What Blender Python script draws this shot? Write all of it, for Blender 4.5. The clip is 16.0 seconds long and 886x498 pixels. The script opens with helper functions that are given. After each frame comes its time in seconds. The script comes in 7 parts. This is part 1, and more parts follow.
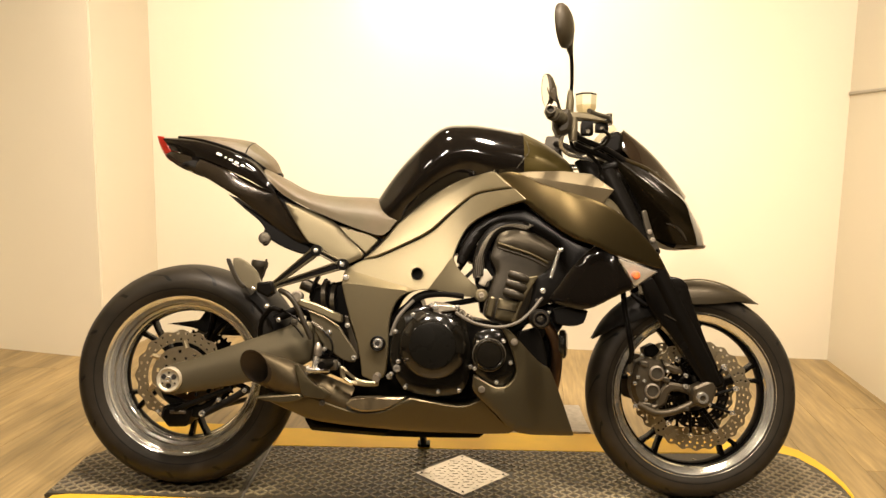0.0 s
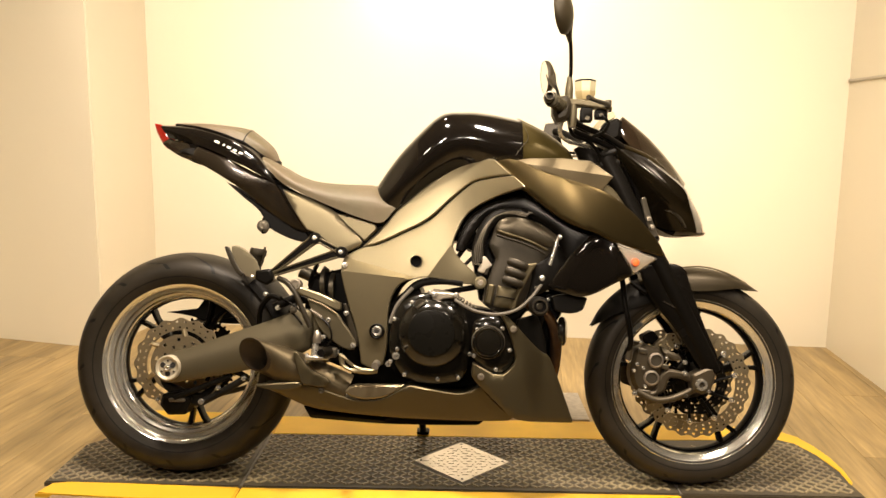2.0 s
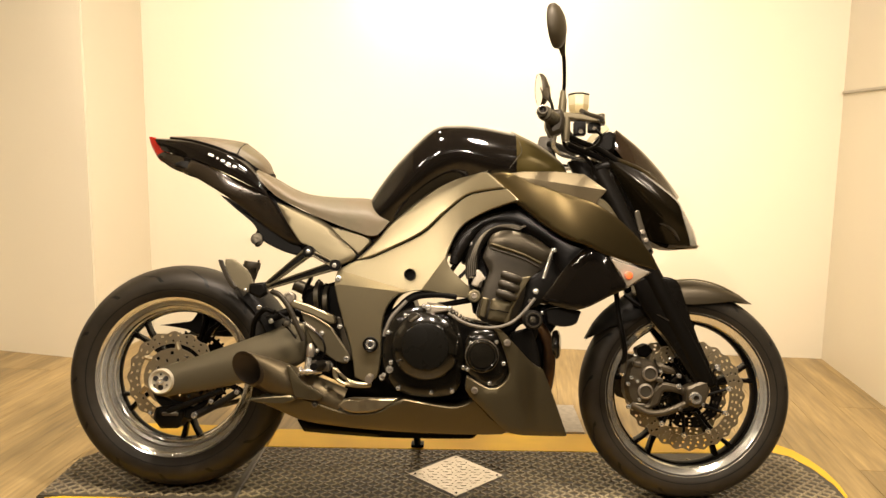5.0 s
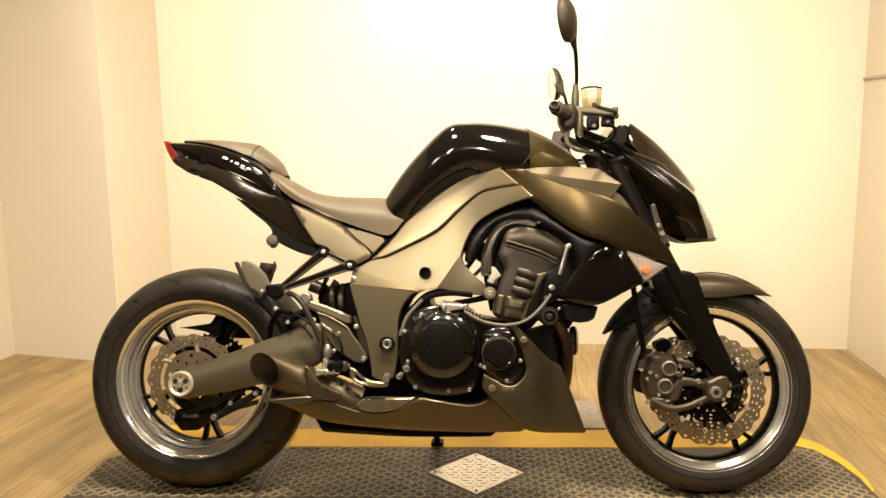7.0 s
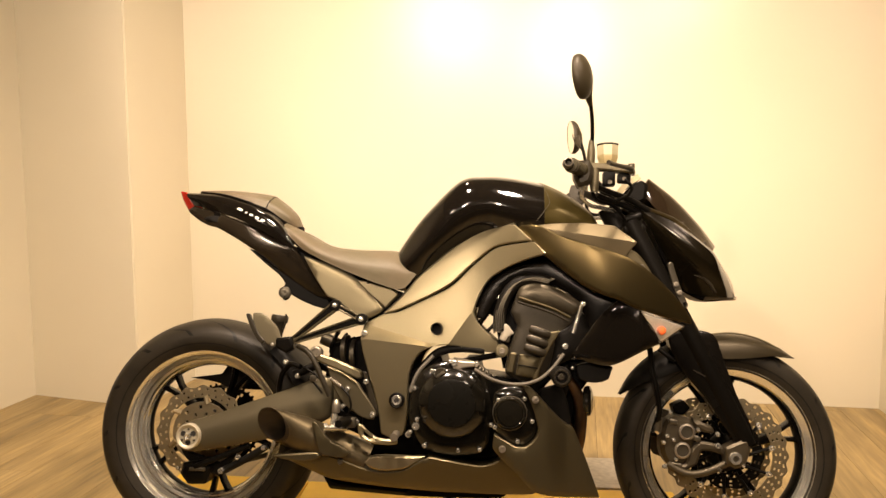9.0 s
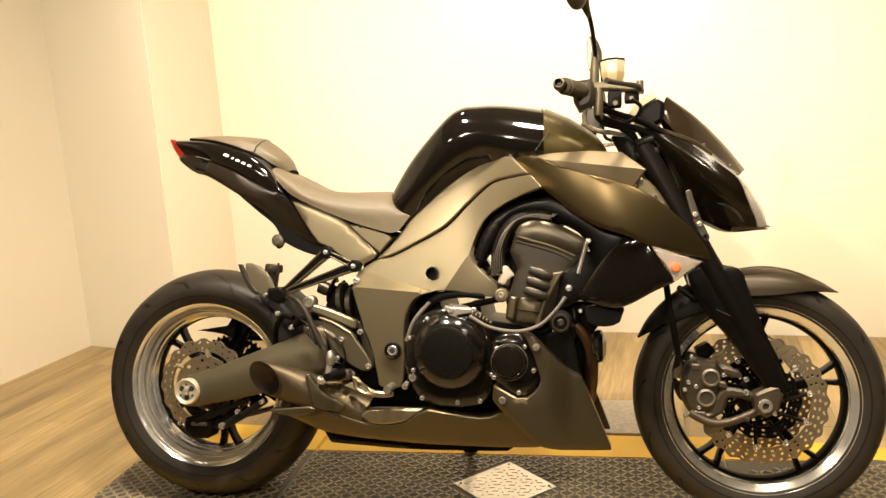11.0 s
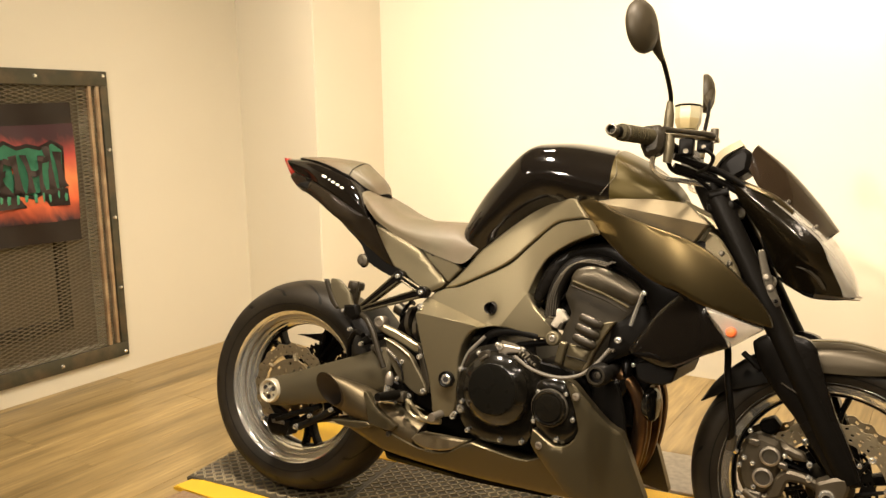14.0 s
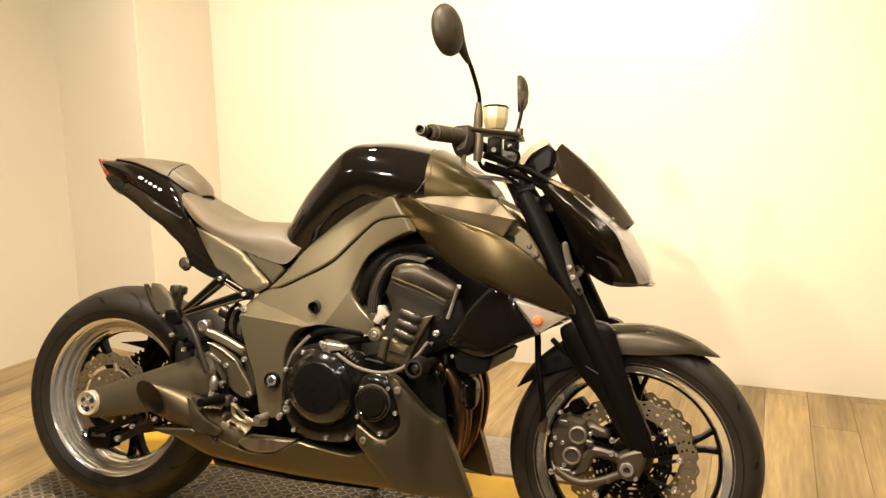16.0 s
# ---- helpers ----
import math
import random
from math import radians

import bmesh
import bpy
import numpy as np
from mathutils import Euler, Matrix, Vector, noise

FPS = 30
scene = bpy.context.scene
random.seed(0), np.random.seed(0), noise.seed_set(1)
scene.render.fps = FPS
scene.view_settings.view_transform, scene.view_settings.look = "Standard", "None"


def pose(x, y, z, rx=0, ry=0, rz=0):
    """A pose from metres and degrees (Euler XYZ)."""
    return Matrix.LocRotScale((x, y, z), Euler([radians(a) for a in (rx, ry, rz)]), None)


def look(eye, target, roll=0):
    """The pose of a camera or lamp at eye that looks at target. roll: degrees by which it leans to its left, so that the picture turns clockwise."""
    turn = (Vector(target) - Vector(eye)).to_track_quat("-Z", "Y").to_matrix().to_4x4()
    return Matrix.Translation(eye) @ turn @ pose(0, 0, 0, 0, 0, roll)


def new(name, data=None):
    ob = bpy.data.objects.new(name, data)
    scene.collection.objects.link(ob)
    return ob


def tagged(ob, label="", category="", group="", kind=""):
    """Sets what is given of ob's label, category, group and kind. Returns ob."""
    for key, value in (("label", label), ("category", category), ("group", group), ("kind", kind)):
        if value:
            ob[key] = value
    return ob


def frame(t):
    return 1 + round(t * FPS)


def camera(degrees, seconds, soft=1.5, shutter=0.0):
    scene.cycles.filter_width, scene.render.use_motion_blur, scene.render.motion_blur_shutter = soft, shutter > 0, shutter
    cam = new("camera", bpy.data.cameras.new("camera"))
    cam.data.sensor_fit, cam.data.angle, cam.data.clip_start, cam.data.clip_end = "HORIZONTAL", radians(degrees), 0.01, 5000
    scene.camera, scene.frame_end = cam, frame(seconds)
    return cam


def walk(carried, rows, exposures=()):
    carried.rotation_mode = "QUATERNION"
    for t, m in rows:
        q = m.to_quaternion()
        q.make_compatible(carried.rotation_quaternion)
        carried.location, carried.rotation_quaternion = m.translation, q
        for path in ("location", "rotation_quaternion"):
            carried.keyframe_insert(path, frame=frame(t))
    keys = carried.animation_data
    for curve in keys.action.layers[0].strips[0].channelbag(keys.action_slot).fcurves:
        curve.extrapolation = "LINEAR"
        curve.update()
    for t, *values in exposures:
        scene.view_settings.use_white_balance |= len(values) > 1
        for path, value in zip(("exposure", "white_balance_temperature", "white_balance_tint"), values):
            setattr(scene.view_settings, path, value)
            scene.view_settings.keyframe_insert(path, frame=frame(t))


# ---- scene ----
cam = camera(58.2, 16.0)
EXPOSURES = [(0.0, 0.07, 6480, 13), (4.2, 0.07, 6480, 13), (6.5, 0.09, 6300, 12), (7.0, 0.07, 6350, 12), (8.5, -0.03, 6700, 14), (9.0, -0.16, 7050, 18), (9.5, -0.33, 7200, 21), (9.7, -0.30, 7100, 20), (11.8, 0.37, 6320, 10), (12.5, 0.32, 6350, 10), (13.5, 0.16, 6380, 11), (14.5, 0.06, 6400, 11), (16.0, 0.10, 6270, 13)]
PATH = [
    (0, (0.034, 0.252, 1.026), (0.003, 2.231, 0.734), 0.8),
    (0.5, (0.034, 0.252, 1.023), (-0.009, 2.231, 0.737), 0.8),
    (1, (0.03, 0.252, 1.02), (-0.02, 2.231, 0.737), 0.9),
    (1.5, (0.035, 0.26, 1.026), (-0.001, 2.236, 0.716), 0.8),
    (2, (0.033, 0.255, 1.018), (0.006, 2.229, 0.702), 0.7),
    (2.5, (0.038, 0.255, 1.028), (0.013, 2.232, 0.726), 0.8),
    (3, (0.043, 0.252, 1.024), (0.018, 2.229, 0.727), 0.8),
    (3.5, (0.036, 0.252, 1.021), (0.013, 2.229, 0.722), 1.3),
    (4, (0.041, 0.252, 1.023), (0.016, 2.229, 0.721), 1.1),
    (6.5, (0.048, 0.267, 1.036), (0.015, 2.247, 0.756), 0.0),
    (7, (0.063, 0.264, 1.034), (-0.014, 2.24, 0.73), -0.7),
    (7.5, (0.065, 0.271, 1.042), (-0.04, 2.251, 0.779), -0.4),
    (8, (0.089, 0.279, 1.045), (-0.029, 2.258, 0.784), -0.2),
    (8.5, (0.102, 0.296, 1.062), (-0.027, 2.277, 0.816), -0.2),
    (9, (0.108, 0.296, 1.074), (-0.044, 2.28, 0.867), -0.1),
    (9.5, (0.103, 0.292, 1.071), (-0.081, 2.262, 0.776), -0.5),
    (9.7, (0.113, 0.291, 1.057), (-0.072, 2.26, 0.757), -1.2),
    (11.8, (0.544, 0.607, 1.068), (-0.142, 2.443, 0.668), -1.6),
    (12, (0.594, 0.611, 1.089), (-0.207, 2.408, 0.732), 0.2),
    (12.5, (0.652, 0.581, 1.095), (-0.295, 2.306, 0.739), 0.3),
    (13, (0.692, 0.592, 1.104), (-0.232, 2.335, 0.773), -0.5),
    (13.5, (0.708, 0.597, 1.104), (-0.203, 2.346, 0.77), -1.2),
    (14, (0.71, 0.603, 1.111), (-0.194, 2.357, 0.788), -1.0),
    (14.5, (0.709, 0.61, 1.115), (-0.19, 2.366, 0.79), -1.0),
    (15, (0.736, 0.625, 1.105), (-0.053, 2.433, 0.776), -0.5),
    (15.5, (0.763, 0.625, 1.11), (0.055, 2.463, 0.763), 0.9),
    (16, (0.806, 0.615, 1.12), (0.228, 2.5, 0.78), -1.0),
]
walk(cam, [(t, look(eye, target, roll)) for t, eye, target, roll in PATH], EXPOSURES)

# ---- light ----
world = bpy.data.worlds.new("world")
world.use_nodes = True
scene.world = world
world.node_tree.nodes["Background"].inputs[0].default_value = (1.0, 0.86, 0.62, 1)
world.node_tree.nodes["Background"].inputs[1].default_value = 0.02
WARM = (1.0, 0.842, 0.655)


def unseen_spot(x, y, z, aim, watts, size=0.05, cone=100, blend=0.9):
    """A spot at ceiling height, out of view: only the lamp, without a housing."""
    data = bpy.data.lights.new("spot", "SPOT")
    data.energy, data.color, data.shadow_soft_size = watts, WARM, size
    data.spot_size, data.spot_blend = radians(cone), blend
    ob = new("ceiling_spot_light", data)
    ob.matrix_world = look((x, y, z), aim)
    return ob


SPOTS = [  # x, y, aim, watts, lamp size, cone
    # four placed from the wall glints, a mirror's shadow and the frame's highlight
    (-0.22, -2.30, (0.38, 3.9, 1.95), 850, 0.07, 42),
    (-1.38, -1.05, (0.25, 3.9, 1.90), 520, 0.07, 48),
    (-1.05, -0.63, (-0.30, 2.4, 0.45), 112, 0.09, 58),
    (-2.05, 0.00, (0.05, 2.4, 0.68), 56, 0.12, 36),
    # fill lamps added to brighten the bike, walls and floor; none is seen
    (1.05, -0.60, (0.25, 2.4, 0.45), 70, 0.12, 46),
    (0.95, 0.20, (1.75, 3.5, 1.0), 138, 0.20, 80),
    (-1.05, 1.00, (-1.98, 3.25, 1.36), 205, 0.12, 85),
    (-0.55, 1.85, (-0.5, 3.3, 0.2), 243, 0.10, 120),
    (0.35, 1.85, (0.3, 3.3, 0.2), 256, 0.10, 120),
    (1.35, 1.50, (-0.3, 3.4, 0.5), 150, 0.10, 110),
    (-0.55, 3.05, (-0.5, 2.95, 0.0), 42, 0.08, 100),
    (0.75, 3.00, (0.7, 2.90, 0.0), 42, 0.08, 100),
]
CEIL = 2.62
for x, y, aim, watts, size, cone in SPOTS:
    unseen_spot(x, y, CEIL - 0.03, aim, watts, size, cone)

# ---- materials ----
def mat(name, colour, rough=0.5, metal=0.0, coat=0.0, grain=0.0, scale=40.0, bump=0.0, bump_scale=300.0, spread=0.0, second=None, second_scale=3.0, second_at=0.5,
        rough_var=0.0, alpha=1.0, transmission=0.0, emit=0.0, stretch=(1, 1, 1), ior=1.45, spec=0.5):
    """A principled surface with fine grain, broad stains or wear, and a fine bump, in the object's own metres."""
    m = bpy.data.materials.new(name)
    m.use_nodes = True
    nt = m.node_tree
    bs = nt.nodes["Principled BSDF"]
    bs.inputs["Base Color"].default_value = (*colour, 1)
    bs.inputs["Roughness"].default_value, bs.inputs["Metallic"].default_value = rough, metal
    bs.inputs["Coat Weight"].default_value, bs.inputs["Coat Roughness"].default_value = coat, 0.05
    bs.inputs["IOR"].default_value, bs.inputs["Specular IOR Level"].default_value = ior, spec
    bs.inputs["Transmission Weight"].default_value = transmission
    bs.inputs["Alpha"].default_value = alpha
    if emit:
        bs.inputs["Emission Color"].default_value, bs.inputs["Emission Strength"].default_value = (*colour, 1), emit
    tc = nt.nodes.new("ShaderNodeTexCoord")
    mp = nt.nodes.new("ShaderNodeMapping")
    mp.inputs["Scale"].default_value = stretch
    nt.links.new(tc.outputs["Object"], mp.inputs[0])
    if spread:
        who = nt.nodes.new("ShaderNodeObjectInfo")
        shift = nt.nodes.new("ShaderNodeVectorMath")
        shift.operation = "SCALE"
        shift.inputs[0].default_value = (37.0, 11.0, 5.0)
        nt.links.new(who.outputs["Random"], shift.inputs["Scale"])
        nt.links.new(shift.outputs[0], mp.inputs["Location"])

    def tex(sc, detail=4.0):
        n = nt.nodes.new("ShaderNodeTexNoise")
        n.inputs["Scale"].default_value, n.inputs["Detail"].default_value = sc, detail
        nt.links.new(mp.outputs[0], n.inputs["Vector"])
        return n

    col = None
    if second:
        ramp = nt.nodes.new("ShaderNodeValToRGB")
        ramp.color_ramp.elements[0].position, ramp.color_ramp.elements[1].position = second_at - 0.15, second_at + 0.2
        ramp.color_ramp.elements[0].color, ramp.color_ramp.elements[1].color = (*colour, 1), (*second, 1)
        nt.links.new(tex(second_scale).outputs[0], ramp.inputs[0])
        col = ramp.outputs[0]
    if grain or spread:
        hsv = nt.nodes.new("ShaderNodeHueSaturation")
        if col:
            nt.links.new(col, hsv.inputs["Color"])
        else:
            hsv.inputs["Color"].default_value = (*colour, 1)
        mr = nt.nodes.new("ShaderNodeMapRange")
        mr.inputs[3].default_value, mr.inputs[4].default_value = 1 - grain, 1 + grain
        nt.links.new(tex(scale).outputs[0], mr.inputs[0])
        val = mr.outputs[0]
        if spread:
            info = nt.nodes.new("ShaderNodeObjectInfo")
            m2 = nt.nodes.new("ShaderNodeMapRange")
            m2.inputs[3].default_value, m2.inputs[4].default_value = 1 - spread, 1 + spread
            nt.links.new(info.outputs["Random"], m2.inputs[0])
            mul = nt.nodes.new("ShaderNodeMath")
            mul.operation = "MULTIPLY"
            nt.links.new(val, mul.inputs[0]), nt.links.new(m2.outputs[0], mul.inputs[1])
            val = mul.outputs[0]
        nt.links.new(val, hsv.inputs["Value"])
        col = hsv.outputs[0]
    if col:
        nt.links.new(col, bs.inputs["Base Color"])
    if rough_var:
        mr = nt.nodes.new("ShaderNodeMapRange")
        mr.inputs[3].default_value, mr.inputs[4].default_value = max(0.02, rough - rough_var), rough + rough_var
        nt.links.new(tex(scale * 0.4).outputs[0], mr.inputs[0])
        nt.links.new(mr.outputs[0], bs.inputs["Roughness"])
    if bump:
        b = nt.nodes.new("ShaderNodeBump")
        b.inputs["Strength"].default_value, b.inputs["Distance"].default_value = bump, 0.001
        nt.links.new(tex(bump_scale).outputs[0], b.inputs["Height"])
        nt.links.new(b.outputs[0], bs.inputs["Normal"])
    return m


WALL = mat("cream_wall_paint", (0.735, 0.679, 0.532), 0.235, grain=0.03, scale=2.0, bump=0.12, bump_scale=120, rough_var=0.06)
# tones of the unseen walls and ceiling, set for ambient light and reflections
DARKWALL = mat("showroom_paint", (0.16, 0.14, 0.11), 0.7, grain=0.1, scale=3, bump=0.1, bump_scale=100)
CEILING = mat("dark_ceiling_paint", (0.20, 0.18, 0.15), 0.8, grain=0.03, bump=0.2, bump_scale=90)
WOOD = mat("wood_plank", (0.376, 0.266, 0.112), 0.38, grain=0.55, scale=80.0, spread=0.11, second=(0.200, 0.140, 0.056), second_scale=13.0, second_at=0.52, bump=0.12,
           bump_scale=120, rough_var=0.08, stretch=(1, 0.07, 1))
UNDERFLOOR = mat("plank_gap", (0.20, 0.13, 0.065), 0.8, grain=0.1)
MAT_RUBBER = mat("grey_rubber_mat", (0.075, 0.061, 0.036), 0.5, grain=0.2, scale=14, second=(0.05, 0.043, 0.033), second_scale=3.0, bump=0.2, bump_scale=400, rough_var=0.1)
MAT_BAR = mat("mat_bar_rubber", (0.33, 0.275, 0.160), 0.30, grain=0.2, scale=10, second=(0.19, 0.155, 0.105), second_scale=3.0, rough_var=0.1)
YELLOW = mat("yellow_rubber_edge", (0.76, 0.47, 0.025), 0.5, grain=0.12, scale=20, second=(0.58, 0.34, 0.025), second_scale=5.0, second_at=0.62, bump=0.2)
RAMP = mat("brown_rubber_ramp", (0.30, 0.20, 0.11), 0.55, grain=0.4, scale=90, second=(0.20, 0.135, 0.08), second_scale=8, bump=0.25)
PLATE = mat("diamond_steel_plate", (0.62, 0.58, 0.52), 0.38, 0.85, grain=0.15, scale=30, rough_var=0.12)
BOARD = mat("speckled_pale_board", (0.55, 0.50, 0.42), 0.55, grain=0.35, scale=120, second=(0.40, 0.36, 0.30), second_scale=60)
GRILLE = mat("dark_olive_steel", (0.075, 0.07, 0.045), 0.5, 0.3, grain=0.25, scale=18, second=(0.16, 0.11, 0.06), second_scale=9, second_at=0.62, bump=0.2)
MESHWIRE = mat("expanded_steel", (0.265, 0.225, 0.15), 0.45, 0.5, grain=0.2, scale=30)
RUSTBAR = mat("worn_brown_strip", (0.30, 0.19, 0.10), 0.55, 0.1, grain=0.3, scale=30, second=(0.45, 0.33, 0.19), second_scale=12)
RECESS = mat("recess_board", (0.185, 0.155, 0.105), 0.7, grain=0.12, scale=10, second=(0.14, 0.115, 0.075), second_scale=3)
RECESS_DARK = mat("recess_dark", (0.045, 0.036, 0.024), 0.7, grain=0.15, scale=12)
SCOOP_M = mat("satin_dark_bronze_paint", (0.205, 0.168, 0.102), 0.38, 0.7, grain=0.06, scale=500, rough_var=0.05, bump=0.03, bump_scale=900)
BRONZE = mat("satin_bronze_paint", (0.240, 0.205, 0.125), 0.36, 0.70, grain=0.06, scale=500, rough_var=0.05, bump=0.03, bump_scale=900)
FENDER_M = mat("dark_brown_pearl_paint", (0.046, 0.036, 0.020), 0.40, 0.5, grain=0.06, scale=500, rough_var=0.05)
COWL_M = mat("black_brown_pearl_paint", (0.009, 0.0068, 0.0035), 0.16, 0.3, coat=0.1, spec=0.3, grain=0.06, scale=600, rough_var=0.03)
SHROUD_M = mat("gold_brown_pearl_paint", (0.060, 0.044, 0.017), 0.29, 0.84, grain=0.05, scale=60, rough_var=0.02)
CALIPER_M = mat("brown_caliper_paint", (0.070, 0.056, 0.035), 0.42, 0.5, grain=0.12, scale=200, rough_var=0.08, bump=0.08)
ARMGREY = mat("dark_brown_grey_paint", (0.100, 0.084, 0.050), 0.42, 0.55, grain=0.06, scale=500, rough_var=0.06)
TITAN = mat("titanium_grey_paint", (0.096, 0.079, 0.044), 0.37, 0.72, grain=0.06, scale=500, rough_var=0.06)
GUARD = mat("semi_gloss_black", (0.0045, 0.0038, 0.003), 0.26, 0.0, spec=0.13, grain=0.2, scale=30.0, rough_var=0.05)
GLOSS = mat("gloss_black_paint", (0.005, 0.004, 0.003), 0.07, 0.0, coat=0.3, spec=0.45, grain=0.2, scale=3.0, rough_var=0.02)
PLATEBLACK = mat("satin_lid_black", (0.006, 0.0055, 0.0042), 0.28, 0.0, spec=0.2, grain=0.15, scale=80, rough_var=0.05)
COVERBLACK = mat("gloss_engine_black", (0.008, 0.007, 0.005), 0.13, 0.0, ior=1.6, spec=0.5, grain=0.2, scale=60, rough_var=0.05)
SATIN = mat("satin_black", (0.0042, 0.0036, 0.0028), 0.38, 0.0, spec=0.10, grain=0.2, scale=120, rough_var=0.08, bump=0.05)
TAILBROWN = mat("dark_brown_gloss_paint", (0.024, 0.018, 0.011), 0.24, 0.3, coat=0.2, grain=0.15, scale=120, rough_var=0.04)
PLASTIC = mat("black_plastic", (0.006, 0.0052, 0.004), 0.5, spec=0.2, grain=0.2, scale=150, bump=0.15, bump_scale=900)
RUBBER = mat("tyre_rubber", (0.020, 0.0168, 0.0118), 0.46, spec=0.27, grain=0.2, scale=40, second=(0.028, 0.023, 0.016), second_scale=12, bump=0.15, bump_scale=500, rough_var=0.08)
TANK_PEARL = mat("dark_gold_pearl_paint", (0.048, 0.036, 0.010), 0.33, 0.35, spec=0.2, grain=0.08, scale=700, rough_var=0.03)
# tread: slanting grooves on the crown and fine rings on the sidewall, cut into the rubber and coloured darker
nt = RUBBER.node_tree


def math_node(op, a, b=None):
    n = nt.nodes.new("ShaderNodeMath")
    n.operation = op
    for k, v in enumerate((a, b)):
        if v is None:
            continue
        if isinstance(v, (int, float)):
            n.inputs[k].default_value = v
        else:
            nt.links.new(v, n.inputs[k])
    return n.outputs[0]


tc = nt.nodes.new("ShaderNodeTexCoord")
sep = nt.nodes.new("ShaderNodeSeparateXYZ")
nt.links.new(tc.outputs["Object"], sep.inputs[0])
angle = math_node("ARCTAN2", sep.outputs[2], sep.outputs[0])
across = math_node("ABSOLUTE", sep.outputs[1])
reach_ = math_node("SQRT", math_node("ADD", math_node("MULTIPLY", sep.outputs[0], sep.outputs[0]), math_node("MULTIPLY", sep.outputs[2], sep.outputs[2])))
turn_ = math_node("ADD", math_node("MULTIPLY", angle, 13 / 6.28319), math_node("MULTIPLY", across, 16.0))
groove = math_node("LESS_THAN", math_node("FRACT", turn_), 0.085)
outer = math_node("GREATER_THAN", reach_, 0.268)
groove = math_node("MULTIPLY", groove, outer)
ring = math_node("LESS_THAN", math_node("ABSOLUTE", math_node("SUBTRACT", reach_, 0.2455)), 0.0012)
cutin = math_node("MAXIMUM", groove, ring)
bs = nt.nodes["Principled BSDF"]
fine = [n for n in nt.nodes if n.type == "BUMP"][0]
b2 = nt.nodes.new("ShaderNodeBump")
b2.invert = True
b2.inputs["Strength"].default_value, b2.inputs["Distance"].default_value = 0.9, 0.002
nt.links.new(cutin, b2.inputs["Height"]), nt.links.new(fine.outputs[0], b2.inputs["Normal"])
nt.links.new(b2.outputs[0], bs.inputs["Normal"])
groove_tint = nt.nodes.new("ShaderNodeMix")
groove_tint.data_type = "RGBA"
nt.links.new(bs.inputs["Base Color"].links[0].from_socket, groove_tint.inputs[6])
groove_tint.inputs[7].default_value = (0.003, 0.0027, 0.0022, 1)
nt.links.new(cutin, groove_tint.inputs[0])
nt.links.new(groove_tint.outputs[2], bs.inputs["Base Color"])
POLISH = mat("polished_rim", (0.94, 0.92, 0.82), 0.15, 0.84, grain=0.03, scale=12, rough_var=0.03)
ALLOY = mat("cast_alloy", (0.34, 0.30, 0.24), 0.42, 0.8, grain=0.12, scale=90, bump=0.12, bump_scale=500, rough_var=0.08)
DARKALLOY = mat("dark_alloy", (0.115, 0.101, 0.076), 0.4, 0.75, grain=0.15, scale=90, bump=0.1, bump_scale=500, rough_var=0.08)
DISC = mat("brake_disc_steel", (0.45, 0.375, 0.24), 0.37, 0.9, grain=0.15, scale=200, rough_var=0.08)
AXLECAP = mat("pale_cap_alloy", (0.62, 0.57, 0.44), 0.40, 0.5, grain=0.12, scale=120, rough_var=0.08)
STEEL = mat("bolt_steel", (0.80, 0.77, 0.68), 0.22, 0.85, grain=0.08, scale=200)
VINYL = mat("brown_grey_vinyl", (0.100, 0.083, 0.047), 0.48, grain=0.10, scale=60, second=(0.120, 0.090, 0.055), second_scale=9, bump=0.35, bump_scale=900, rough_var=0.05)
HEADER = mat("heat_coloured_pipe", (0.19, 0.110, 0.055), 0.3, 0.95, grain=0.15, scale=30, second=(0.09, 0.055, 0.035), second_scale=14)
ENGINE = mat("grey_brown_engine_paint", (0.038, 0.032, 0.022), 0.34, 0.55, grain=0.15, scale=90, bump=0.1, bump_scale=500, rough_var=0.08)
HEADCOVER = mat("satin_rocker_paint", (0.066, 0.055, 0.036), 0.32, 0.6, grain=0.1, scale=90, rough_var=0.06)
CANMETAL = mat("brushed_can", (0.118, 0.094, 0.055), 0.42, 0.8, grain=0.12, scale=60, rough_var=0.08)
# near-black that puts the shade inside bores and hollows into the colour
HOLLOW_SHADE = mat("soot", (0.02, 0.018, 0.016), 0.9)
RED = mat("red_lens", (0.55, 0.035, 0.02), 0.15, coat=0.6, grain=0.1)
ORANGE = mat("orange_bulb", (0.85, 0.16, 0.04), 0.3, grain=0.1)
CLEAR = mat("clear_lens", (0.55, 0.50, 0.42), 0.12, coat=0.4, grain=0.05, alpha=0.35)
LAMPBACK = mat("pale_lamp_back", (0.78, 0.72, 0.60), 0.35, 0.3, grain=0.15, scale=60)
CONTROL = mat("dusty_black_control", (0.028, 0.023, 0.015), 0.40, 0.2, spec=0.3, grain=0.25, scale=60, rough_var=0.1)
INNERPIPE = mat("brown_pipe_inside", (0.035, 0.025, 0.015), 0.6, 0.2, grain=0.2, scale=40)
LAMPLENS = mat("headlight_glass", (0.48, 0.45, 0.38), 0.07, coat=1.0, grain=0.06, alpha=0.55)
REFLECT = mat("chrome_reflector", (0.80, 0.77, 0.70), 0.12, 1.0)
SMOKE = mat("smoked_screen", (0.014, 0.009, 0.005), 0.08, coat=0.3, grain=0.05, alpha=0.98)
GRIP_M = mat("olive_brown_grip_rubber", (0.046, 0.038, 0.020), 0.5, spec=0.3, grain=0.15, scale=200, bump=0.1)
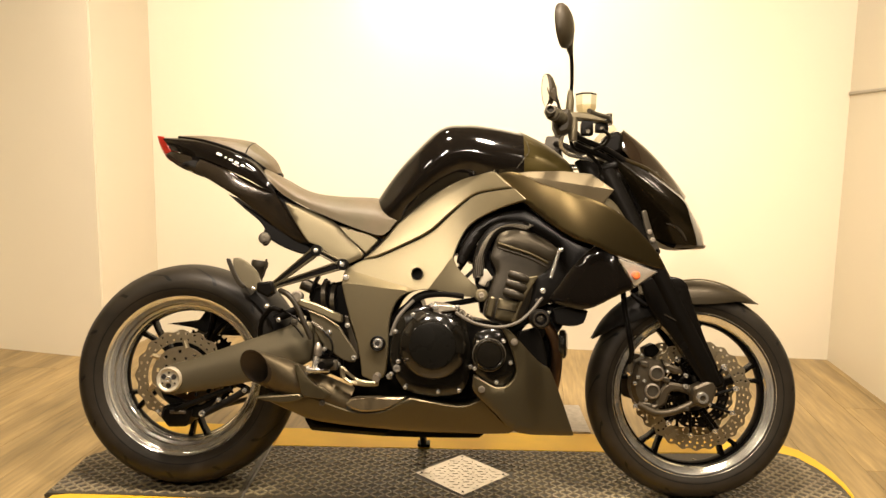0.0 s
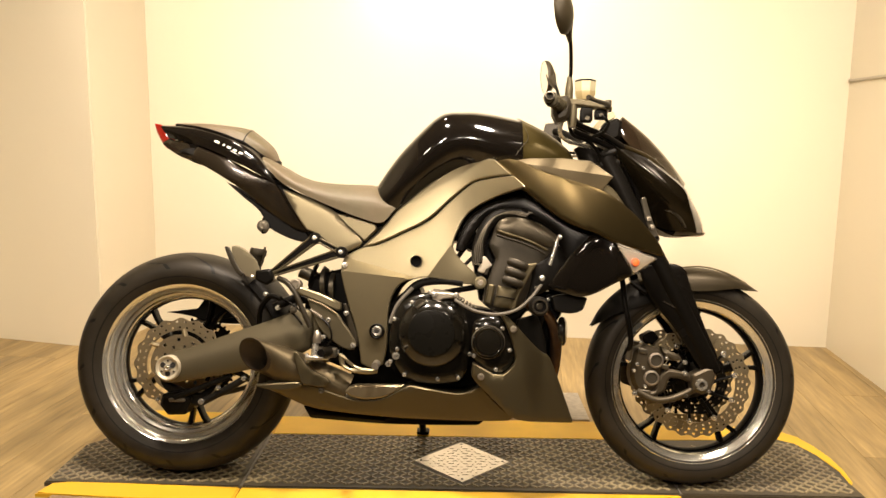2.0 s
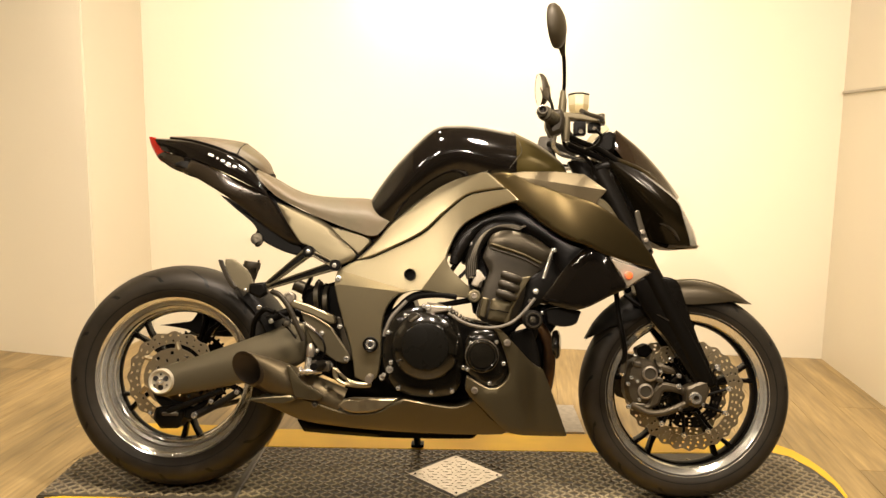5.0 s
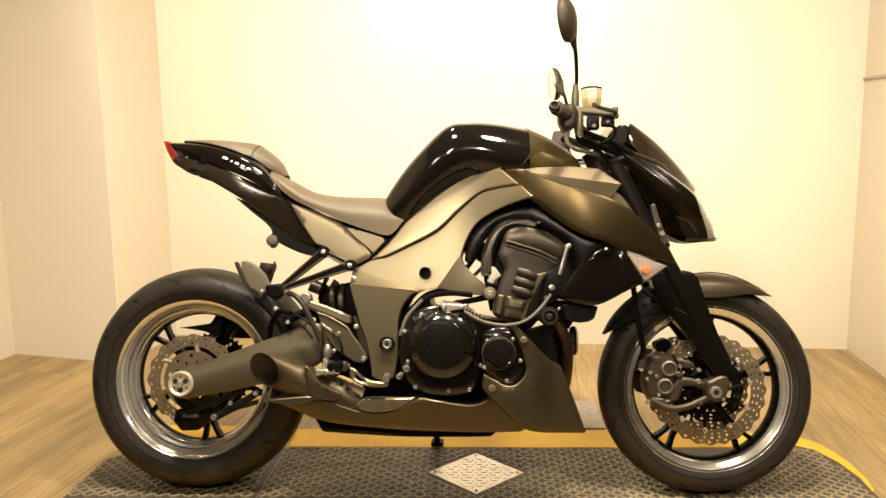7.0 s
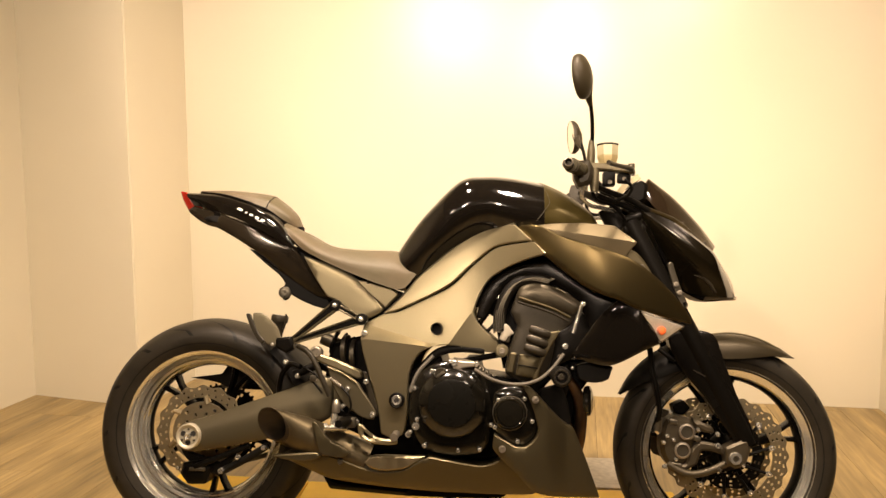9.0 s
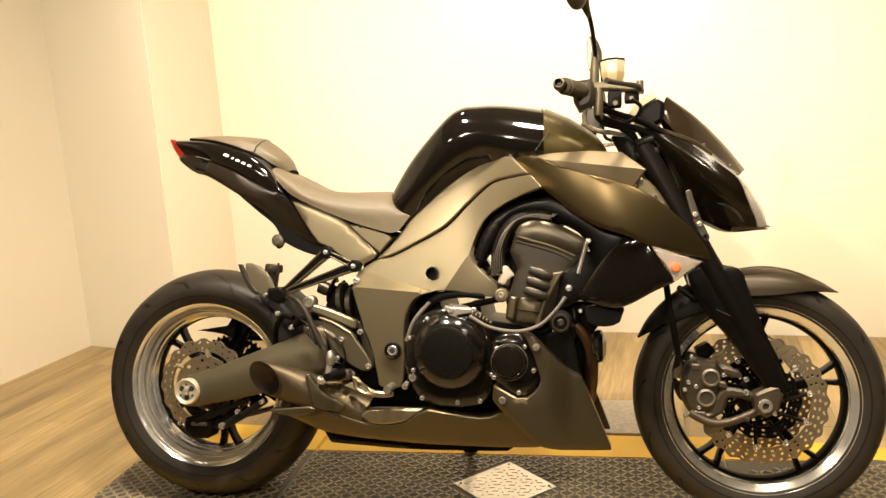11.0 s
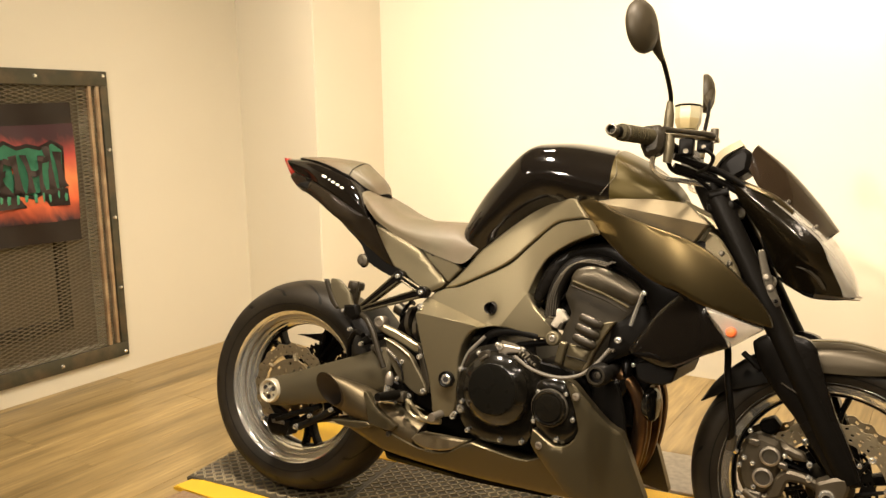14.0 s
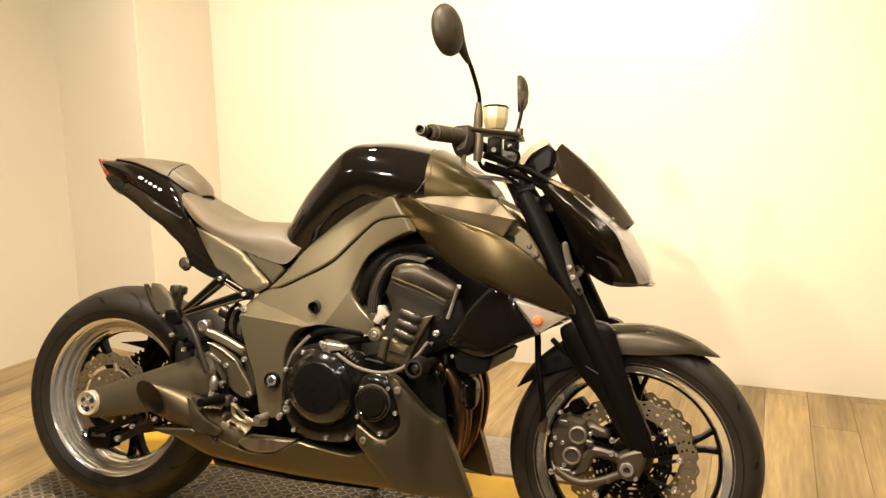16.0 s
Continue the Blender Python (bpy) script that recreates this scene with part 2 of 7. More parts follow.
DIAL = mat("cream_dial_face", (0.36, 0.31, 0.19), 0.4, grain=0.1, scale=40)
RESERVOIR = mat("milky_reservoir", (0.36, 0.33, 0.21), 0.32, coat=0.3, grain=0.05, scale=20)
FLUID = mat("amber_fluid", (0.31, 0.25, 0.125), 0.3)
MIRROR = mat("mirror_glass", (0.88, 0.86, 0.82), 0.03, 1.0)
WHITE = mat("white_decal", (0.80, 0.78, 0.70), 0.4)
RAILGREY = mat("pale_rail_paint", (0.42, 0.38, 0.30), 0.4, grain=0.1)
WIREGREY = mat("grey_cable", (0.15, 0.135, 0.11), 0.4, grain=0.1)
SHELL = mat("mirror_shell_brown", (0.030, 0.023, 0.012), 0.46, 0.1, spec=0.3, grain=0.1, scale=100)
BANNER = mat("banner_black", (0.050, 0.036, 0.028), 0.36, grain=0.2, scale=8, bump=0.1)
GREEN = mat("banner_green", (0.08, 0.34, 0.19), 0.5, grain=0.25, scale=30)
INK = mat("banner_ink", (0.05, 0.035, 0.03), 0.5)


# ---- mesh tools ----
def crease(bm, degrees=38):
    bm.normal_update()
    for f in bm.faces:
        f.smooth = True
    for e in bm.edges:
        e.smooth = len(e.link_faces) == 2 and e.calc_face_angle(0) < radians(degrees)


def part(name, bm, material, parent=None, label="", degrees=38, kind=""):
    """Links a bmesh as one mesh object, under a thing or a part."""
    bmesh.ops.recalc_face_normals(bm, faces=bm.faces)
    crease(bm, degrees)
    me = bpy.data.meshes.new(name)
    bm.to_mesh(me)
    bm.free()
    me.materials.append(material)
    ob = new(name, me)
    if parent:
        ob.parent = parent
    return tagged(ob, label=label, kind=kind)


def again(ob, m, parent=None):
    """One more object on the same mesh, placed by m."""
    o = new(ob.name.split(".")[0], ob.data)
    o.parent = parent or ob.parent
    o.matrix_basis = m
    if "label" in ob:
        o["label"] = ob["label"]
    return o


def box(bm, x0, x1, y0, y1, z0, z1, bevel=0.0, seg=2):
    vs = [bm.verts.new(p) for p in ((x0, y0, z0), (x1, y0, z0), (x1, y1, z0), (x0, y1, z0), (x0, y0, z1), (x1, y0, z1), (x1, y1, z1), (x0, y1, z1))]
    fs = [bm.faces.new([vs[i] for i in q]) for q in ((0, 3, 2, 1), (4, 5, 6, 7), (0, 1, 5, 4), (1, 2, 6, 5), (2, 3, 7, 6), (3, 0, 4, 7))]
    if bevel:
        bmesh.ops.bevel(bm, geom=list({e for f in fs for e in f.edges}), offset=bevel, segments=seg, profile=0.5, affect="EDGES")
    return bm


def boxed(x0, x1, y0, y1, z0, z1, bevel=0.0):
    return box(bmesh.new(), x0, x1, y0, y1, z0, z1, bevel)


def sheet(bm, grid, closed=False):
    """Quads over a grid of places (rows of equal length)."""
    vs = [[bm.verts.new(p) for p in row] for row in grid]
    for a, b in zip(vs, vs[1:]):
        n = len(a)
        for i in range(n if closed else n - 1):
            j = (i + 1) % n
            bm.faces.new((a[i], a[j], b[j], b[i]))
    return vs


def lathe(bm, profile, x=0, z=0, n=48, a0=0.0, a1=360.0):
    """Turns (radius, y) round an axis along y through (x, z)."""
    full = abs(a1 - a0) >= 360
    count = n if full else n + 1
    grid = []
    for r, y in profile:
        grid.append([(x + r * math.cos(radians(a0 + (a1 - a0) * k / n)), y, z + r * math.sin(radians(a0 + (a1 - a0) * k / n))) for k in range(count)])
    sheet(bm, grid, closed=full)
    bmesh.ops.remove_doubles(bm, verts=bm.verts, dist=1e-5)
    return bm


def spline(points, per=6):
    """A Catmull-Rom line through the points."""
    ps = [Vector(p) for p in points]
    if len(ps) < 3:
        return ps
    ps = [2 * ps[0] - ps[1], *ps, 2 * ps[-1] - ps[-2]]
    out = []
    for a, b, c, d in zip(ps, ps[1:], ps[2:], ps[3:]):
        for k in range(per):
            t = k / per
            out.append(0.5 * (2 * b + (c - a) * t + (2 * a - 5 * b + 4 * c - d) * t * t + (3 * b - a - 3 * c + d) * t ** 3))
    return [*out, ps[-2]]


def tube(bm, points, radius, n=10, per=5, caps=True):
    """A round bar along a smooth line; radius may be a list, one for each point."""
    line = spline(points, per)
    radii = radius if isinstance(radius, (list, tuple)) else [radius] * len(points)
    up, grid = None, []
    for i, p in enumerate(line):
        d = (line[min(i + 1, len(line) - 1)] - line[max(i - 1, 0)]).normalized()
        up = d.orthogonal().normalized() if up is None else (up - d * up.dot(d)).normalized()
        side = d.cross(up)
        u = i / (len(line) - 1) * (len(radii) - 1)
        k = min(int(u), len(radii) - 2)
        r = radii[k] + (radii[k + 1] - radii[k]) * (u - k)
        grid.append([p + r * (math.cos(a) * up + math.sin(a) * side) for a in (2 * math.pi * j / n for j in range(n))])
    vs = sheet(bm, grid, closed=True)
    if caps:
        bm.faces.new(vs[0][::-1]), bm.faces.new(vs[-1])
    return bm


def tubed(points, radius, n=10, per=5):
    return tube(bmesh.new(), points, radius, n, per)


def rounded(poly, radius=0.004, step=0.014):
    """An outline with its gentle bends drawn as curves and its corners turned over a small radius."""
    n = len(poly)
    ps = [Vector(p) for p in poly]

    def turn(k):
        a, b = ps[k] - ps[k - 1], ps[(k + 1) % n] - ps[k]
        return abs(a.angle(b, 0))

    sharp = [turn(k) > radians(34) for k in range(n)]
    out = []
    for k in range(n):
        a, b, c, d = ps[k - 1], ps[k], ps[(k + 1) % n], ps[(k + 2) % n]
        length = (c - b).length
        t0 = Vector((0, 0)) if sharp[k] else (c - a).normalized() * length
        t1 = Vector((0, 0)) if sharp[(k + 1) % n] else (d - b).normalized() * length
        if sharp[k]:
            r = min(radius, 0.35 * length, 0.35 * (b - a).length)
            p, q = b + (a - b).normalized() * r, b + (c - b).normalized() * r
            out += [p, (p + 2 * b + q) / 4, q]
            t0 = (c - b) if sharp[(k + 1) % n] else (2 * (c - b) - t1)
        if sharp[(k + 1) % n] and not sharp[k]:
            t1 = 2 * (c - b) - t0
        elif sharp[(k + 1) % n]:
            t1 = c - b
        steps = max(1, int(length / step))
        for m in range(0 if not sharp[k] else 1, steps):
            u = m / steps
            h = b * (2 * u ** 3 - 3 * u * u + 1) + t0 * (u ** 3 - 2 * u * u + u) + c * (3 * u * u - 2 * u ** 3) + t1 * (u ** 3 - u * u)
            if not (sharp[(k + 1) % n] and (h - c).length < radius * 1.2) and not (sharp[k] and (h - b).length < radius * 1.2):
                out.append(h)
    return [(p[0], p[1]) for p in out]


def panel(poly, out, depth, edge=0.003, bulge=0.0, reach=0.06, step=0.014, soft=1, holes=(), lines=(), back=True, side=1):
    """A moulded panel from its outline (x, z): its outer face lies `out` metres to the side (a number or a function of x and z), is bevelled at
    the edge, bulges in the middle, and is `depth` deep. side=1 is the right-hand side of the machine, -1 its mirror image."""
    from mathutils.geometry import delaunay_2d_cdt
    poly = rounded(list(poly), 0.005, step) if soft else list(poly)
    loops = [poly] + [list(h) for h in holes]
    A = np.array([a for lp in loops for a in lp])
    B = np.array([b for lp in loops for b in lp[1:] + lp[:1]])
    D = B - A
    L = np.maximum((D * D).sum(1), 1e-12)

    def dist(p):
        t = np.clip(((p - A) * D).sum(1) / L, 0, 1)
        q = A + D * t[:, None] - p
        return math.sqrt((q * q).sum(1).min())

    def inside(p):
        up = (A[:, 1] > p[1]) != (B[:, 1] > p[1])
        cut = D[:, 0] * (p[1] - A[:, 1]) / np.where(np.abs(D[:, 1]) < 1e-12, 1e-12, D[:, 1]) + A[:, 0]
        return int((up & (p[0] < cut)).sum()) % 2 == 1

    pts, edges = [], []
    for lp in loops:
        base = len(pts)
        pts += [Vector(p) for p in lp]
        edges += [(base + i, base + (i + 1) % len(lp)) for i in range(len(lp))]
    for lp in loops:          # a clean second line along the bevel
        area = sum(a[0] * b[1] - b[0] * a[1] for a, b in zip(lp, lp[1:] + lp[:1]))
        sgn = (1 if area > 0 else -1) * (1 if lp is poly else -1)
        last = None
        for k in range(len(lp)):
            a, b, c = (np.array(lp[m % len(lp)]) for m in (k - 1, k, k + 1))
            e1, e2 = (b - a) / max(1e-9, math.hypot(*(b - a))), (c - b) / max(1e-9, math.hypot(*(c - b)))
            nrm = np.array((-(e1 + e2)[1], (e1 + e2)[0])) * sgn
            size = math.hypot(*nrm)
            if size < 1e-6:
                last = None
                continue
            q = b + nrm / size * edge / max(0.45, size / 2)
            if inside(q) and dist(q) > edge * 0.8:
                pts.append(Vector(q))
                if last is not None:
                    edges.append((last, len(pts) - 1))
                last = len(pts) - 1
            else:
                last = None
    xs, zs = [p[0] for p in poly], [p[1] for p in poly]
    for i, x in enumerate(np.arange(min(xs), max(xs), step)):
        for z in np.arange(min(zs) + (i % 2) * step / 2, max(zs), step):
            q = np.array((x, z))
            if inside(q) and dist(q) > edge + step * 0.45:
                pts.append(Vector((x, z)))
    for line in lines:        # creases: the mesh follows them
        dense = []
        for a, b in zip(line, line[1:]):
            a, b = np.array(a), np.array(b)
            k = max(2, int(math.hypot(*(b - a)) / step))
            dense += [a + (b - a) * m / k for m in range(k)]
        dense.append(np.array(line[-1]))
        keep = [q for q in dense if inside(q) and dist(q) > edge * 1.3]
        base = len(pts)
        pts += [Vector(q) for q in keep]
        edges += [(base + k, base + k + 1) for k in range(len(keep) - 1)]
    vs2, es2, fs2, *_ = delaunay_2d_cdt(pts, edges, [], 0, 1e-6)
    bm = bmesh.new()
    s_of = out if callable(out) else (lambda x, z: out)
    made = []
    for p in vs2:
        d = dist(np.array(p))
        g = min(d / reach, 1)
        made.append(bm.verts.new((p[0], -side * (s_of(p[0], p[1]) - (edge * 0.8 if d < edge * 0.5 else 0) + bulge * (1 - (1 - g) ** 2)), p[1])))
    for f in fs2:
        c = sum((np.array(vs2[i]) for i in f), np.zeros(2)) / len(f)
        if inside(c):
            bm.faces.new([made[i] for i in f])
    border = [e for e in bm.edges if len(e.link_faces) == 1]
    for v in [v for v in made if not v.link_faces]:
        bm.verts.remove(v)
    low = {}
    for e in border:
        for v in e.verts:
            if v not in low:
                low[v] = bm.verts.new((v.co.x, v.co.y + side * (depth - edge), v.co.z))
        a, b = e.verts
        bm.faces.new((a, b, low[b], low[a]))
    if back:
        ends = set(low.values())
        bmesh.ops.triangle_fill(bm, use_beauty=True, edges=[e for e in bm.edges if len(e.link_faces) == 1 and e.verts[0] in ends and e.verts[1] in ends])
    return bm


def skin(rails, along=5, across=4, thick=0.0, mirror=False, lengthwise=True):
    """A smooth surface through rails, each a list of (x, s, z) with the same count; s to the right. mirror: carried on over the middle."""
    rows = [spline([(x, -s, z) for x, s, z in r], along) for r in rails]
    if mirror:
        rows = [*[[Vector((p.x, -p.y, p.z)) for p in r] for r in rows[:0:-1]], *rows]
    cols = [spline(list(c), across) for c in zip(*rows)]
    bm = bmesh.new()
    sheet(bm, cols)
    if thick:
        bmesh.ops.recalc_face_normals(bm, faces=bm.faces)
        bmesh.ops.solidify(bm, geom=list(bm.faces), thickness=thick)
    return bm


def join(*bms):
    """Several bmeshes in one."""
    out = bms[0]
    for b in bms[1:]:
        tmp = bpy.data.meshes.new("tmp")
        b.to_mesh(tmp)
        b.free()
        out.from_mesh(tmp)
        bpy.data.meshes.remove(tmp)
    return out


def flip(bm):
    """The mirror image over the middle plane."""
    for v in bm.verts:
        v.co.y = -v.co.y
    return bm

# ---- room ----
BACK = 4.30                    # the room stands a few degrees askew to the display
LANG = math.atan(0.108)


def lx(y):
    """The left wall."""
    return -2.293 + (y - 2.0) * 0.108


def rx(y):
    """The right wall."""
    return 1.773 + (y - 3.875) * 0.083


def by(x):
    """The back wall."""
    return 4.026 - 0.0855 * x


def wall_prism(name, corners, z0, z1):
    bm = bmesh.new()
    lo = [bm.verts.new((x, y, z0)) for x, y in corners]
    hi = [bm.verts.new((x, y, z1)) for x, y in corners]
    bm.faces.new(lo[::-1]), bm.faces.new(hi)
    n = len(corners)
    for i in range(n):
        bm.faces.new((lo[i], lo[(i + 1) % n], hi[(i + 1) % n], hi[i]))
    return bm


YF = -4.6
VY0, VY1, VZ0, VZ1 = 1.90, 3.02, 0.12, 1.30     # the vent's opening in the left wall
tagged(part("wall_back", wall_prism("", [(-2.4, by(-2.4)), (2.1, by(2.1)), (2.1, by(2.1) + 0.12), (-2.4, by(-2.4) + 0.12)], -0.05, CEIL + 0.1), WALL),
       "cream painted plain back wall with a soft sheen", "wall", kind="structure")
T = 0.14
left = wall_prism("", [(lx(YF), YF), (lx(VY0), VY0), (lx(VY0) - T, VY0), (lx(YF) - T, YF)], -0.05, CEIL + 0.1)
for y0, y1, z0, z1 in ((VY1, BACK, -0.05, CEIL + 0.1), (VY0, VY1, -0.05, VZ0), (VY0, VY1, VZ1, CEIL + 0.1)):
    left = join(left, wall_prism("", [(lx(y0), y0), (lx(y1), y1), (lx(y1) - T, y1), (lx(y0) - T, y0)], z0, z1))
tagged(part("wall_left", left, WALL), "cream painted side wall with a grille opening", "wall", kind="structure")
tagged(part("wall_right", wall_prism("", [(rx(2.6), 2.6), (2.4, 2.6), (2.4, 4.0), (rx(4.0), 4.0)], -0.05, CEIL + 0.1), WALL),
       "cream painted side wall beside the display bay", "wall", kind="structure")
# unseen walls and ceiling, added to close the room and darken its reflections
tagged(part("wall_side", wall_prism("", [(2.4, YF), (2.52, YF), (2.52, 2.6), (2.4, 2.6)], -0.05, CEIL + 0.1), DARKWALL), "unseen plain dark wall closing the room", "wall", kind="structure")
tagged(part("wall_front", wall_prism("", [(-3.2, YF - 0.12), (2.6, YF - 0.12), (2.6, YF), (-3.2, YF)], -0.05, CEIL + 0.1), DARKWALL), "unseen plain dark wall closing the room", "wall", kind="structure")
ceil_bm = boxed(-3.2, 2.6, YF, BACK, CEIL, CEIL + 0.1)
tagged(part("ceiling", ceil_bm, CEILING), "unseen plain dark ceiling", "ceiling", kind="structure")

CASING = [(lx(3.82) - 0.05, 3.83), (-1.520, 3.670), (-1.445, by(-1.445) + 0.05), (lx(3.82) - 0.05, by(-2.2) + 0.05)]
bm = wall_prism("", CASING, -0.002, CEIL)
bmesh.ops.bevel(bm, geom=[e for e in bm.edges if all(abs(v.co.x + 1.52) < 1e-4 for v in e.verts)], offset=0.006, segments=3, affect="EDGES")
tagged(part("wall_casing", bm, WALL), "boxed-out cream painted corner of the bay", "wall", kind="structure")

# a narrow grey rail along the right wall
yr0, yr1 = 3.0, 3.86
bm = bmesh.new()
for y0, y1 in ((yr0, yr1),):
    vs = [(rx(y) - d, y, z) for y in (y0, y1) for d, z in ((0.001, 1.211), (0.012, 1.213), (0.012, 1.223), (0.001, 1.225))]
    v = [bm.verts.new(p) for p in vs]
    for q in ((0, 1, 5, 4), (1, 2, 6, 5), (2, 3, 7, 6), (3, 0, 4, 7), (3, 2, 1, 0), (4, 5, 6, 7)):
        bm.faces.new([v[i] for i in q])
tagged(part("trim", bm, RAILGREY), "thin grey trim rail on the wall", "rail", kind="structure")

# floor with plank pieces
floor = tagged(part("floor", boxed(-3.2, 2.6, YF, BACK, -0.06, -0.009), UNDERFLOOR), "light brown wood-look plank floor", "floor", kind="structure")

# ---- display mat ----
def ngon_prism(corners, z0, z1, bevel=0.0):
    bm = wall_prism("", corners, z0, z1)
    if bevel:
        top = [e for e in bm.edges if all(v.co.z > z1 - 1e-6 for v in e.verts)]
        bmesh.ops.bevel(bm, geom=top, offset=bevel, segments=2, affect="EDGES")
    return bm


MT = 0.014                     # top of the mat's base; the bars stand 3 mm proud
SEAMS = (-1.06, -0.548, 0.668, 1.195)
mat_thing = new("display_mat")
tagged(mat_thing, "dark grey rubber display mat with yellow edges and raised bars", "floor mat")
Y0, Y1 = 2.322, 2.697
tiles = [
    [(-1.10, Y0 + 0.005), (SEAMS[1] - 0.003, Y0), (SEAMS[1] - 0.003, Y1), (-0.96, Y1), (-1.04, 2.67), (-1.10, 2.58)],
    [(SEAMS[1] + 0.003, Y0), (SEAMS[2] - 0.003, Y0), (SEAMS[2] - 0.003, Y1), (SEAMS[1] + 0.003, Y1)],
    [(SEAMS[2] + 0.003, Y0), (1.175, Y0), (1.170, 2.403), (1.176, 2.481), (1.165, 2.600), (1.132, 2.692), (1.09, 2.722), (1.03, 2.728), (0.95, 2.704), (SEAMS[2] + 0.003, Y1)],
]


def in_poly(poly, x, y, m=0.012):
    ok = True
    for (ax, ay), (bx, by) in zip(poly, poly[1:] + poly[:1]):
        d = math.hypot(bx - ax, by - ay)
        ok &= ((bx - ax) * (y - ay) - (by - ay) * (x - ax)) / d > m
    return ok


DIA = (0.066, 2.505, 0.142)    # the steel lozenge: middle and half diagonal
for poly in tiles:
    part("tile", ngon_prism(poly, 0.0, MT, 0.003), MAT_RUBBER, mat_thing)
bars = bmesh.new()
pitch = 0.0205
for i in range(-58, 62):
    for j in range(0, 28):
        x, y = i * pitch, Y0 + (j + 0.5) * pitch * 0.9
        if not any(in_poly(p, x, y) for p in tiles) or abs(x - DIA[0]) + abs(y - DIA[1]) < DIA[2] + 0.012:
            continue
        a = radians(42 if (i + j) % 2 else -42)
        dx, dy = math.cos(a), math.sin(a)
        hl, hw = 0.0115, 0.0040
        base = [(x + dx * u * hl - dy * v * hw, y + dy * u * hl + dx * v * hw) for u, v in ((-1, -1), (1, -1), (1, 1), (-1, 1))]
        top = [(x + dx * u * hl * 0.86 - dy * v * hw * 0.62, y + dy * u * hl * 0.86 + dx * v * hw * 0.62) for u, v in ((-1, -1), (1, -1), (1, 1), (-1, 1))]
        lo = [bars.verts.new((*p, MT - 0.001)) for p in base]
        hi = [bars.verts.new((*p, MT + 0.003)) for p in top]
        bars.faces.new(hi)
        for k in range(4):
            bars.faces.new((lo[k], lo[(k + 1) % 4], hi[(k + 1) % 4], hi[k]))
part("raised_bar_pattern", bars, MAT_BAR, mat_thing, kind="stuff")
for poly in ([(-1.03, Y1 + 0.002), (SEAMS[1] - 0.002, Y1 + 0.002), (SEAMS[1] - 0.002, 2.870), (-0.94, 2.890), (-1.01, 2.890)],
             [(SEAMS[1] + 0.002, Y1 + 0.002), (SEAMS[2] - 0.002, Y1 + 0.002), (SEAMS[2] - 0.002, 2.856), (SEAMS[1] + 0.002, 2.858)],
             [(SEAMS[2] + 0.002, Y1 + 0.003), (0.951, 2.708), (1.031, 2.732), (1.092, 2.726), (1.136, 2.694), (1.169, 2.601), (1.180, 2.482), (1.174, 2.403), (1.187, 2.423), (1.200, 2.502), (1.197, 2.587), (1.190, 2.672), (1.168, 2.748), (1.127, 2.797), (1.06, 2.832), (SEAMS[2] + 0.002, 2.830)],
             [(-1.092, 2.262), (-1.036, 2.258), (SEAMS[1] - 0.002, 2.226), (SEAMS[1] - 0.002, Y0 - 0.004), (-1.02, 2.337), (-1.075, 2.322)],
             [(SEAMS[1] + 0.002, 2.226), (SEAMS[2] - 0.002, 2.226), (SEAMS[2] - 0.002, Y0 - 0.004), (SEAMS[1] + 0.002, Y0 - 0.004)]):
    part("yellow_edge", ngon_prism(poly, 0.0, MT - 0.001, 0.004), YELLOW, mat_thing, "bright yellow edge strip")
# the sloping front ramps and the left ramp
for x0, x1 in ((-1.085, SEAMS[1]), (SEAMS[1] + 0.004, SEAMS[2])):
    bm = bmesh.new()
    pts = [(x0, 2.16, 0.001), (x1, 2.15, 0.001), (x1, 2.222, MT - 0.003), (x0 + 0.045, 2.253, MT - 0.003)]
    vs = [bm.verts.new(p) for p in pts] + [bm.verts.new((p[0], p[1], 0.0)) for p in pts]
    bm.faces.new(vs[:4])
    for k in range(4):
        bm.faces.new((vs[k], vs[k + 4], vs[(k + 1) % 4 + 4], vs[(k + 1) % 4]))
    part("ramp", bm, RAMP, mat_thing, "worn brown sloping edge")
# brass-coloured joint strips
for sx in SEAMS[1:3]:
    part("joint_strip", boxed(sx - 0.0026, sx + 0.0026, Y0, Y1, 0.0, MT + 0.001), WIREGREY, mat_thing)
x, y, h = DIA
plate = part("steel_plate", ngon_prism([(x - h, y), (x, y - h), (x + h, y), (x, y + h)], MT - 0.002, MT + 0.003, 0.001), PLATE, mat_thing, "lozenge of embossed steel")
bm = bmesh.new()
for i in range(-7, 8):
    for j in range(-7, 8):
        px, py = x + i * 0.021 + (j % 2) * 0.0105, y + j * 0.0185
        if abs(px - x) + abs(py - y) > h - 0.014:
            continue
        w, d = (0.008, 0.0025) if (i + j) % 2 else (0.0025, 0.008)
        box(bm, px - w, px + w, py - d, py + d, MT + 0.0028, MT + 0.0045)
part("embossing", bm, PLATE, plate, kind="stuff")
for dx, dy in ((-1, 0), (1, 0), (0, 1), (0, -1)):
    bm = bmesh.new()
    box(bm, x + dx * (h - 0.02) - 0.003, x + dx * (h - 0.02) + 0.003, y + dy * (h - 0.02) - 0.003, y + dy * (h - 0.02) + 0.003, MT + 0.0028, MT + 0.0055, 0.001)
    part("screw", bm, SATIN, plate)
tagged(part("board", boxed(-0.20, 0.51, 2.875, 3.15, 0.0005, 0.012, 0.003), BOARD), "pale speckled board lying on the floor behind the mat", "board")

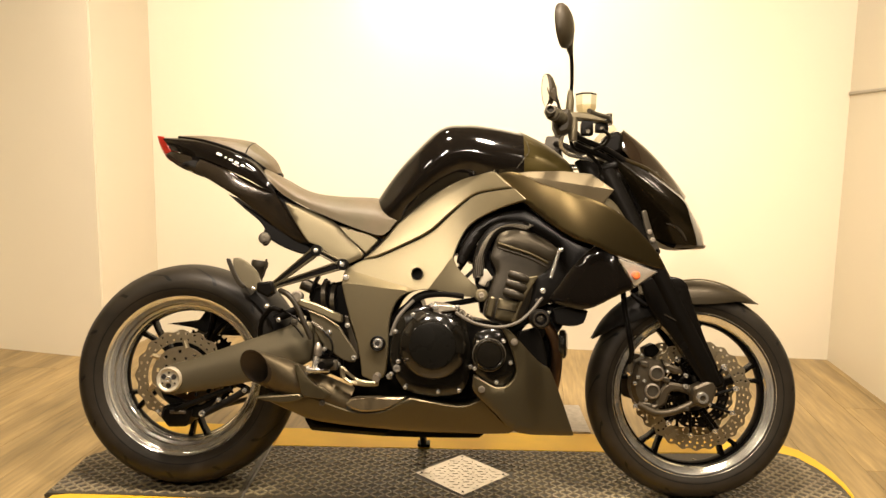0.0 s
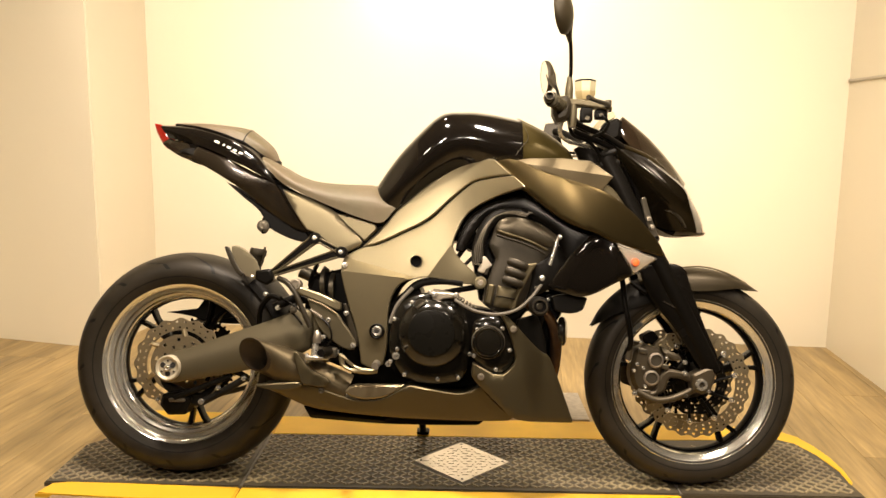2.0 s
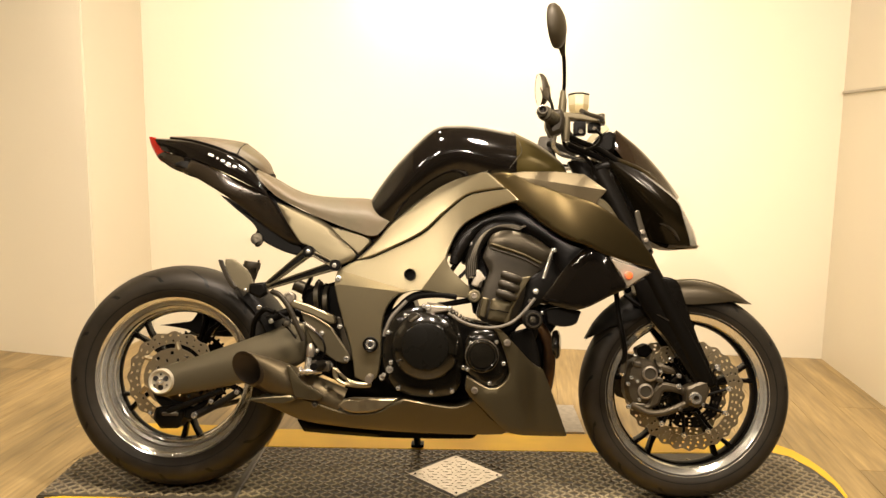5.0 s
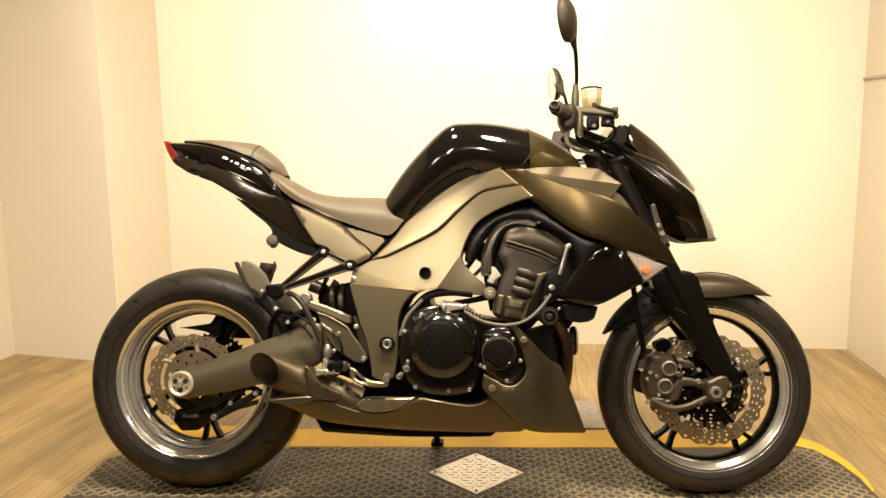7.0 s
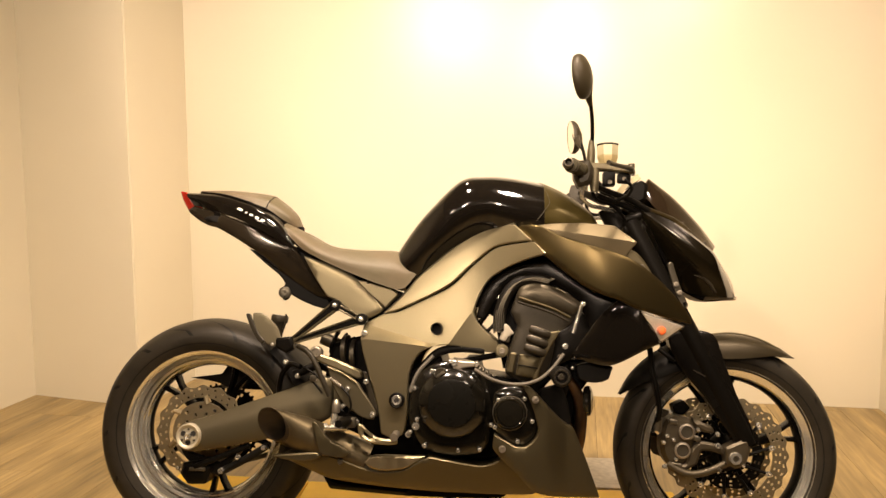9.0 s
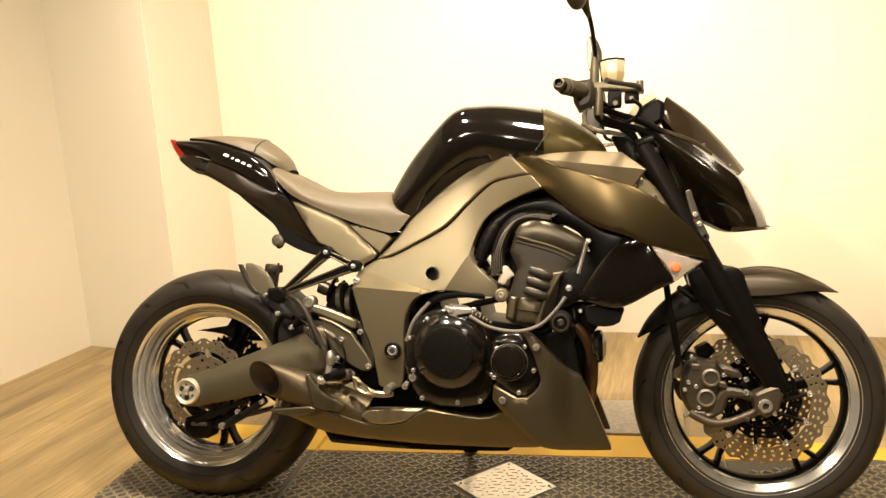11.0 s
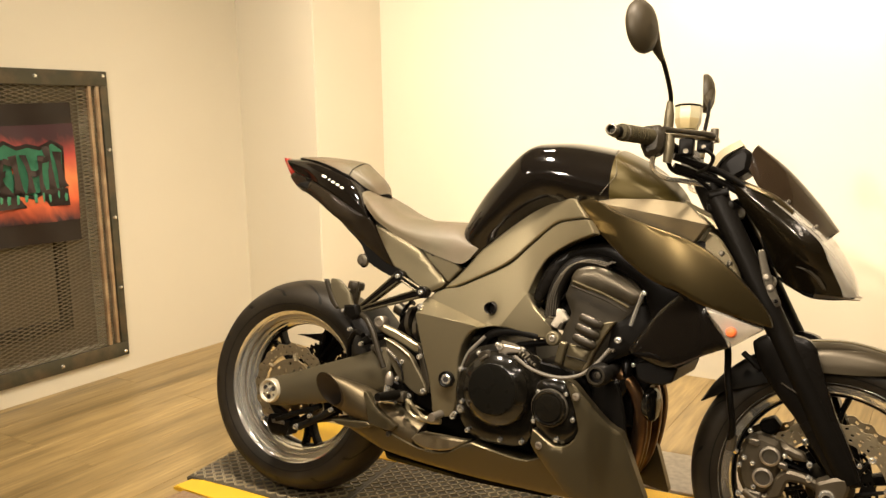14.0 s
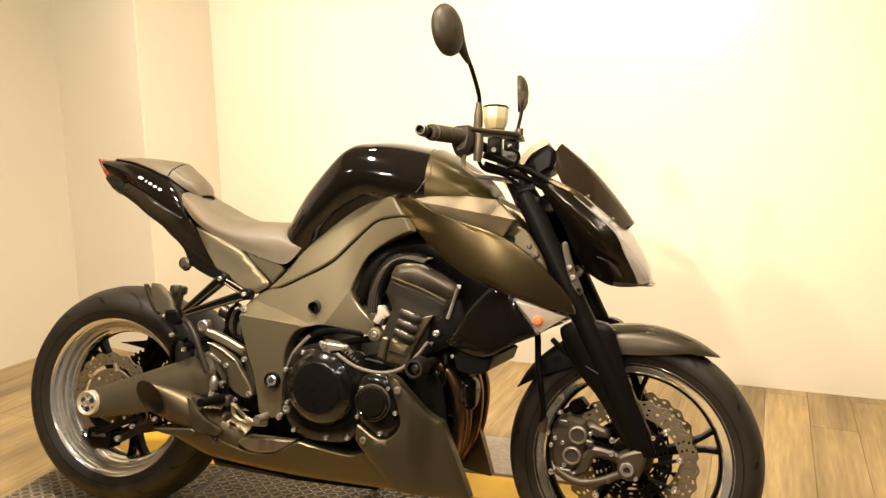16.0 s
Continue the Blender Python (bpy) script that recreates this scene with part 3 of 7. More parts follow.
# ---- grille with banner on the left wall ----
def wall_frame():
    """The pose of the left wall: x runs along the wall towards the back, y into the room, z up."""
    c, s = math.sin(LANG), math.cos(LANG)
    m = Matrix(((c, s, 0, lx(0)), (s, -c, 0, 0), (0, 0, 1, 0), (0, 0, 0, 1)))
    return m


WM = wall_frame()
WK = 1 / math.cos(LANG)
grille = new("wall_grille")
grille.matrix_world = WM
tagged(grille, "dark steel framed grille of expanded mesh bolted to the wall", "grille")
a0, a1 = 1.86 * WK, 3.055 * WK
b0, b1 = 0.082, 1.335
fw = 0.062
for n, c in (("frame_bar", (a0, a1, b1 - fw, b1)), ("frame_bar", (a0, a1, b0, b0 + fw)), ("frame_bar", (a0, a0 + fw, b0 + fw, b1 - fw)), ("frame_bar", (a1 - fw * 0.55, a1, b0 + fw, b1 - fw))):
    part(n, boxed(c[0], c[1], 0.002, 0.018, c[2], c[3], 0.003), GRILLE, grille)
for u in (0.045, 0.082):
    part("edge_strip", boxed(a1 - u - 0.009, a1 - u + 0.006, -0.01, 0.014, b0 + fw, b1 - fw, 0.003), RUSTBAR, grille, "worn brown strip")
screw_bm = bmesh.new()
lathe(screw_bm, [(0.0001, 0.026), (0.006, 0.025), (0.009, 0.021), (0.010, 0.017)], n=10)
screw = part("screw", screw_bm, STEEL, grille)
spots = [(a1 - 0.02, b1 - 0.02), (a1 - 0.02, b0 + 0.02)] + [(a1 - 0.017, b0 + (b1 - b0) * k) for k in (0.25, 0.5, 0.735)] + [(a1 - 0.3 * k - 0.02, z) for k in (1, 2, 3) for z in (b1 - 0.028, b0 + 0.028)]
screw.matrix_basis = pose(spots[0][0], 0, spots[0][1])
for px, pz in spots[1:]:
    again(screw, pose(px, 0, pz))
# expanded mesh: zigzag strands
bm = bmesh.new()
cw, ch, sw = 0.050, 0.0078, 0.0026
nx, nz = int((a1 - a0 - 2 * fw + 0.03) / cw), int((b1 - b0 - 2 * fw) / ch)
for j in range(nz + 1):
    for k in range(2 * nx):
        x0 = a0 + fw * 0.9 + k * cw / 2
        z0 = b0 + fw + j * ch
        up = (k + j) % 2
        za, zb = (z0, z0 + ch) if up else (z0 + ch, z0)
        q = [(x0, za - sw / 2), (x0 + cw / 2, zb - sw / 2), (x0 + cw / 2, zb + sw / 2), (x0, za + sw / 2)]
        v = [bm.verts.new((px, 0.000, pz)) for px, pz in q] + [bm.verts.new((px, -0.004, pz)) for px, pz in q]
        bm.faces.new(v[:4]), bm.faces.new(v[7:3:-1]), bm.faces.new((v[3], v[2], v[6], v[7])), bm.faces.new((v[0], v[4], v[5], v[1]))
part("expanded_mesh", bm, MESHWIRE, grille, "bent steel lattice", kind="stuff")
# the recess behind it
rec = tagged(new("recess"), "shallow brown recess behind the grille", "recess", kind="structure")
rec.matrix_world = WM
o0, o1 = VY0 * WK, VY1 * WK
part("recess_back", boxed(o0 - 0.02, o1 + 0.02, -0.20, -0.145, VZ0 - 0.02, VZ1 + 0.02), RECESS, rec)
part("recess_board", boxed(o0 + 0.05, 2.80 * WK, -0.144, -0.075, VZ0 + 0.17, VZ1 - 0.1, 0.004), RECESS, rec)
part("recess_edge", boxed(2.805 * WK, 2.845 * WK, -0.144, -0.05, VZ0 + 0.14, VZ1 - 0.1, 0.004), RECESS_DARK, rec, "dark edge of the inner frame")
part("recess_sill", boxed(o0 + 0.05, 2.845 * WK, -0.144, -0.05, VZ0 + 0.12, VZ0 + 0.165, 0.004), RECESS_DARK, rec, "dark edge of the inner frame")

# banner
banner = new("banner")
banner.matrix_world = WM
tagged(banner, "black vinyl banner with an orange glow and green lettering shapes", "banner")
n0, n1 = 1.93 * WK, 2.875 * WK
q0, q1 = 0.635, 1.205


def cloth(u, v):
    return 0.022 + 0.010 * math.sin(u * 9 + v * 4) * v * (1 - v) * 2 + 0.006 * math.sin(u * 23 + v * 7)


bm = bmesh.new()
grid = [[(n0 + (n1 - n0) * (u / 40), cloth(u / 40, v / 20), q0 + (q1 - q0) * v / 20 - 0.012 * math.sin(u / 40 * math.pi) * (v / 20) + 0.02 * (1 - u / 40) * (1 - v / 20)) for u in range(41)] for v in range(21)]
sheet(bm, grid)
bmesh.ops.solidify(bm, geom=list(bm.faces), thickness=-0.002)
GLOWPRINT = mat("orange_print", (0.80, 0.16, 0.05), 0.45, grain=0.25, scale=14, second=(0.30, 0.06, 0.09), second_scale=6, second_at=0.52, bump=0.05)
# the print fades from orange at the middle to plum at its upper and lower edges
nt = GLOWPRINT.node_tree
tc = nt.nodes.new("ShaderNodeTexCoord")
sep = nt.nodes.new("ShaderNodeSeparateXYZ")
nt.links.new(tc.outputs["Generated"], sep.inputs[0])
wob = nt.nodes.new("ShaderNodeTexNoise")
wob.inputs["Scale"].default_value = 4.0
add = nt.nodes.new("ShaderNodeMath")
add.operation = "MULTIPLY_ADD"
add.inputs[1].default_value = 0.25
nt.links.new(tc.outputs["Generated"], wob.inputs["Vector"])
nt.links.new(wob.outputs[0], add.inputs[0]), nt.links.new(sep.outputs[2], add.inputs[2])
ramp = nt.nodes.new("ShaderNodeValToRGB")
for k, (at, c) in enumerate(((0.12, (0.035, 0.015, 0.02, 1)), (0.32, (0.75, 0.14, 0.05, 1)), (0.55, (0.90, 0.28, 0.10, 1)), (0.80, (0.55, 0.08, 0.06, 1)), (1.0, (0.05, 0.018, 0.025, 1)))):
    el = ramp.color_ramp.elements[k] if k < 2 else ramp.color_ramp.elements.new(at)
    el.position, el.color = at, c
nt.links.new(add.outputs[0], ramp.inputs[0])
nt.links.new(ramp.outputs[0], nt.nodes["Principled BSDF"].inputs["Base Color"])
part("banner_cloth", bm, BANNER, banner)
bm = bmesh.new()
sheet(bm, [[(n0 + (n1 - n0) * u / 40, cloth(u / 40, v / 20) + 0.0035, q0 + (q1 - q0) * v / 20 - 0.012 * math.sin(u / 40 * math.pi) * v / 20 + 0.02 * (1 - u / 40) * (1 - v / 20)) for u in range(41)] for v in (3, 5, 7, 9, 11, 13, 15, 17)])
part("glow_print", bm, GLOWPRINT, banner, "orange red printed glow")


def print_shape(name, poly, material, lift):
    bm = bmesh.new()
    vs = [bm.verts.new((n1 - (n1 - n0) * u, cloth(1 - u, v) + lift, q0 + (q1 - q0) * v)) for u, v in poly]
    bm.faces.new(vs)
    bmesh.ops.solidify(bm, geom=list(bm.faces), thickness=0.001)
    part(name, bm, material, banner)


random.seed(5)
# a jagged green field with a dark outline, plain dark bars on it, and a lower row of bars
top_edge, low_edge = [], []
for k in range(15):
    u = 0.055 + k * 0.052
    top_edge.append((u, 0.655 + (0.045 if k % 2 else 0.0) + random.uniform(-0.015, 0.015)))
    low_edge.append((u + random.uniform(-0.008, 0.008), 0.385 - (0.03 if k % 3 == 0 else 0.0)))
for k in range(14):
    (a, b), (c, d), (e, g), (h, i) = top_edge[k], top_edge[k + 1], low_edge[k + 1], low_edge[k]
    print_shape("field_outline", [(a, b + 0.028), (c, d + 0.028), (e, g - 0.03), (h, i - 0.03)], INK, 0.006)
    print_shape("field", [(a + (0.012 if k == 0 else 0), b), (c, d), (e, g), (h + (0.012 if k == 0 else 0), i)], GREEN, 0.009)


def stroke(u, v, w, h, lean, belly, foot):
    """A dark brushed stroke: it leans, swells to one side and ends in a slanting foot."""
    left, right = [], []
    for k in range(7):
        t = k / 6
        mid = u + lean * t + belly * math.sin(math.pi * t)
        wide = w * (0.62 + 0.38 * abs(2 * t - 1) ** 1.5)
        left.append((mid - wide / 2 - foot * (1 - t) ** 4, v + h * t + 0.012 * math.sin(9 * t + 40 * u)))
        right.append((mid + wide / 2 + foot * 0.5 * t ** 4, v + h * t - 0.010 * (1 - t)))
    print_shape("dark_mark", right + left[::-1], INK, 0.0165)


at = 0.075
for k in range(13):
    stroke(at, 0.375 + random.uniform(-0.02, 0.025), random.uniform(0.022, 0.034), random.uniform(0.24, 0.29), random.uniform(-0.014, 0.016), random.uniform(-0.016, 0.016), random.uniform(0.004, 0.016))
    if k % 3:
        v = (0.40, 0.50, 0.60)[(k * 2) % 3] + random.uniform(-0.02, 0.02)
        print_shape("dark_mark", [(at, v), (at + 0.030, v - 0.012), (at + 0.056, v + 0.010), (at + 0.050, v + 0.040), (at + 0.022, v + 0.030), (at - 0.004, v + 0.046)], INK, 0.0185)
    at += random.uniform(0.046, 0.064)
print_shape("lower_band", [(0.045, 0.262), (0.30, 0.272), (0.55, 0.264), (0.80, 0.276), (0.81, 0.385), (0.40, 0.398), (0.05, 0.388)], INK, 0.012)
at = 0.058
for k in range(20):       # slits of green showing between the lower dark shapes
    w, h = random.uniform(0.007, 0.014), random.uniform(0.035, 0.075)
    v = 0.292 + random.uniform(0, 0.085 - h)
    print_shape("lower_slit", [(at, v), (at + w * 0.8, v - 0.006), (at + w, v + h * 0.5), (at + w * 0.7, v + h), (at - w * 0.2, v + h * 0.8)], GREEN, 0.0165)
    at += random.uniform(0.030, 0.044)

# ---- outlines of the machine seen from its flank (x, z) ----
SH = {}
SH["FRAME_UPPER"] = [(-0.218, 0.645), (-0.188, 0.671), (-0.155, 0.708), (-0.122, 0.746), (-0.074, 0.789), (-0.022, 0.829), (0.031, 0.865), (0.077, 0.883), (0.138, 0.882), (0.182, 0.835), (0.114, 0.832), (0.08, 0.823), (0.023, 0.778), (-0.037, 0.723), (-0.127, 0.676), (-0.185, 0.651)]
SH["FRAME_MAIN"] = [(-0.268, 0.614), (-0.211, 0.645), (-0.18, 0.648), (-0.125, 0.672), (-0.034, 0.718), (0.026, 0.774), (0.083, 0.819), (0.117, 0.828), (0.187, 0.832), (0.215, 0.799), (0.152, 0.783), (0.099, 0.759), (0.066, 0.733), (0.042, 0.69), (0.029, 0.651), (0.043, 0.622), (0.073, 0.592), (0.095, 0.573), (0.098, 0.545), (0.056, 0.548), (-0.02, 0.562), (-0.073, 0.56), (-0.108, 0.545), (-0.13, 0.513), (-0.141, 0.466), (-0.143, 0.372), (-0.154, 0.325), (-0.19, 0.319), (-0.212, 0.329), (-0.225, 0.416), (-0.249, 0.498), (-0.267, 0.573)]
SH["SIDE_COVER"] = [(-0.44, 0.8), (-0.37, 0.777), (-0.308, 0.749), (-0.275, 0.72), (-0.217, 0.657), (-0.227, 0.646), (-0.272, 0.626), (-0.314, 0.655), (-0.353, 0.682), (-0.371, 0.688), (-0.404, 0.737)]
SH["SEAT_INFILL"] = [(-0.304, 0.737), (-0.251, 0.73), (-0.186, 0.708), (-0.177, 0.695), (-0.213, 0.659)]
SH["TAIL_SIDE"] = [(-0.761, 0.909), (-0.711, 0.901), (-0.688, 0.92), (-0.614, 0.891), (-0.538, 0.854), (-0.466, 0.818), (-0.448, 0.797), (-0.408, 0.735), (-0.367, 0.683), (-0.41, 0.692), (-0.457, 0.722), (-0.502, 0.756), (-0.552, 0.796), (-0.616, 0.836), (-0.687, 0.875), (-0.739, 0.896)]
SH["UNDERTAIL"] = [(-0.613, 0.825), (-0.532, 0.773), (-0.451, 0.72), (-0.379, 0.684), (-0.368, 0.661), (-0.395, 0.657), (-0.451, 0.676), (-0.499, 0.704), (-0.512, 0.739), (-0.564, 0.783)]
SH["SWINGARM"] = [(-0.76, 0.336), (-0.732, 0.349), (-0.687, 0.361), (-0.581, 0.399), (-0.476, 0.436), (-0.377, 0.472), (-0.356, 0.469), (-0.348, 0.428), (-0.349, 0.368), (-0.42, 0.331), (-0.518, 0.306), (-0.594, 0.29), (-0.684, 0.275), (-0.73, 0.269), (-0.757, 0.278), (-0.772, 0.309)]
SH["BELLY"] = [(-0.474, 0.272), (-0.419, 0.278), (-0.373, 0.282), (-0.329, 0.273), (-0.269, 0.25), (-0.21, 0.235), (-0.147, 0.241), (-0.113, 0.261), (-0.079, 0.279), (-0.032, 0.271), (0.028, 0.261), (0.065, 0.26), (0.11, 0.281), (0.14, 0.246), (0.177, 0.211), (0.207, 0.197), (0.185, 0.185), (0.029, 0.184), (-0.15, 0.19), (-0.283, 0.203), (-0.351, 0.216), (-0.406, 0.24)]
SH["CATBOX"] = [(-0.37, 0.21), (-0.277, 0.196), (-0.093, 0.179), (0.121, 0.176), (0.106, 0.165), (-0.123, 0.164), (-0.246, 0.17), (-0.35, 0.177)]
SH["COWL"] = [(0.155, 0.471), (0.177, 0.463), (0.211, 0.428), (0.259, 0.379), (0.287, 0.362), (0.314, 0.296), (0.355, 0.185), (0.301, 0.188), (0.22, 0.196), (0.186, 0.207), (0.146, 0.246), (0.095, 0.294), (0.083, 0.31), (0.087, 0.345), (0.104, 0.336), (0.145, 0.315), (0.166, 0.316), (0.191, 0.339), (0.198, 0.358), (0.186, 0.405), (0.168, 0.449)]
SH["CLUTCH"] = [(-0.126, 0.446), (-0.108, 0.492), (-0.069, 0.515), (-0.02, 0.523), (0.026, 0.516), (0.06, 0.486), (0.075, 0.433), (0.082, 0.372), (0.073, 0.319), (0.051, 0.289), (-0.002, 0.281), (-0.055, 0.284), (-0.101, 0.303), (-0.127, 0.347), (-0.136, 0.4)]
SH["CRANK"] = [(-0.141, 0.491), (-0.100, 0.525), (-0.058, 0.535), (-0.046, 0.500), (-0.004, 0.498), (0.006, 0.528), (0.044, 0.528), (0.052, 0.488), (0.117, 0.478), (0.178, 0.462), (0.201, 0.405), (0.201, 0.344), (0.179, 0.307), (0.134, 0.284), (0.058, 0.265), (-0.062, 0.279), (-0.123, 0.296), (-0.147, 0.356), (-0.152, 0.431)]
SH["COVER2"] = [(0.089, 0.45), (0.123, 0.465), (0.164, 0.458), (0.183, 0.421), (0.196, 0.362), (0.184, 0.335), (0.161, 0.317), (0.139, 0.317), (0.099, 0.34), (0.084, 0.375), (0.082, 0.42)]
SH["CYL"] = [(0.145, 0.707), (0.183, 0.718), (0.229, 0.711), (0.305, 0.676), (0.312, 0.655), (0.279, 0.602), (0.24, 0.541), (0.215, 0.492), (0.195, 0.474), (0.147, 0.477), (0.113, 0.494), (0.122, 0.547), (0.146, 0.616), (0.127, 0.653)]
SH["HEADLID"] = [(0.142, 0.7), (0.154, 0.719), (0.19, 0.728), (0.236, 0.719), (0.305, 0.681), (0.312, 0.663), (0.289, 0.644), (0.221, 0.665), (0.145, 0.676)]
SH["INTAKE_BLACK"] = [(0.077, 0.73), (0.1, 0.75), (0.145, 0.775), (0.219, 0.794), (0.268, 0.767), (0.329, 0.728), (0.408, 0.69), (0.375, 0.633), (0.329, 0.587), (0.314, 0.656), (0.291, 0.694), (0.23, 0.727), (0.176, 0.741), (0.13, 0.738), (0.093, 0.692), (0.058, 0.63), (0.037, 0.638), (0.047, 0.676)]
SH["RADSIDE"] = [(0.399, 0.687), (0.453, 0.659), (0.503, 0.577), (0.459, 0.558), (0.381, 0.52), (0.322, 0.527), (0.28, 0.544), (0.307, 0.579), (0.344, 0.631)]
SH["RADLOW"] = [(0.296, 0.516), (0.332, 0.523), (0.393, 0.515), (0.381, 0.481), (0.348, 0.472), (0.304, 0.480)]
SH["SIGNAL"] = [(0.452, 0.66), (0.569, 0.621), (0.501, 0.575)]
SH["FORKGUARD"] = [(0.525, 0.59), (0.566, 0.61), (0.627, 0.607), (0.65, 0.591), (0.695, 0.455), (0.728, 0.38), (0.75, 0.317), (0.709, 0.301), (0.671, 0.356), (0.619, 0.436), (0.581, 0.481), (0.543, 0.537)]
SH["SUB"] = [(-0.471, 0.561), (-0.345, 0.665), (-0.273, 0.628)]
SH["HOSE"] = [(0.097, 0.603), (0.1, 0.653), (0.118, 0.699), (0.145, 0.728), (0.183, 0.739), (0.229, 0.732)]
SH["WIRE"] = [(0.037, 0.507), (0.084, 0.481), (0.143, 0.471), (0.194, 0.482), (0.231, 0.512), (0.26, 0.549)]
SH["BOLTSCL"] = [(-0.121, 0.452), (-0.075, 0.497), (-0.027, 0.523), (-0.112, 0.373), (-0.13, 0.34), (-0.092, 0.306), (0.05, 0.3), (-0.005, 0.296), (0.079, 0.363)]
SH["BOLTSC2"] = [(0.097, 0.43), (0.163, 0.434), (0.182, 0.378), (0.146, 0.327), (0.089, 0.362)]
SH["FORKBOLTS"] = [(0.665, 0.462), (0.71, 0.369)]

# ---- motorcycle ----
LEANED = 11.0
bike = new("motorcycle")
bike.matrix_world = pose(0, 2.39, 0.0235, -LEANED, 0, 0)
tagged(bike, "black and bronze naked sport motorcycle leaning on its side stand", "motorcycle")


def bolt(x, s, z, r=0.008, parent=None, name="bolt", material=None, side=1):
    """A socket bolt on the flank: a domed head with a hollow."""
    bm = bmesh.new()
    r *= 0.74
    y = -s * side
    o = -side
    lathe(bm, [(r * 1.15, y - o * 0.004), (r * 1.15, y), (r * 0.95, y + o * 0.004), (r * 0.5, y + o * 0.0045), (r * 0.45, y + o * 0.001), (0.0001, y + o * 0.001)], x, z, 14)
    return part(name, bm, material or STEEL, parent or bike)


def disc_ring(r0, r1, y, thick, rings, sectors, wave=0.0, waves=12, pattern=(1, 3), x=0, z=0, skip=3):
    """A brake disc: a ring with rows of drilled holes and a wavy rim."""
    bm = bmesh.new()
    n = sectors

    def rad(i, k):
        r = r0 + (r1 - r0) * i / rings
        return r * (1 + wave * (i / rings) ** 2 * math.cos(waves * 2 * math.pi * k / n))

    vs = [[[bm.verts.new((x + rad(i, k) * math.cos(2 * math.pi * k / n), yy, z + rad(i, k) * math.sin(2 * math.pi * k / n))) for k in range(n)] for i in range(rings + 1)] for yy in (y - thick / 2, y + thick / 2)]

    def solid(i, k):
        return not (i in pattern and (k + (i * 2 if i == pattern[-1] else 0)) % skip == 0)

    for i in range(rings):
        for k in range(n):
            j = (k + 1) % n
            if solid(i, k):
                bm.faces.new((vs[0][i][k], vs[0][i][j], vs[0][i + 1][j], vs[0][i + 1][k]))
                bm.faces.new((vs[1][i][k], vs[1][i + 1][k], vs[1][i + 1][j], vs[1][i][j]))
            else:
                for (a, b), (c, d), (p, q) in (((i, k), (i, j), (i - 1, k)), ((i + 1, k), (i + 1, j), (i + 1, k)), ((i, k), (i + 1, k), (i, k - 1)), ((i, j), (i + 1, j), (i, j))):
                    if 0 <= p < rings and not solid(p, q % n):
                        continue
                    bm.faces.new((vs[0][a][b], vs[0][c][d], vs[1][c][d], vs[1][a][b]))
    for i in (0, rings):
        for k in range(n):
            j = (k + 1) % n
            bm.faces.new((vs[0][i][k], vs[0][i][j], vs[1][i][j], vs[1][i][k]))
    return bm


def spoke(angle, r0, r1, half, y0, y1, spread0, spread1):
    """A forked spoke: two tapering legs from the hub to the rim."""
    bm = bmesh.new()
    c, s = math.cos(radians(angle)), math.sin(radians(angle))
    for leg in (-1, 1):
        rows = []
        for u in (0, 0.35, 0.6, 0.8, 1.0):
            r = r0 + (r1 - r0) * u
            off = leg * (spread0 + (spread1 - spread0) * u ** 3.2)
            w = half * (1.25 - 0.45 * u) if u < 1 else half * 1.1
            mid = y0 + (y1 - y0) * u
            row = []
            for a, b in ((-1, -0.7), (-0.6, -1), (0.6, -1), (1, -0.7), (1, 1), (-1, 1)):
                t = off + a * w
                row.append((r * c - t * s, mid + b * 0.016, r * s + t * c))
            rows.append(row)
        vs = sheet(bm, rows, closed=True)
        bm.faces.new(vs[0][::-1]), bm.faces.new(vs[-1])
    return bm


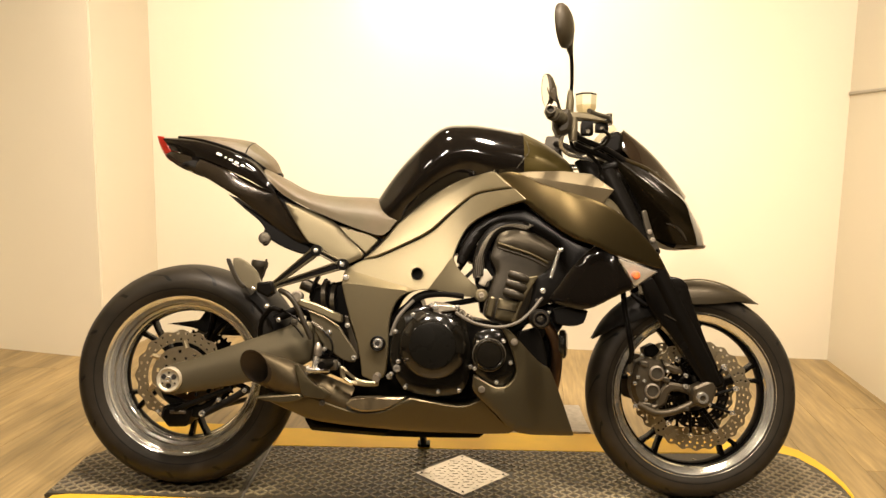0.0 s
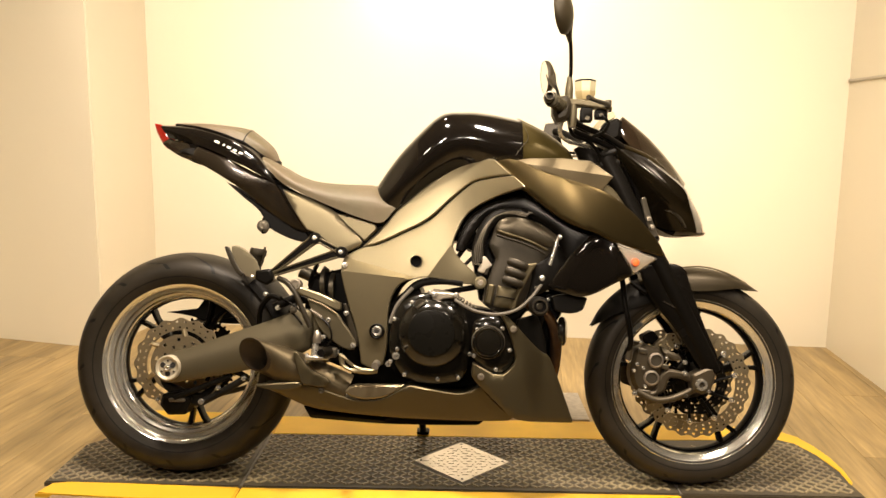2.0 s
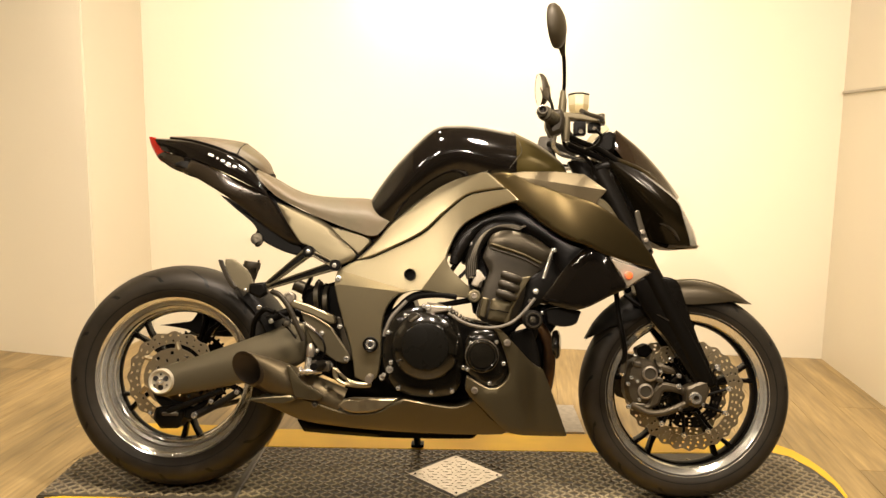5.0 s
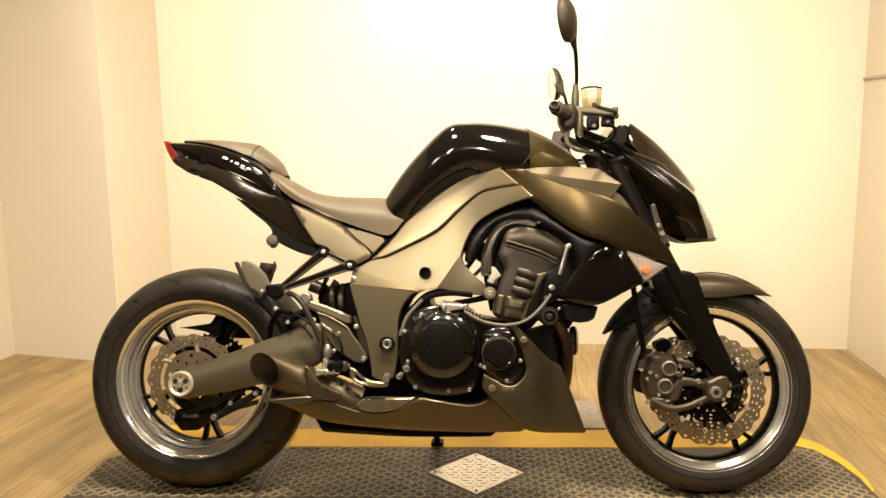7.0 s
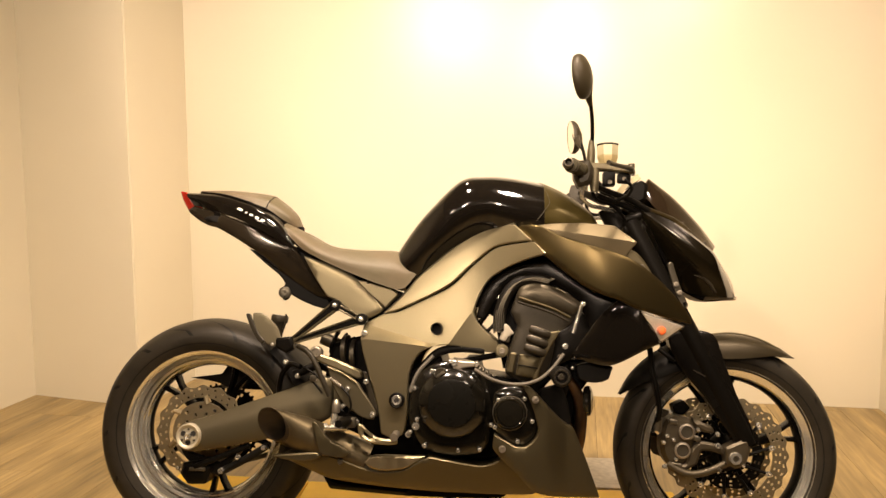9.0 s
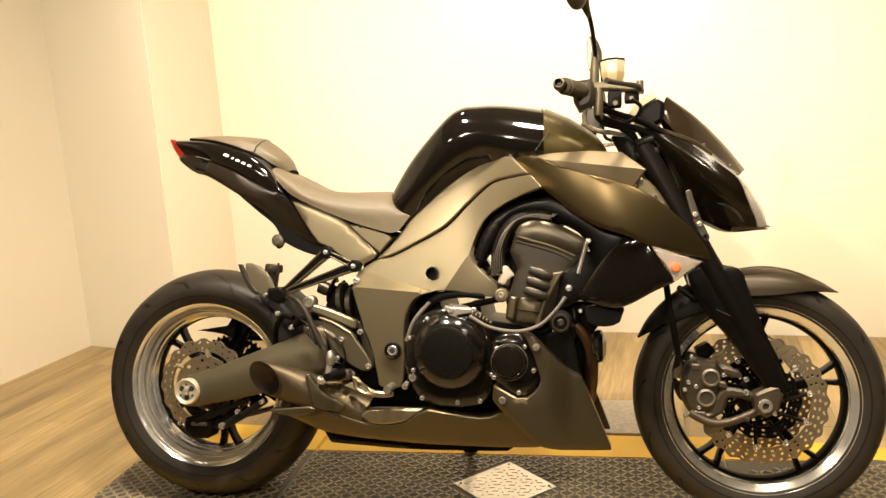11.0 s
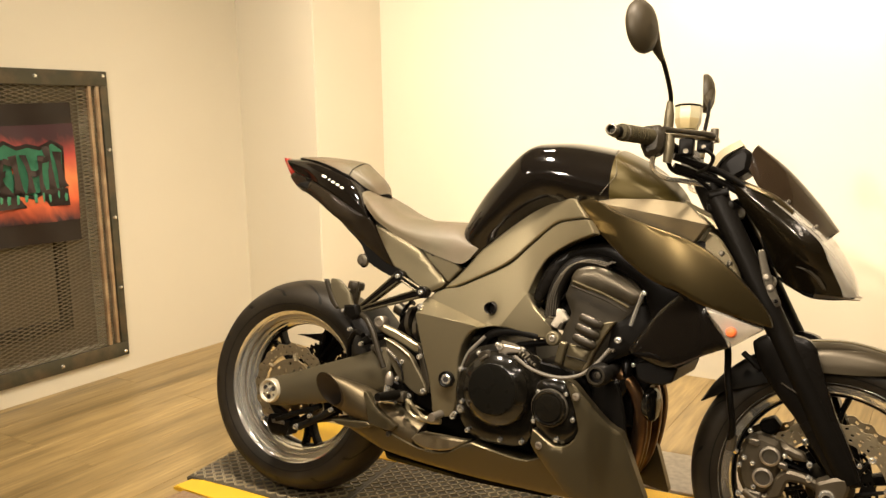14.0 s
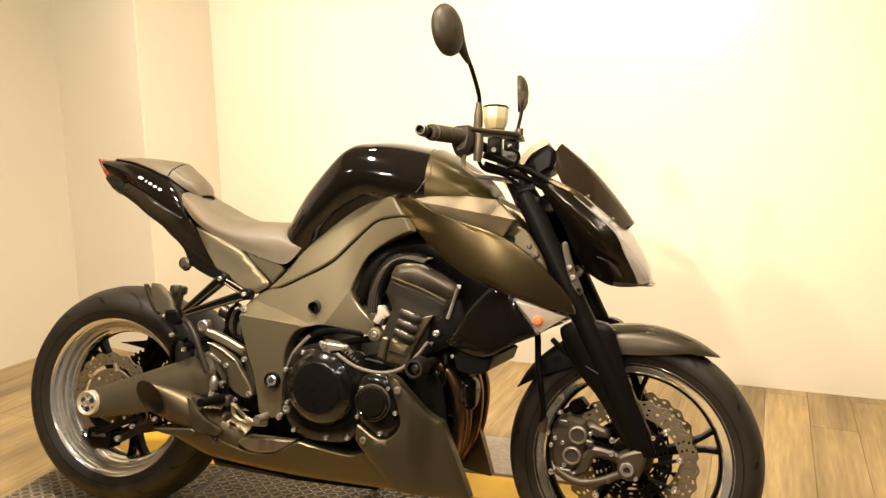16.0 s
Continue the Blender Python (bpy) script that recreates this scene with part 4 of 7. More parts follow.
def wheel(name, label, x, z, off, lip, lip_half, start, tyre_profile):
    slim = lip_half < 0.06
    d = 0.030 if slim else 0.047
    f = 0.33 if slim else 0.17          # how much of the rim's width the black middle takes
    half = lip_half * f
    well = [(lip - d, half), (lip - d - 0.004, half * 0.97), (lip - d - 0.006, half * 0.6), (lip - d - 0.007, 0), (lip - d - 0.006, -half * 0.6), (lip - d - 0.004, -half * 0.97), (lip - d, -half), (lip - d + 0.014, -half * 0.9), (lip - d + 0.014, half * 0.9), (lip - d, half)]
    w = part(name, lathe(bmesh.new(), well, 0, 0, 72), SATIN, bike, label)
    w.matrix_basis = pose(x, off, z)
    for o in (-1, 1):
        if slim:
            prof = [(lip - 0.0285, o * lip_half * 0.58), (lip - 0.025, o * lip_half * 0.76), (lip - 0.015, o * lip_half * 0.86), (lip - 0.006, o * lip_half * 0.93), (lip - 0.003, o * lip_half), (lip, o * lip_half * 0.97), (lip - 0.001, o * lip_half * 0.80), (lip - 0.012, o * lip_half * 0.60)]
            lip_part = part("rim_lip", lathe(bmesh.new(), prof, 0, 0, 96), POLISH, w, "polished rim lip")
            barrel = [(lip - 0.028, o * lip_half * 0.59), (lip - 0.0292, o * lip_half * 0.46), (lip - 0.030, o * lip_half * 0.33)]
            part("rim_barrel", lathe(bmesh.new(), barrel, 0, 0, 96), SATIN, w)
            continue
        prof = [(lip - 0.051, o * lip_half * 0.17), (lip - 0.047, o * lip_half * 0.34), (lip - 0.044, o * lip_half * 0.36), (lip - 0.041, o * lip_half * 0.50), (lip - 0.033, o * lip_half * 0.53), (lip - 0.030, o * lip_half * 0.68), (lip - 0.020, o * lip_half * 0.71), (lip - 0.017, o * lip_half * 0.86), (lip - 0.009, o * lip_half * 0.90), (lip - 0.004, o * lip_half), (lip, o * lip_half * 0.97), (lip - 0.001, o * lip_half * 0.80), (lip - 0.012, o * lip_half * 0.60)]
        lip_part = part("rim_lip", lathe(bmesh.new(), prof, 0, 0, 72), POLISH, w, "polished rim lip")
        for r0, q0_, r1, q1_ in ((0.0344, 0.60, 0.0322, 0.66),):
            part("rim_step", lathe(bmesh.new(), [(lip - r0, o * lip_half * q0_), (lip - r1, o * lip_half * q1_)], 0, 0, 72), ALLOY, lip_part)
    part("tyre", lathe(bmesh.new(), tyre_profile, 0, 0, 96), RUBBER, w, "worn black road tyre")
    for k in range(5):
        part("spoke", spoke(start + 72 * k, 0.035, lip - d - 0.001, 0.0064, 0.0, 0.0, 0.003, 0.026), GUARD, w)
    part("hub", lathe(bmesh.new(), [(0.0001, -0.075), (0.030, -0.075), (0.034, -0.06), (0.046, -0.045), (0.05, -0.02), (0.05, 0.02), (0.046, 0.045), (0.034, 0.06), (0.030, 0.075), (0.0001, 0.075)], 0, 0, 32), SATIN, w)
    return w


RX, RZ, FX, FZ = -0.73, 0.310, 0.706, 0.2845
tp = [(0.224, -0.080), (0.240, -0.090), (0.262, -0.096), (0.284, -0.088), (0.302, -0.062), (0.312, -0.032), (0.3155, 0)]
rear = wheel("rear_wheel", "black five-spoke rear wheel with polished lips", RX, RZ, 0.036, 0.234, 0.083, 63, tp + [(r, -y) for r, y in tp[-2::-1]])
tp = [(0.222, -0.048), (0.238, -0.057), (0.258, -0.061), (0.276, -0.053), (0.288, -0.033), (0.2935, -0.014), (0.295, 0)]
front = wheel("front_wheel", "black five-spoke front wheel with polished lips", FX, FZ, 0.005, 0.231, 0.052, 17, tp + [(r, -y) for r, y in tp[-2::-1]])
# rear disc, carrier, sprocket
part("brake_disc", disc_ring(0.094, 0.126, -0.088, 0.005, 6, 96, 0.030, 16, (1, 4), skip=3), DISC, rear, "drilled petal brake disc")
part("disc_carrier", disc_ring(0.036, 0.082, -0.088, 0.007, 5, 40, 0.0, 12, (1, 3), skip=4), DISC, rear, "slotted disc carrier")
for k in range(6):
    a = radians(60 * k + 20)
    part("disc_arm", tubed([(0.078 * math.cos(a), -0.088, 0.078 * math.sin(a)), (0.099 * math.cos(a + 0.1), -0.089, 0.099 * math.sin(a + 0.1))], [0.009, 0.0065], 8, 1), DISC, rear)
part("sprocket", disc_ring(0.055, 0.115, 0.085, 0.006, 6, 84, 0.0, 42, (2, 3, 4), skip=7), SATIN, rear)
teeth = bmesh.new()
for k in range(42):
    a = radians(k * 360 / 42)
    tube(teeth, [(0.112 * math.cos(a), 0.085, 0.112 * math.sin(a)), (0.122 * math.cos(a), 0.085, 0.122 * math.sin(a))], [0.0055, 0.003], 6, 1)
part("sprocket_teeth", teeth, SATIN, rear, kind="stuff")

# front discs with their carriers
for o in (-1, 1):
    part("brake_disc", disc_ring(0.111, 0.149, o * 0.068, 0.005, 7, 120, 0.024, 24, (1, 3, 5), skip=3), DISC, front, "drilled petal brake disc")
    bm = disc_ring(0.062, 0.090, o * 0.060, 0.006, 5, 60, 0.03, 10, (1, 3), skip=3)
    carrier = part("disc_carrier", bm, SATIN, front, "black drilled inner ring")
    for k in range(10):
        a = radians(36 * k)
        part("carrier_arm", tubed([(0.05 * math.cos(a), o * 0.062, 0.05 * math.sin(a)), (0.110 * math.cos(a + 0.18), o * 0.068, 0.110 * math.sin(a + 0.18))], [0.0055, 0.0038], 8, 1), SATIN, carrier)
    for k in range(10):
        a = radians(36 * k + 10)
        bm = bmesh.new()
        lathe(bm, [(0.008, o * 0.066), (0.008, o * 0.073), (0.004, o * 0.074), (0.0001, o * 0.072)], 0.110 * math.cos(a), 0.110 * math.sin(a), 10)
        part("disc_button", bm, STEEL, carrier)

# ---- frame ----
HOLE = [(-0.068 + 0.0145 * math.cos(a), 0.606 + 0.0145 * math.sin(a)) for a in (2 * math.pi * k / 16 for k in range(16))]
CREASE_A = [(-0.285, 0.580), (-0.055, 0.556)]
CREASE_B = [(-0.285, 0.622), (-0.055, 0.558)]
CREASE_C = [(-0.040, 0.560), (0.062, 0.705), (0.110, 0.762)]      # the flange round the engine window starts here


def frame_s(x, z):
    """How far the spar stands out: an upright lower flank, a bright facet leaning in above it, then the spar widening towards the steering head."""
    u = (x + 0.285) / 0.23
    za, zb = 0.580 - 0.024 * u, 0.622 - 0.064 * min(u, 1)
    upper = 0.267 + 0.165 * x - 0.195 * z + 2.4 * max(0, x) ** 2
    if u >= 1:
        inner = x + 0.040 - 0.704 * (z - 0.560)
        if z > 0.5:
            return upper - 0.36 * max(0, inner) * max(0, min(1, (0.80 - z) / 0.09))
        return 0.166 - 0.10 * (0.556 - z)
    t = max(0, min(1, (z - za) / max(1e-4, zb - za)))
    return (0.166 - 0.10 * max(0, za - z)) * (1 - t) + upper * t


for side in (1, -1):
    part("frame_spar", panel(SH["FRAME_MAIN"], frame_s, 0.05, 0.0026, 0.001, 0.02, side=side, holes=[HOLE], lines=[CREASE_A, CREASE_B, CREASE_C]), BRONZE, bike, "satin bronze cast frame spar", degrees=13)
    part("frame_cover", panel(SH["FRAME_UPPER"], lambda x, z: 0.271 + 0.165 * x - 0.195 * z + 2.4 * max(0, x) ** 2, 0.05, 0.004, 0.002, 0.02, side=side), BRONZE, bike, "satin bronze upper frame cover", degrees=20)
bolt(-0.258, 0.158, 0.592, 0.0105)
bm = bmesh.new()
lathe(bm, [(0.0205, -0.145), (0.0205, -0.163), (0.018, -0.1645), (0.0145, -0.161), (0.014, -0.156)], -0.169, 0.418, 24)
part("pivot_collar", bm, SATIN, bike)
bm = bmesh.new()
lathe(bm, [(0.0132, -0.152), (0.0132, -0.1625), (0.011, -0.1645), (0.0068, -0.164), (0.0062, -0.157), (0.0001, -0.157)], -0.169, 0.418, 20)
part("pivot_bolt", bm, STEEL, bike)
bm = bmesh.new()
lathe(bm, [(0.0145, -0.152), (0.0145, -0.118), (0.0001, -0.117)], -0.068, 0.606, 16)
part("frame_bore", bm, HOLLOW_SHADE, bike)

# ---- engine ----
part("crankcase", panel(SH["CRANK"], 0.115, 0.25, 0.004, 0.0, soft=1, step=0.03), SATIN, bike, "black engine case")
clutch = part("clutch_cover", panel(SH["CLUTCH"], 0.150, 0.070, 0.004, 0.008, 0.03, soft=2), COVERBLACK, bike, "gloss black round clutch cover")
clutch.matrix_basis = Matrix.Translation((0, -0.021, 0))
CX, CZ = -0.020, 0.405
part("cover_dome", lathe(bmesh.new(), [(0.0905, -0.150), (0.0905, -0.160), (0.0895, -0.166), (0.087, -0.171), (0.081, -0.177), (0.072, -0.184), (0.064, -0.1885), (0.0605, -0.1895), (0.0001, -0.1895)], CX, CZ + 0.012, 72), COVERBLACK, clutch)
part("cover_plate", lathe(bmesh.new(), [(0.0610, -0.188), (0.0610, -0.1915), (0.0595, -0.1930), (0.052, -0.1938), (0.0001, -0.1945)], CX - 0.002, CZ + 0.014, 64), PLATEBLACK, clutch, "satin black round lid")
for a0, a1 in ((-14, 38), (44, 62), (-58, -22), (160, 182)):   # facets standing out of the sloping ring
    bm = lathe(bmesh.new(), [(0.0855, -0.170), (0.084, -0.1795), (0.066, -0.1915), (0.0595, -0.1925), (0.0595, -0.186)], CX, CZ + 0.012, 8, a0, a1)
    part("cover_rib", bm, COVERBLACK, clutch)
cap = part("filler_cap", lathe(bmesh.new(), [(0.0165, -0.15), (0.0165, -0.176), (0.0145, -0.180), (0.0001, -0.180)], -0.052, 0.490, 24), CONTROL, clutch, "black oil filler cap")
bm = bmesh.new()
box(bm, -0.0125, 0.0125, -0.0055, 0, -0.0035, 0.0035, 0.0015)
part("cap_grip", bm, DARKALLOY, cap).matrix_basis = pose(-0.052, -0.179, 0.490, 0, -38, 0)
for x, z in SH["BOLTSCL"]:
    bolt(x, 0.160, z, 0.0075, clutch)
cov = part("pulse_cover", panel(SH["COVER2"], 0.175, 0.09, 0.004, 0.006, 0.03, soft=1), COVERBLACK, bike, "gloss black round pulse cover")
cov.matrix_basis = Matrix.Translation((0, -0.034, 0))
part("cover_dome", lathe(bmesh.new(), [(0.042, -0.175), (0.041, -0.190), (0.036, -0.196), (0.032, -0.194), (0.030, -0.198), (0.0001, -0.200)], 0.126, 0.398, 40), COVERBLACK, cov)
part("cover_ring", lathe(bmesh.new(), [(0.044, -0.176), (0.0435, -0.186), (0.040, -0.187), (0.040, -0.176)], 0.126, 0.398, 40), DARKALLOY, cov)
for x, z in SH["BOLTSC2"]:
    bolt(x, 0.182, z, 0.0072, cov)
cyl = part("cylinder_block", panel(SH["CYL"], 0.149, 0.28, 0.003, 0.003, 0.03, soft=1), ENGINE, bike, "dark grey cylinder block and head")
cyl.matrix_basis = Matrix.Translation((0, -0.015, 0))
part("head_cover", panel(SH["HEADLID"], 0.158, 0.30, 0.004, 0.005, 0.03, soft=1), HEADCOVER, cyl, "grey rocker cover")
for k in range(3):
    x0, z0 = 0.178 - 0.0065 * k, 0.619 - 0.0235 * k
    bm = tubed([(x0, -0.172, z0 - 0.010), (x0 + 0.012, -0.177, z0 - 0.013), (x0 + 0.036, -0.177, z0 - 0.021), (x0 + 0.047, -0.172, z0 - 0.025)], [0.0095, 0.0115, 0.0115, 0.0095], 12, 3)
    part("fin", bm, CONTROL, cyl)
    # pale line that paints the light on the fin's top edge
    part("fin_line", tubed([(x0 + 0.002, -0.180, z0 - 0.002), (x0 + 0.024, -0.184, z0 - 0.008), (x0 + 0.046, -0.180, z0 - 0.016)], 0.0014, 6, 3), ALLOY, cyl)
part("barrel_base", panel([(0.127, 0.549), (0.145, 0.546), (0.134, 0.492), (0.116, 0.498)], 0.164, 0.03, 0.004, soft=1), TITAN, cyl)
part("barrel_base", panel([(0.151, 0.546), (0.205, 0.535), (0.194, 0.481), (0.140, 0.489)], 0.168, 0.03, 0.004, 0.004, soft=1), TITAN, cyl)
part("barrel_line", tubed([(0.146, -0.170, 0.517), (0.170, -0.173, 0.514), (0.199, -0.170, 0.508)], 0.0016, 6), SATIN, cyl)
part("cover_lip", tubed([(0.148, -0.164, 0.690), (0.190, -0.168, 0.677), (0.235, -0.168, 0.662), (0.280, -0.160, 0.640)], 0.0032, 8), TITAN, cyl)
part("cover_lip", tubed([(0.146, -0.162, 0.679), (0.188, -0.166, 0.666), (0.233, -0.166, 0.651), (0.275, -0.158, 0.630)], 0.0022, 8), CONTROL, cyl)
part("side_guard", panel([(0.227, 0.601), (0.256, 0.607), (0.214, 0.533), (0.196, 0.481), (0.184, 0.481), (0.204, 0.535)], 0.172, 0.03, 0.003, soft=1), TITAN, cyl)
hose = tubed([(x, -0.158, z) for x, z in SH["HOSE"]], 0.0165, 12, 8)
part("braided_hose", hose, PLASTIC, bike)
for k in range(7):
    a = radians(-66 + 22 * k)
    part("hose_rib", tubed([(x + 0.0162 * math.sin(a) * 0.88, -0.158 - 0.0162 * math.cos(a), z + 0.0162 * math.sin(a) * 0.47) for x, z in SH["HOSE"]], 0.0019, 6, 8), DARKALLOY, bike)
part("grey_cable", tubed([(x, -0.232, z) for x, z in SH["WIRE"]], 0.0042, 8), WIREGREY, bike, "grey speed cable")
part("overflow_pipe", tubed([(x, -0.175, z) for x, z in [(0.288, 0.60), (0.300, 0.64), (0.312, 0.68)]], 0.005, 8), STEEL, bike)
bolt(0.266, 0.192, 0.566, 0.010), bolt(0.314, 0.180, 0.675, 0.008)
part("intake_duct", panel(SH["INTAKE_BLACK"], lambda x, z: 0.135 + 0.14 * max(0, x - 0.12), 0.05, 0.004, 0.004, 0.03, soft=1), GUARD, bike, "black duct cover")
for pts, r in (([(0.03, 0.60), (0.07, 0.655), (0.10, 0.69)], 0.007), ([(0.05, 0.585), (0.085, 0.62), (0.12, 0.66)], 0.005), ([(0.0, 0.52), (0.05, 0.53), (0.10, 0.54)], 0.008), ([(0.055, 0.68), (0.085, 0.705), (0.105, 0.70)], 0.012)):
    part("hose", tubed([(x, -0.115, z) for x, z in pts], r, 8), SATIN, bike)
plug = part("connector", panel([(0.101, 0.620), (0.118, 0.622), (0.137, 0.597), (0.128, 0.592), (0.113, 0.575), (0.097, 0.581), (0.103, 0.600)], lambda x, z: 0.168 - 0.35 * max(0, x - 0.115), 0.03, 0.003, soft=1, step=0.008), RAILGREY, bike, "pale tan wiring plug")
part("plug_latch", boxed(0.090, 0.104, -0.166, -0.150, 0.599, 0.610, 0.003), WHITE, plug, "white latch")
part("plug_skirt", panel([(0.114, 0.592), (0.128, 0.590), (0.124, 0.572), (0.112, 0.574)], 0.166, 0.02, 0.002, soft=1, step=0.008), CONTROL, plug)
boss = part("frame_boss", lathe(bmesh.new(), [(0.0175, -0.145), (0.0175, -0.166), (0.015, -0.170), (0.0125, -0.1705), (0.0115, -0.168), (0.0001, -0.168)], 0.105, 0.551, 28), BRONZE, bike, "round boss at the tip of the frame")
part("boss_bolt", lathe(bmesh.new(), [(0.0085, -0.166), (0.0085, -0.172), (0.0065, -0.174), (0.0045, -0.174), (0.004, -0.170), (0.0001, -0.170)], 0.105, 0.551, 16), ALLOY, boss)
part("throttle_body", panel([(0.052, 0.668), (0.10, 0.69), (0.115, 0.70), (0.105, 0.64), (0.078, 0.640)], 0.10, 0.2, 0.01, soft=1), PLASTIC, bike)
for z, x in ((0.70, 0.075), (0.693, 0.095)):
    bolt(x, 0.125, z, 0.009)
# linkage seen in the window under the spar
part("cable_bracket", panel([(-0.023, 0.526), (0.037, 0.522), (0.039, 0.511), (0.000, 0.505), (0.002, 0.472), (-0.046, 0.448), (-0.039, 0.468), (-0.019, 0.493)], 0.190, 0.02, 0.003, soft=1), ALLOY, bike, "cast alloy cable bracket")
bolt(-0.016, 0.192, 0.519, 0.011), bolt(0.041, 0.192, 0.518, 0.009)
part("bracket_boss", boxed(0.006, 0.028, -0.193, -0.15, 0.462, 0.503, 0.005), COVERBLACK, bike)
for k in range(6):
    p = Vector((0.040, -0.202, 0.512)).lerp(Vector((0.084, -0.222, 0.492)), k / 5)
    part("adjuster_rib", tubed([p, p + Vector((0.004, -0.0015, -0.0018))], 0.0062 - 0.0004 * k, 8, 1), DARKALLOY, bike)
part("clutch_wire", tubed([(-0.02, -0.17, 0.528), (0.02, -0.175, 0.522), (0.06, -0.19, 0.505)], 0.0055, 8), DARKALLOY, bike)
part("coolant_hose", tubed([(-0.10, -0.12, 0.51), (-0.06, -0.13, 0.545), (0.0, -0.13, 0.555), (0.06, -0.13, 0.55)], 0.011, 10), PLASTIC, bike)
part("breather_hose", tubed([(-0.135, -0.15, 0.44), (-0.115, -0.152, 0.49), (-0.075, -0.15, 0.535)], 0.005, 8), WIREGREY, bike)

# oil cooler hose end and slider
slider = part("frame_slider", lathe(bmesh.new(), [(0.013, -0.12), (0.013, -0.230), (0.020, -0.235), (0.0245, -0.250), (0.0245, -0.287), (0.021, -0.295), (0.0155, -0.297), (0.0145, -0.290)], 0.250, 0.495, 28), PLASTIC, bike, "black crash bobbin with a hollow end")
part("slider_ring", lathe(bmesh.new(), [(0.0195, -0.2945), (0.0190, -0.2985), (0.0155, -0.2985), (0.0150, -0.294)], 0.250, 0.495, 28), CONTROL, slider)
# first a dark disc for the shade in the bobbin's hollow, then the bolt
part("slider_bolt", lathe(bmesh.new(), [(0.0145, -0.280), (0.0001, -0.280)], 0.250, 0.495, 20), HOLLOW_SHADE, slider)
part("slider_bolt", lathe(bmesh.new(), [(0.0085, -0.280), (0.0085, -0.286), (0.005, -0.287), (0.0045, -0.283), (0.0001, -0.283)], 0.250, 0.495, 12), DARKALLOY, slider)

# black clutter between the cylinders and the radiator; two added panels stand for its darkness
part("thermostat_housing", panel([(0.240, 0.602), (0.268, 0.612), (0.302, 0.652), (0.318, 0.650), (0.338, 0.600), (0.305, 0.548), (0.258, 0.520), (0.222, 0.500), (0.238, 0.550)], 0.170, 0.06, 0.006, 0.003, soft=1), SATIN, bike, "black panel filling the dark beside the cylinders")
part("engine_front", panel([(0.170, 0.492), (0.240, 0.525), (0.335, 0.525), (0.335, 0.480), (0.306, 0.430), (0.296, 0.360), (0.262, 0.360), (0.262, 0.440), (0.254, 0.472), (0.236, 0.476), (0.224, 0.462), (0.200, 0.430), (0.180, 0.420)], 0.105, 0.10, 0.006, soft=1), SATIN, bike, "black panel filling the gap before the engine")
part("coolant_elbow", tubed([(0.262, -0.118, 0.530), (0.276, -0.130, 0.500), (0.270, -0.132, 0.455), (0.252, -0.125, 0.420)], 0.013, 12), GUARD, bike)
bolt(0.258, 0.135, 0.468, 0.008), bolt(0.290, 0.130, 0.508, 0.007), bolt(0.252, 0.178, 0.540, 0.006, material=DARKALLOY)

# added black panel: the shade behind the cowl, before the header pipes
part("pipe_shield", panel([(0.205, 0.455), (0.258, 0.470), (0.276, 0.420), (0.286, 0.360), (0.290, 0.290), (0.270, 0.230), (0.220, 0.260), (0.200, 0.360)], 0.150, 0.012, 0.004, soft=1), SATIN, bike, "black panel for the dark inside of the cowl")

# header pipes
for k, s in enumerate((0.128, 0.078, -0.045, -0.12)):
    part("header_pipe", tubed([(0.235, -s, 0.50), (0.290, -s, 0.46), (0.312, -s * 0.95, 0.39), (0.298, -s * 0.8, 0.28), (0.25, -s * 0.6, 0.215), (0.18, -s * 0.5, 0.19)], 0.0165, 14, 7), HEADER, bike, "heat-coloured header pipe")

horn = part("horn", lathe(bmesh.new(), [(0.0001, -0.012), (0.030, -0.012), (0.038, -0.008), (0.040, 0.0), (0.037, 0.007), (0.024, 0.009), (0.020, 0.018), (0.0001, 0.020)], 0, 0, 32), COVERBLACK, bike, "round black horn beside the header pipes")
horn.matrix_basis = pose(0.330, -0.105, 0.421, 0, 0, 76)
for dz in (-0.024, 0.026):
    part("horn_bolt", tubed([(0.325, -0.118, 0.421 + dz), (0.327, -0.126, 0.421 + dz)], 0.005, 8, 1), STEEL, bike)

# belly pan and exhaust
def belly_s(x, z):
    return 0.150 + 0.035 * max(0, min(1, (z - 0.19) / 0.08)) - 0.05 * max(0, (-x - 0.33)) + 0.0
for side in (1, -1):
    part("belly_pan", panel(SH["BELLY"], belly_s, 0.10, 0.003, 0.003, 0.03, side=side, soft=1), TITAN, bike, "titanium grey belly pan over the silencer")
part("silencer_box", panel(SH["CATBOX"], 0.12, 0.24, 0.01, soft=1), SATIN, bike)
part("heat_shield", panel([(-0.251, 0.257), (-0.237, 0.272), (-0.222, 0.276), (-0.121, 0.277), (-0.088, 0.279), (-0.118, 0.258), (-0.147, 0.245), (-0.210, 0.240)], 0.176, 0.03, 0.004, 0.001, soft=1), SCOOP_M, bike, "bare metal heat shield")
# the outlet: a pipe cut off at a slant, its mouth open to the side
MOUTH, MH, MV = Vector((-0.484, -0.211, 0.356)), Vector((0.0365, 0.004, -0.0045)), Vector((-0.004, -0.020, 0.0455))


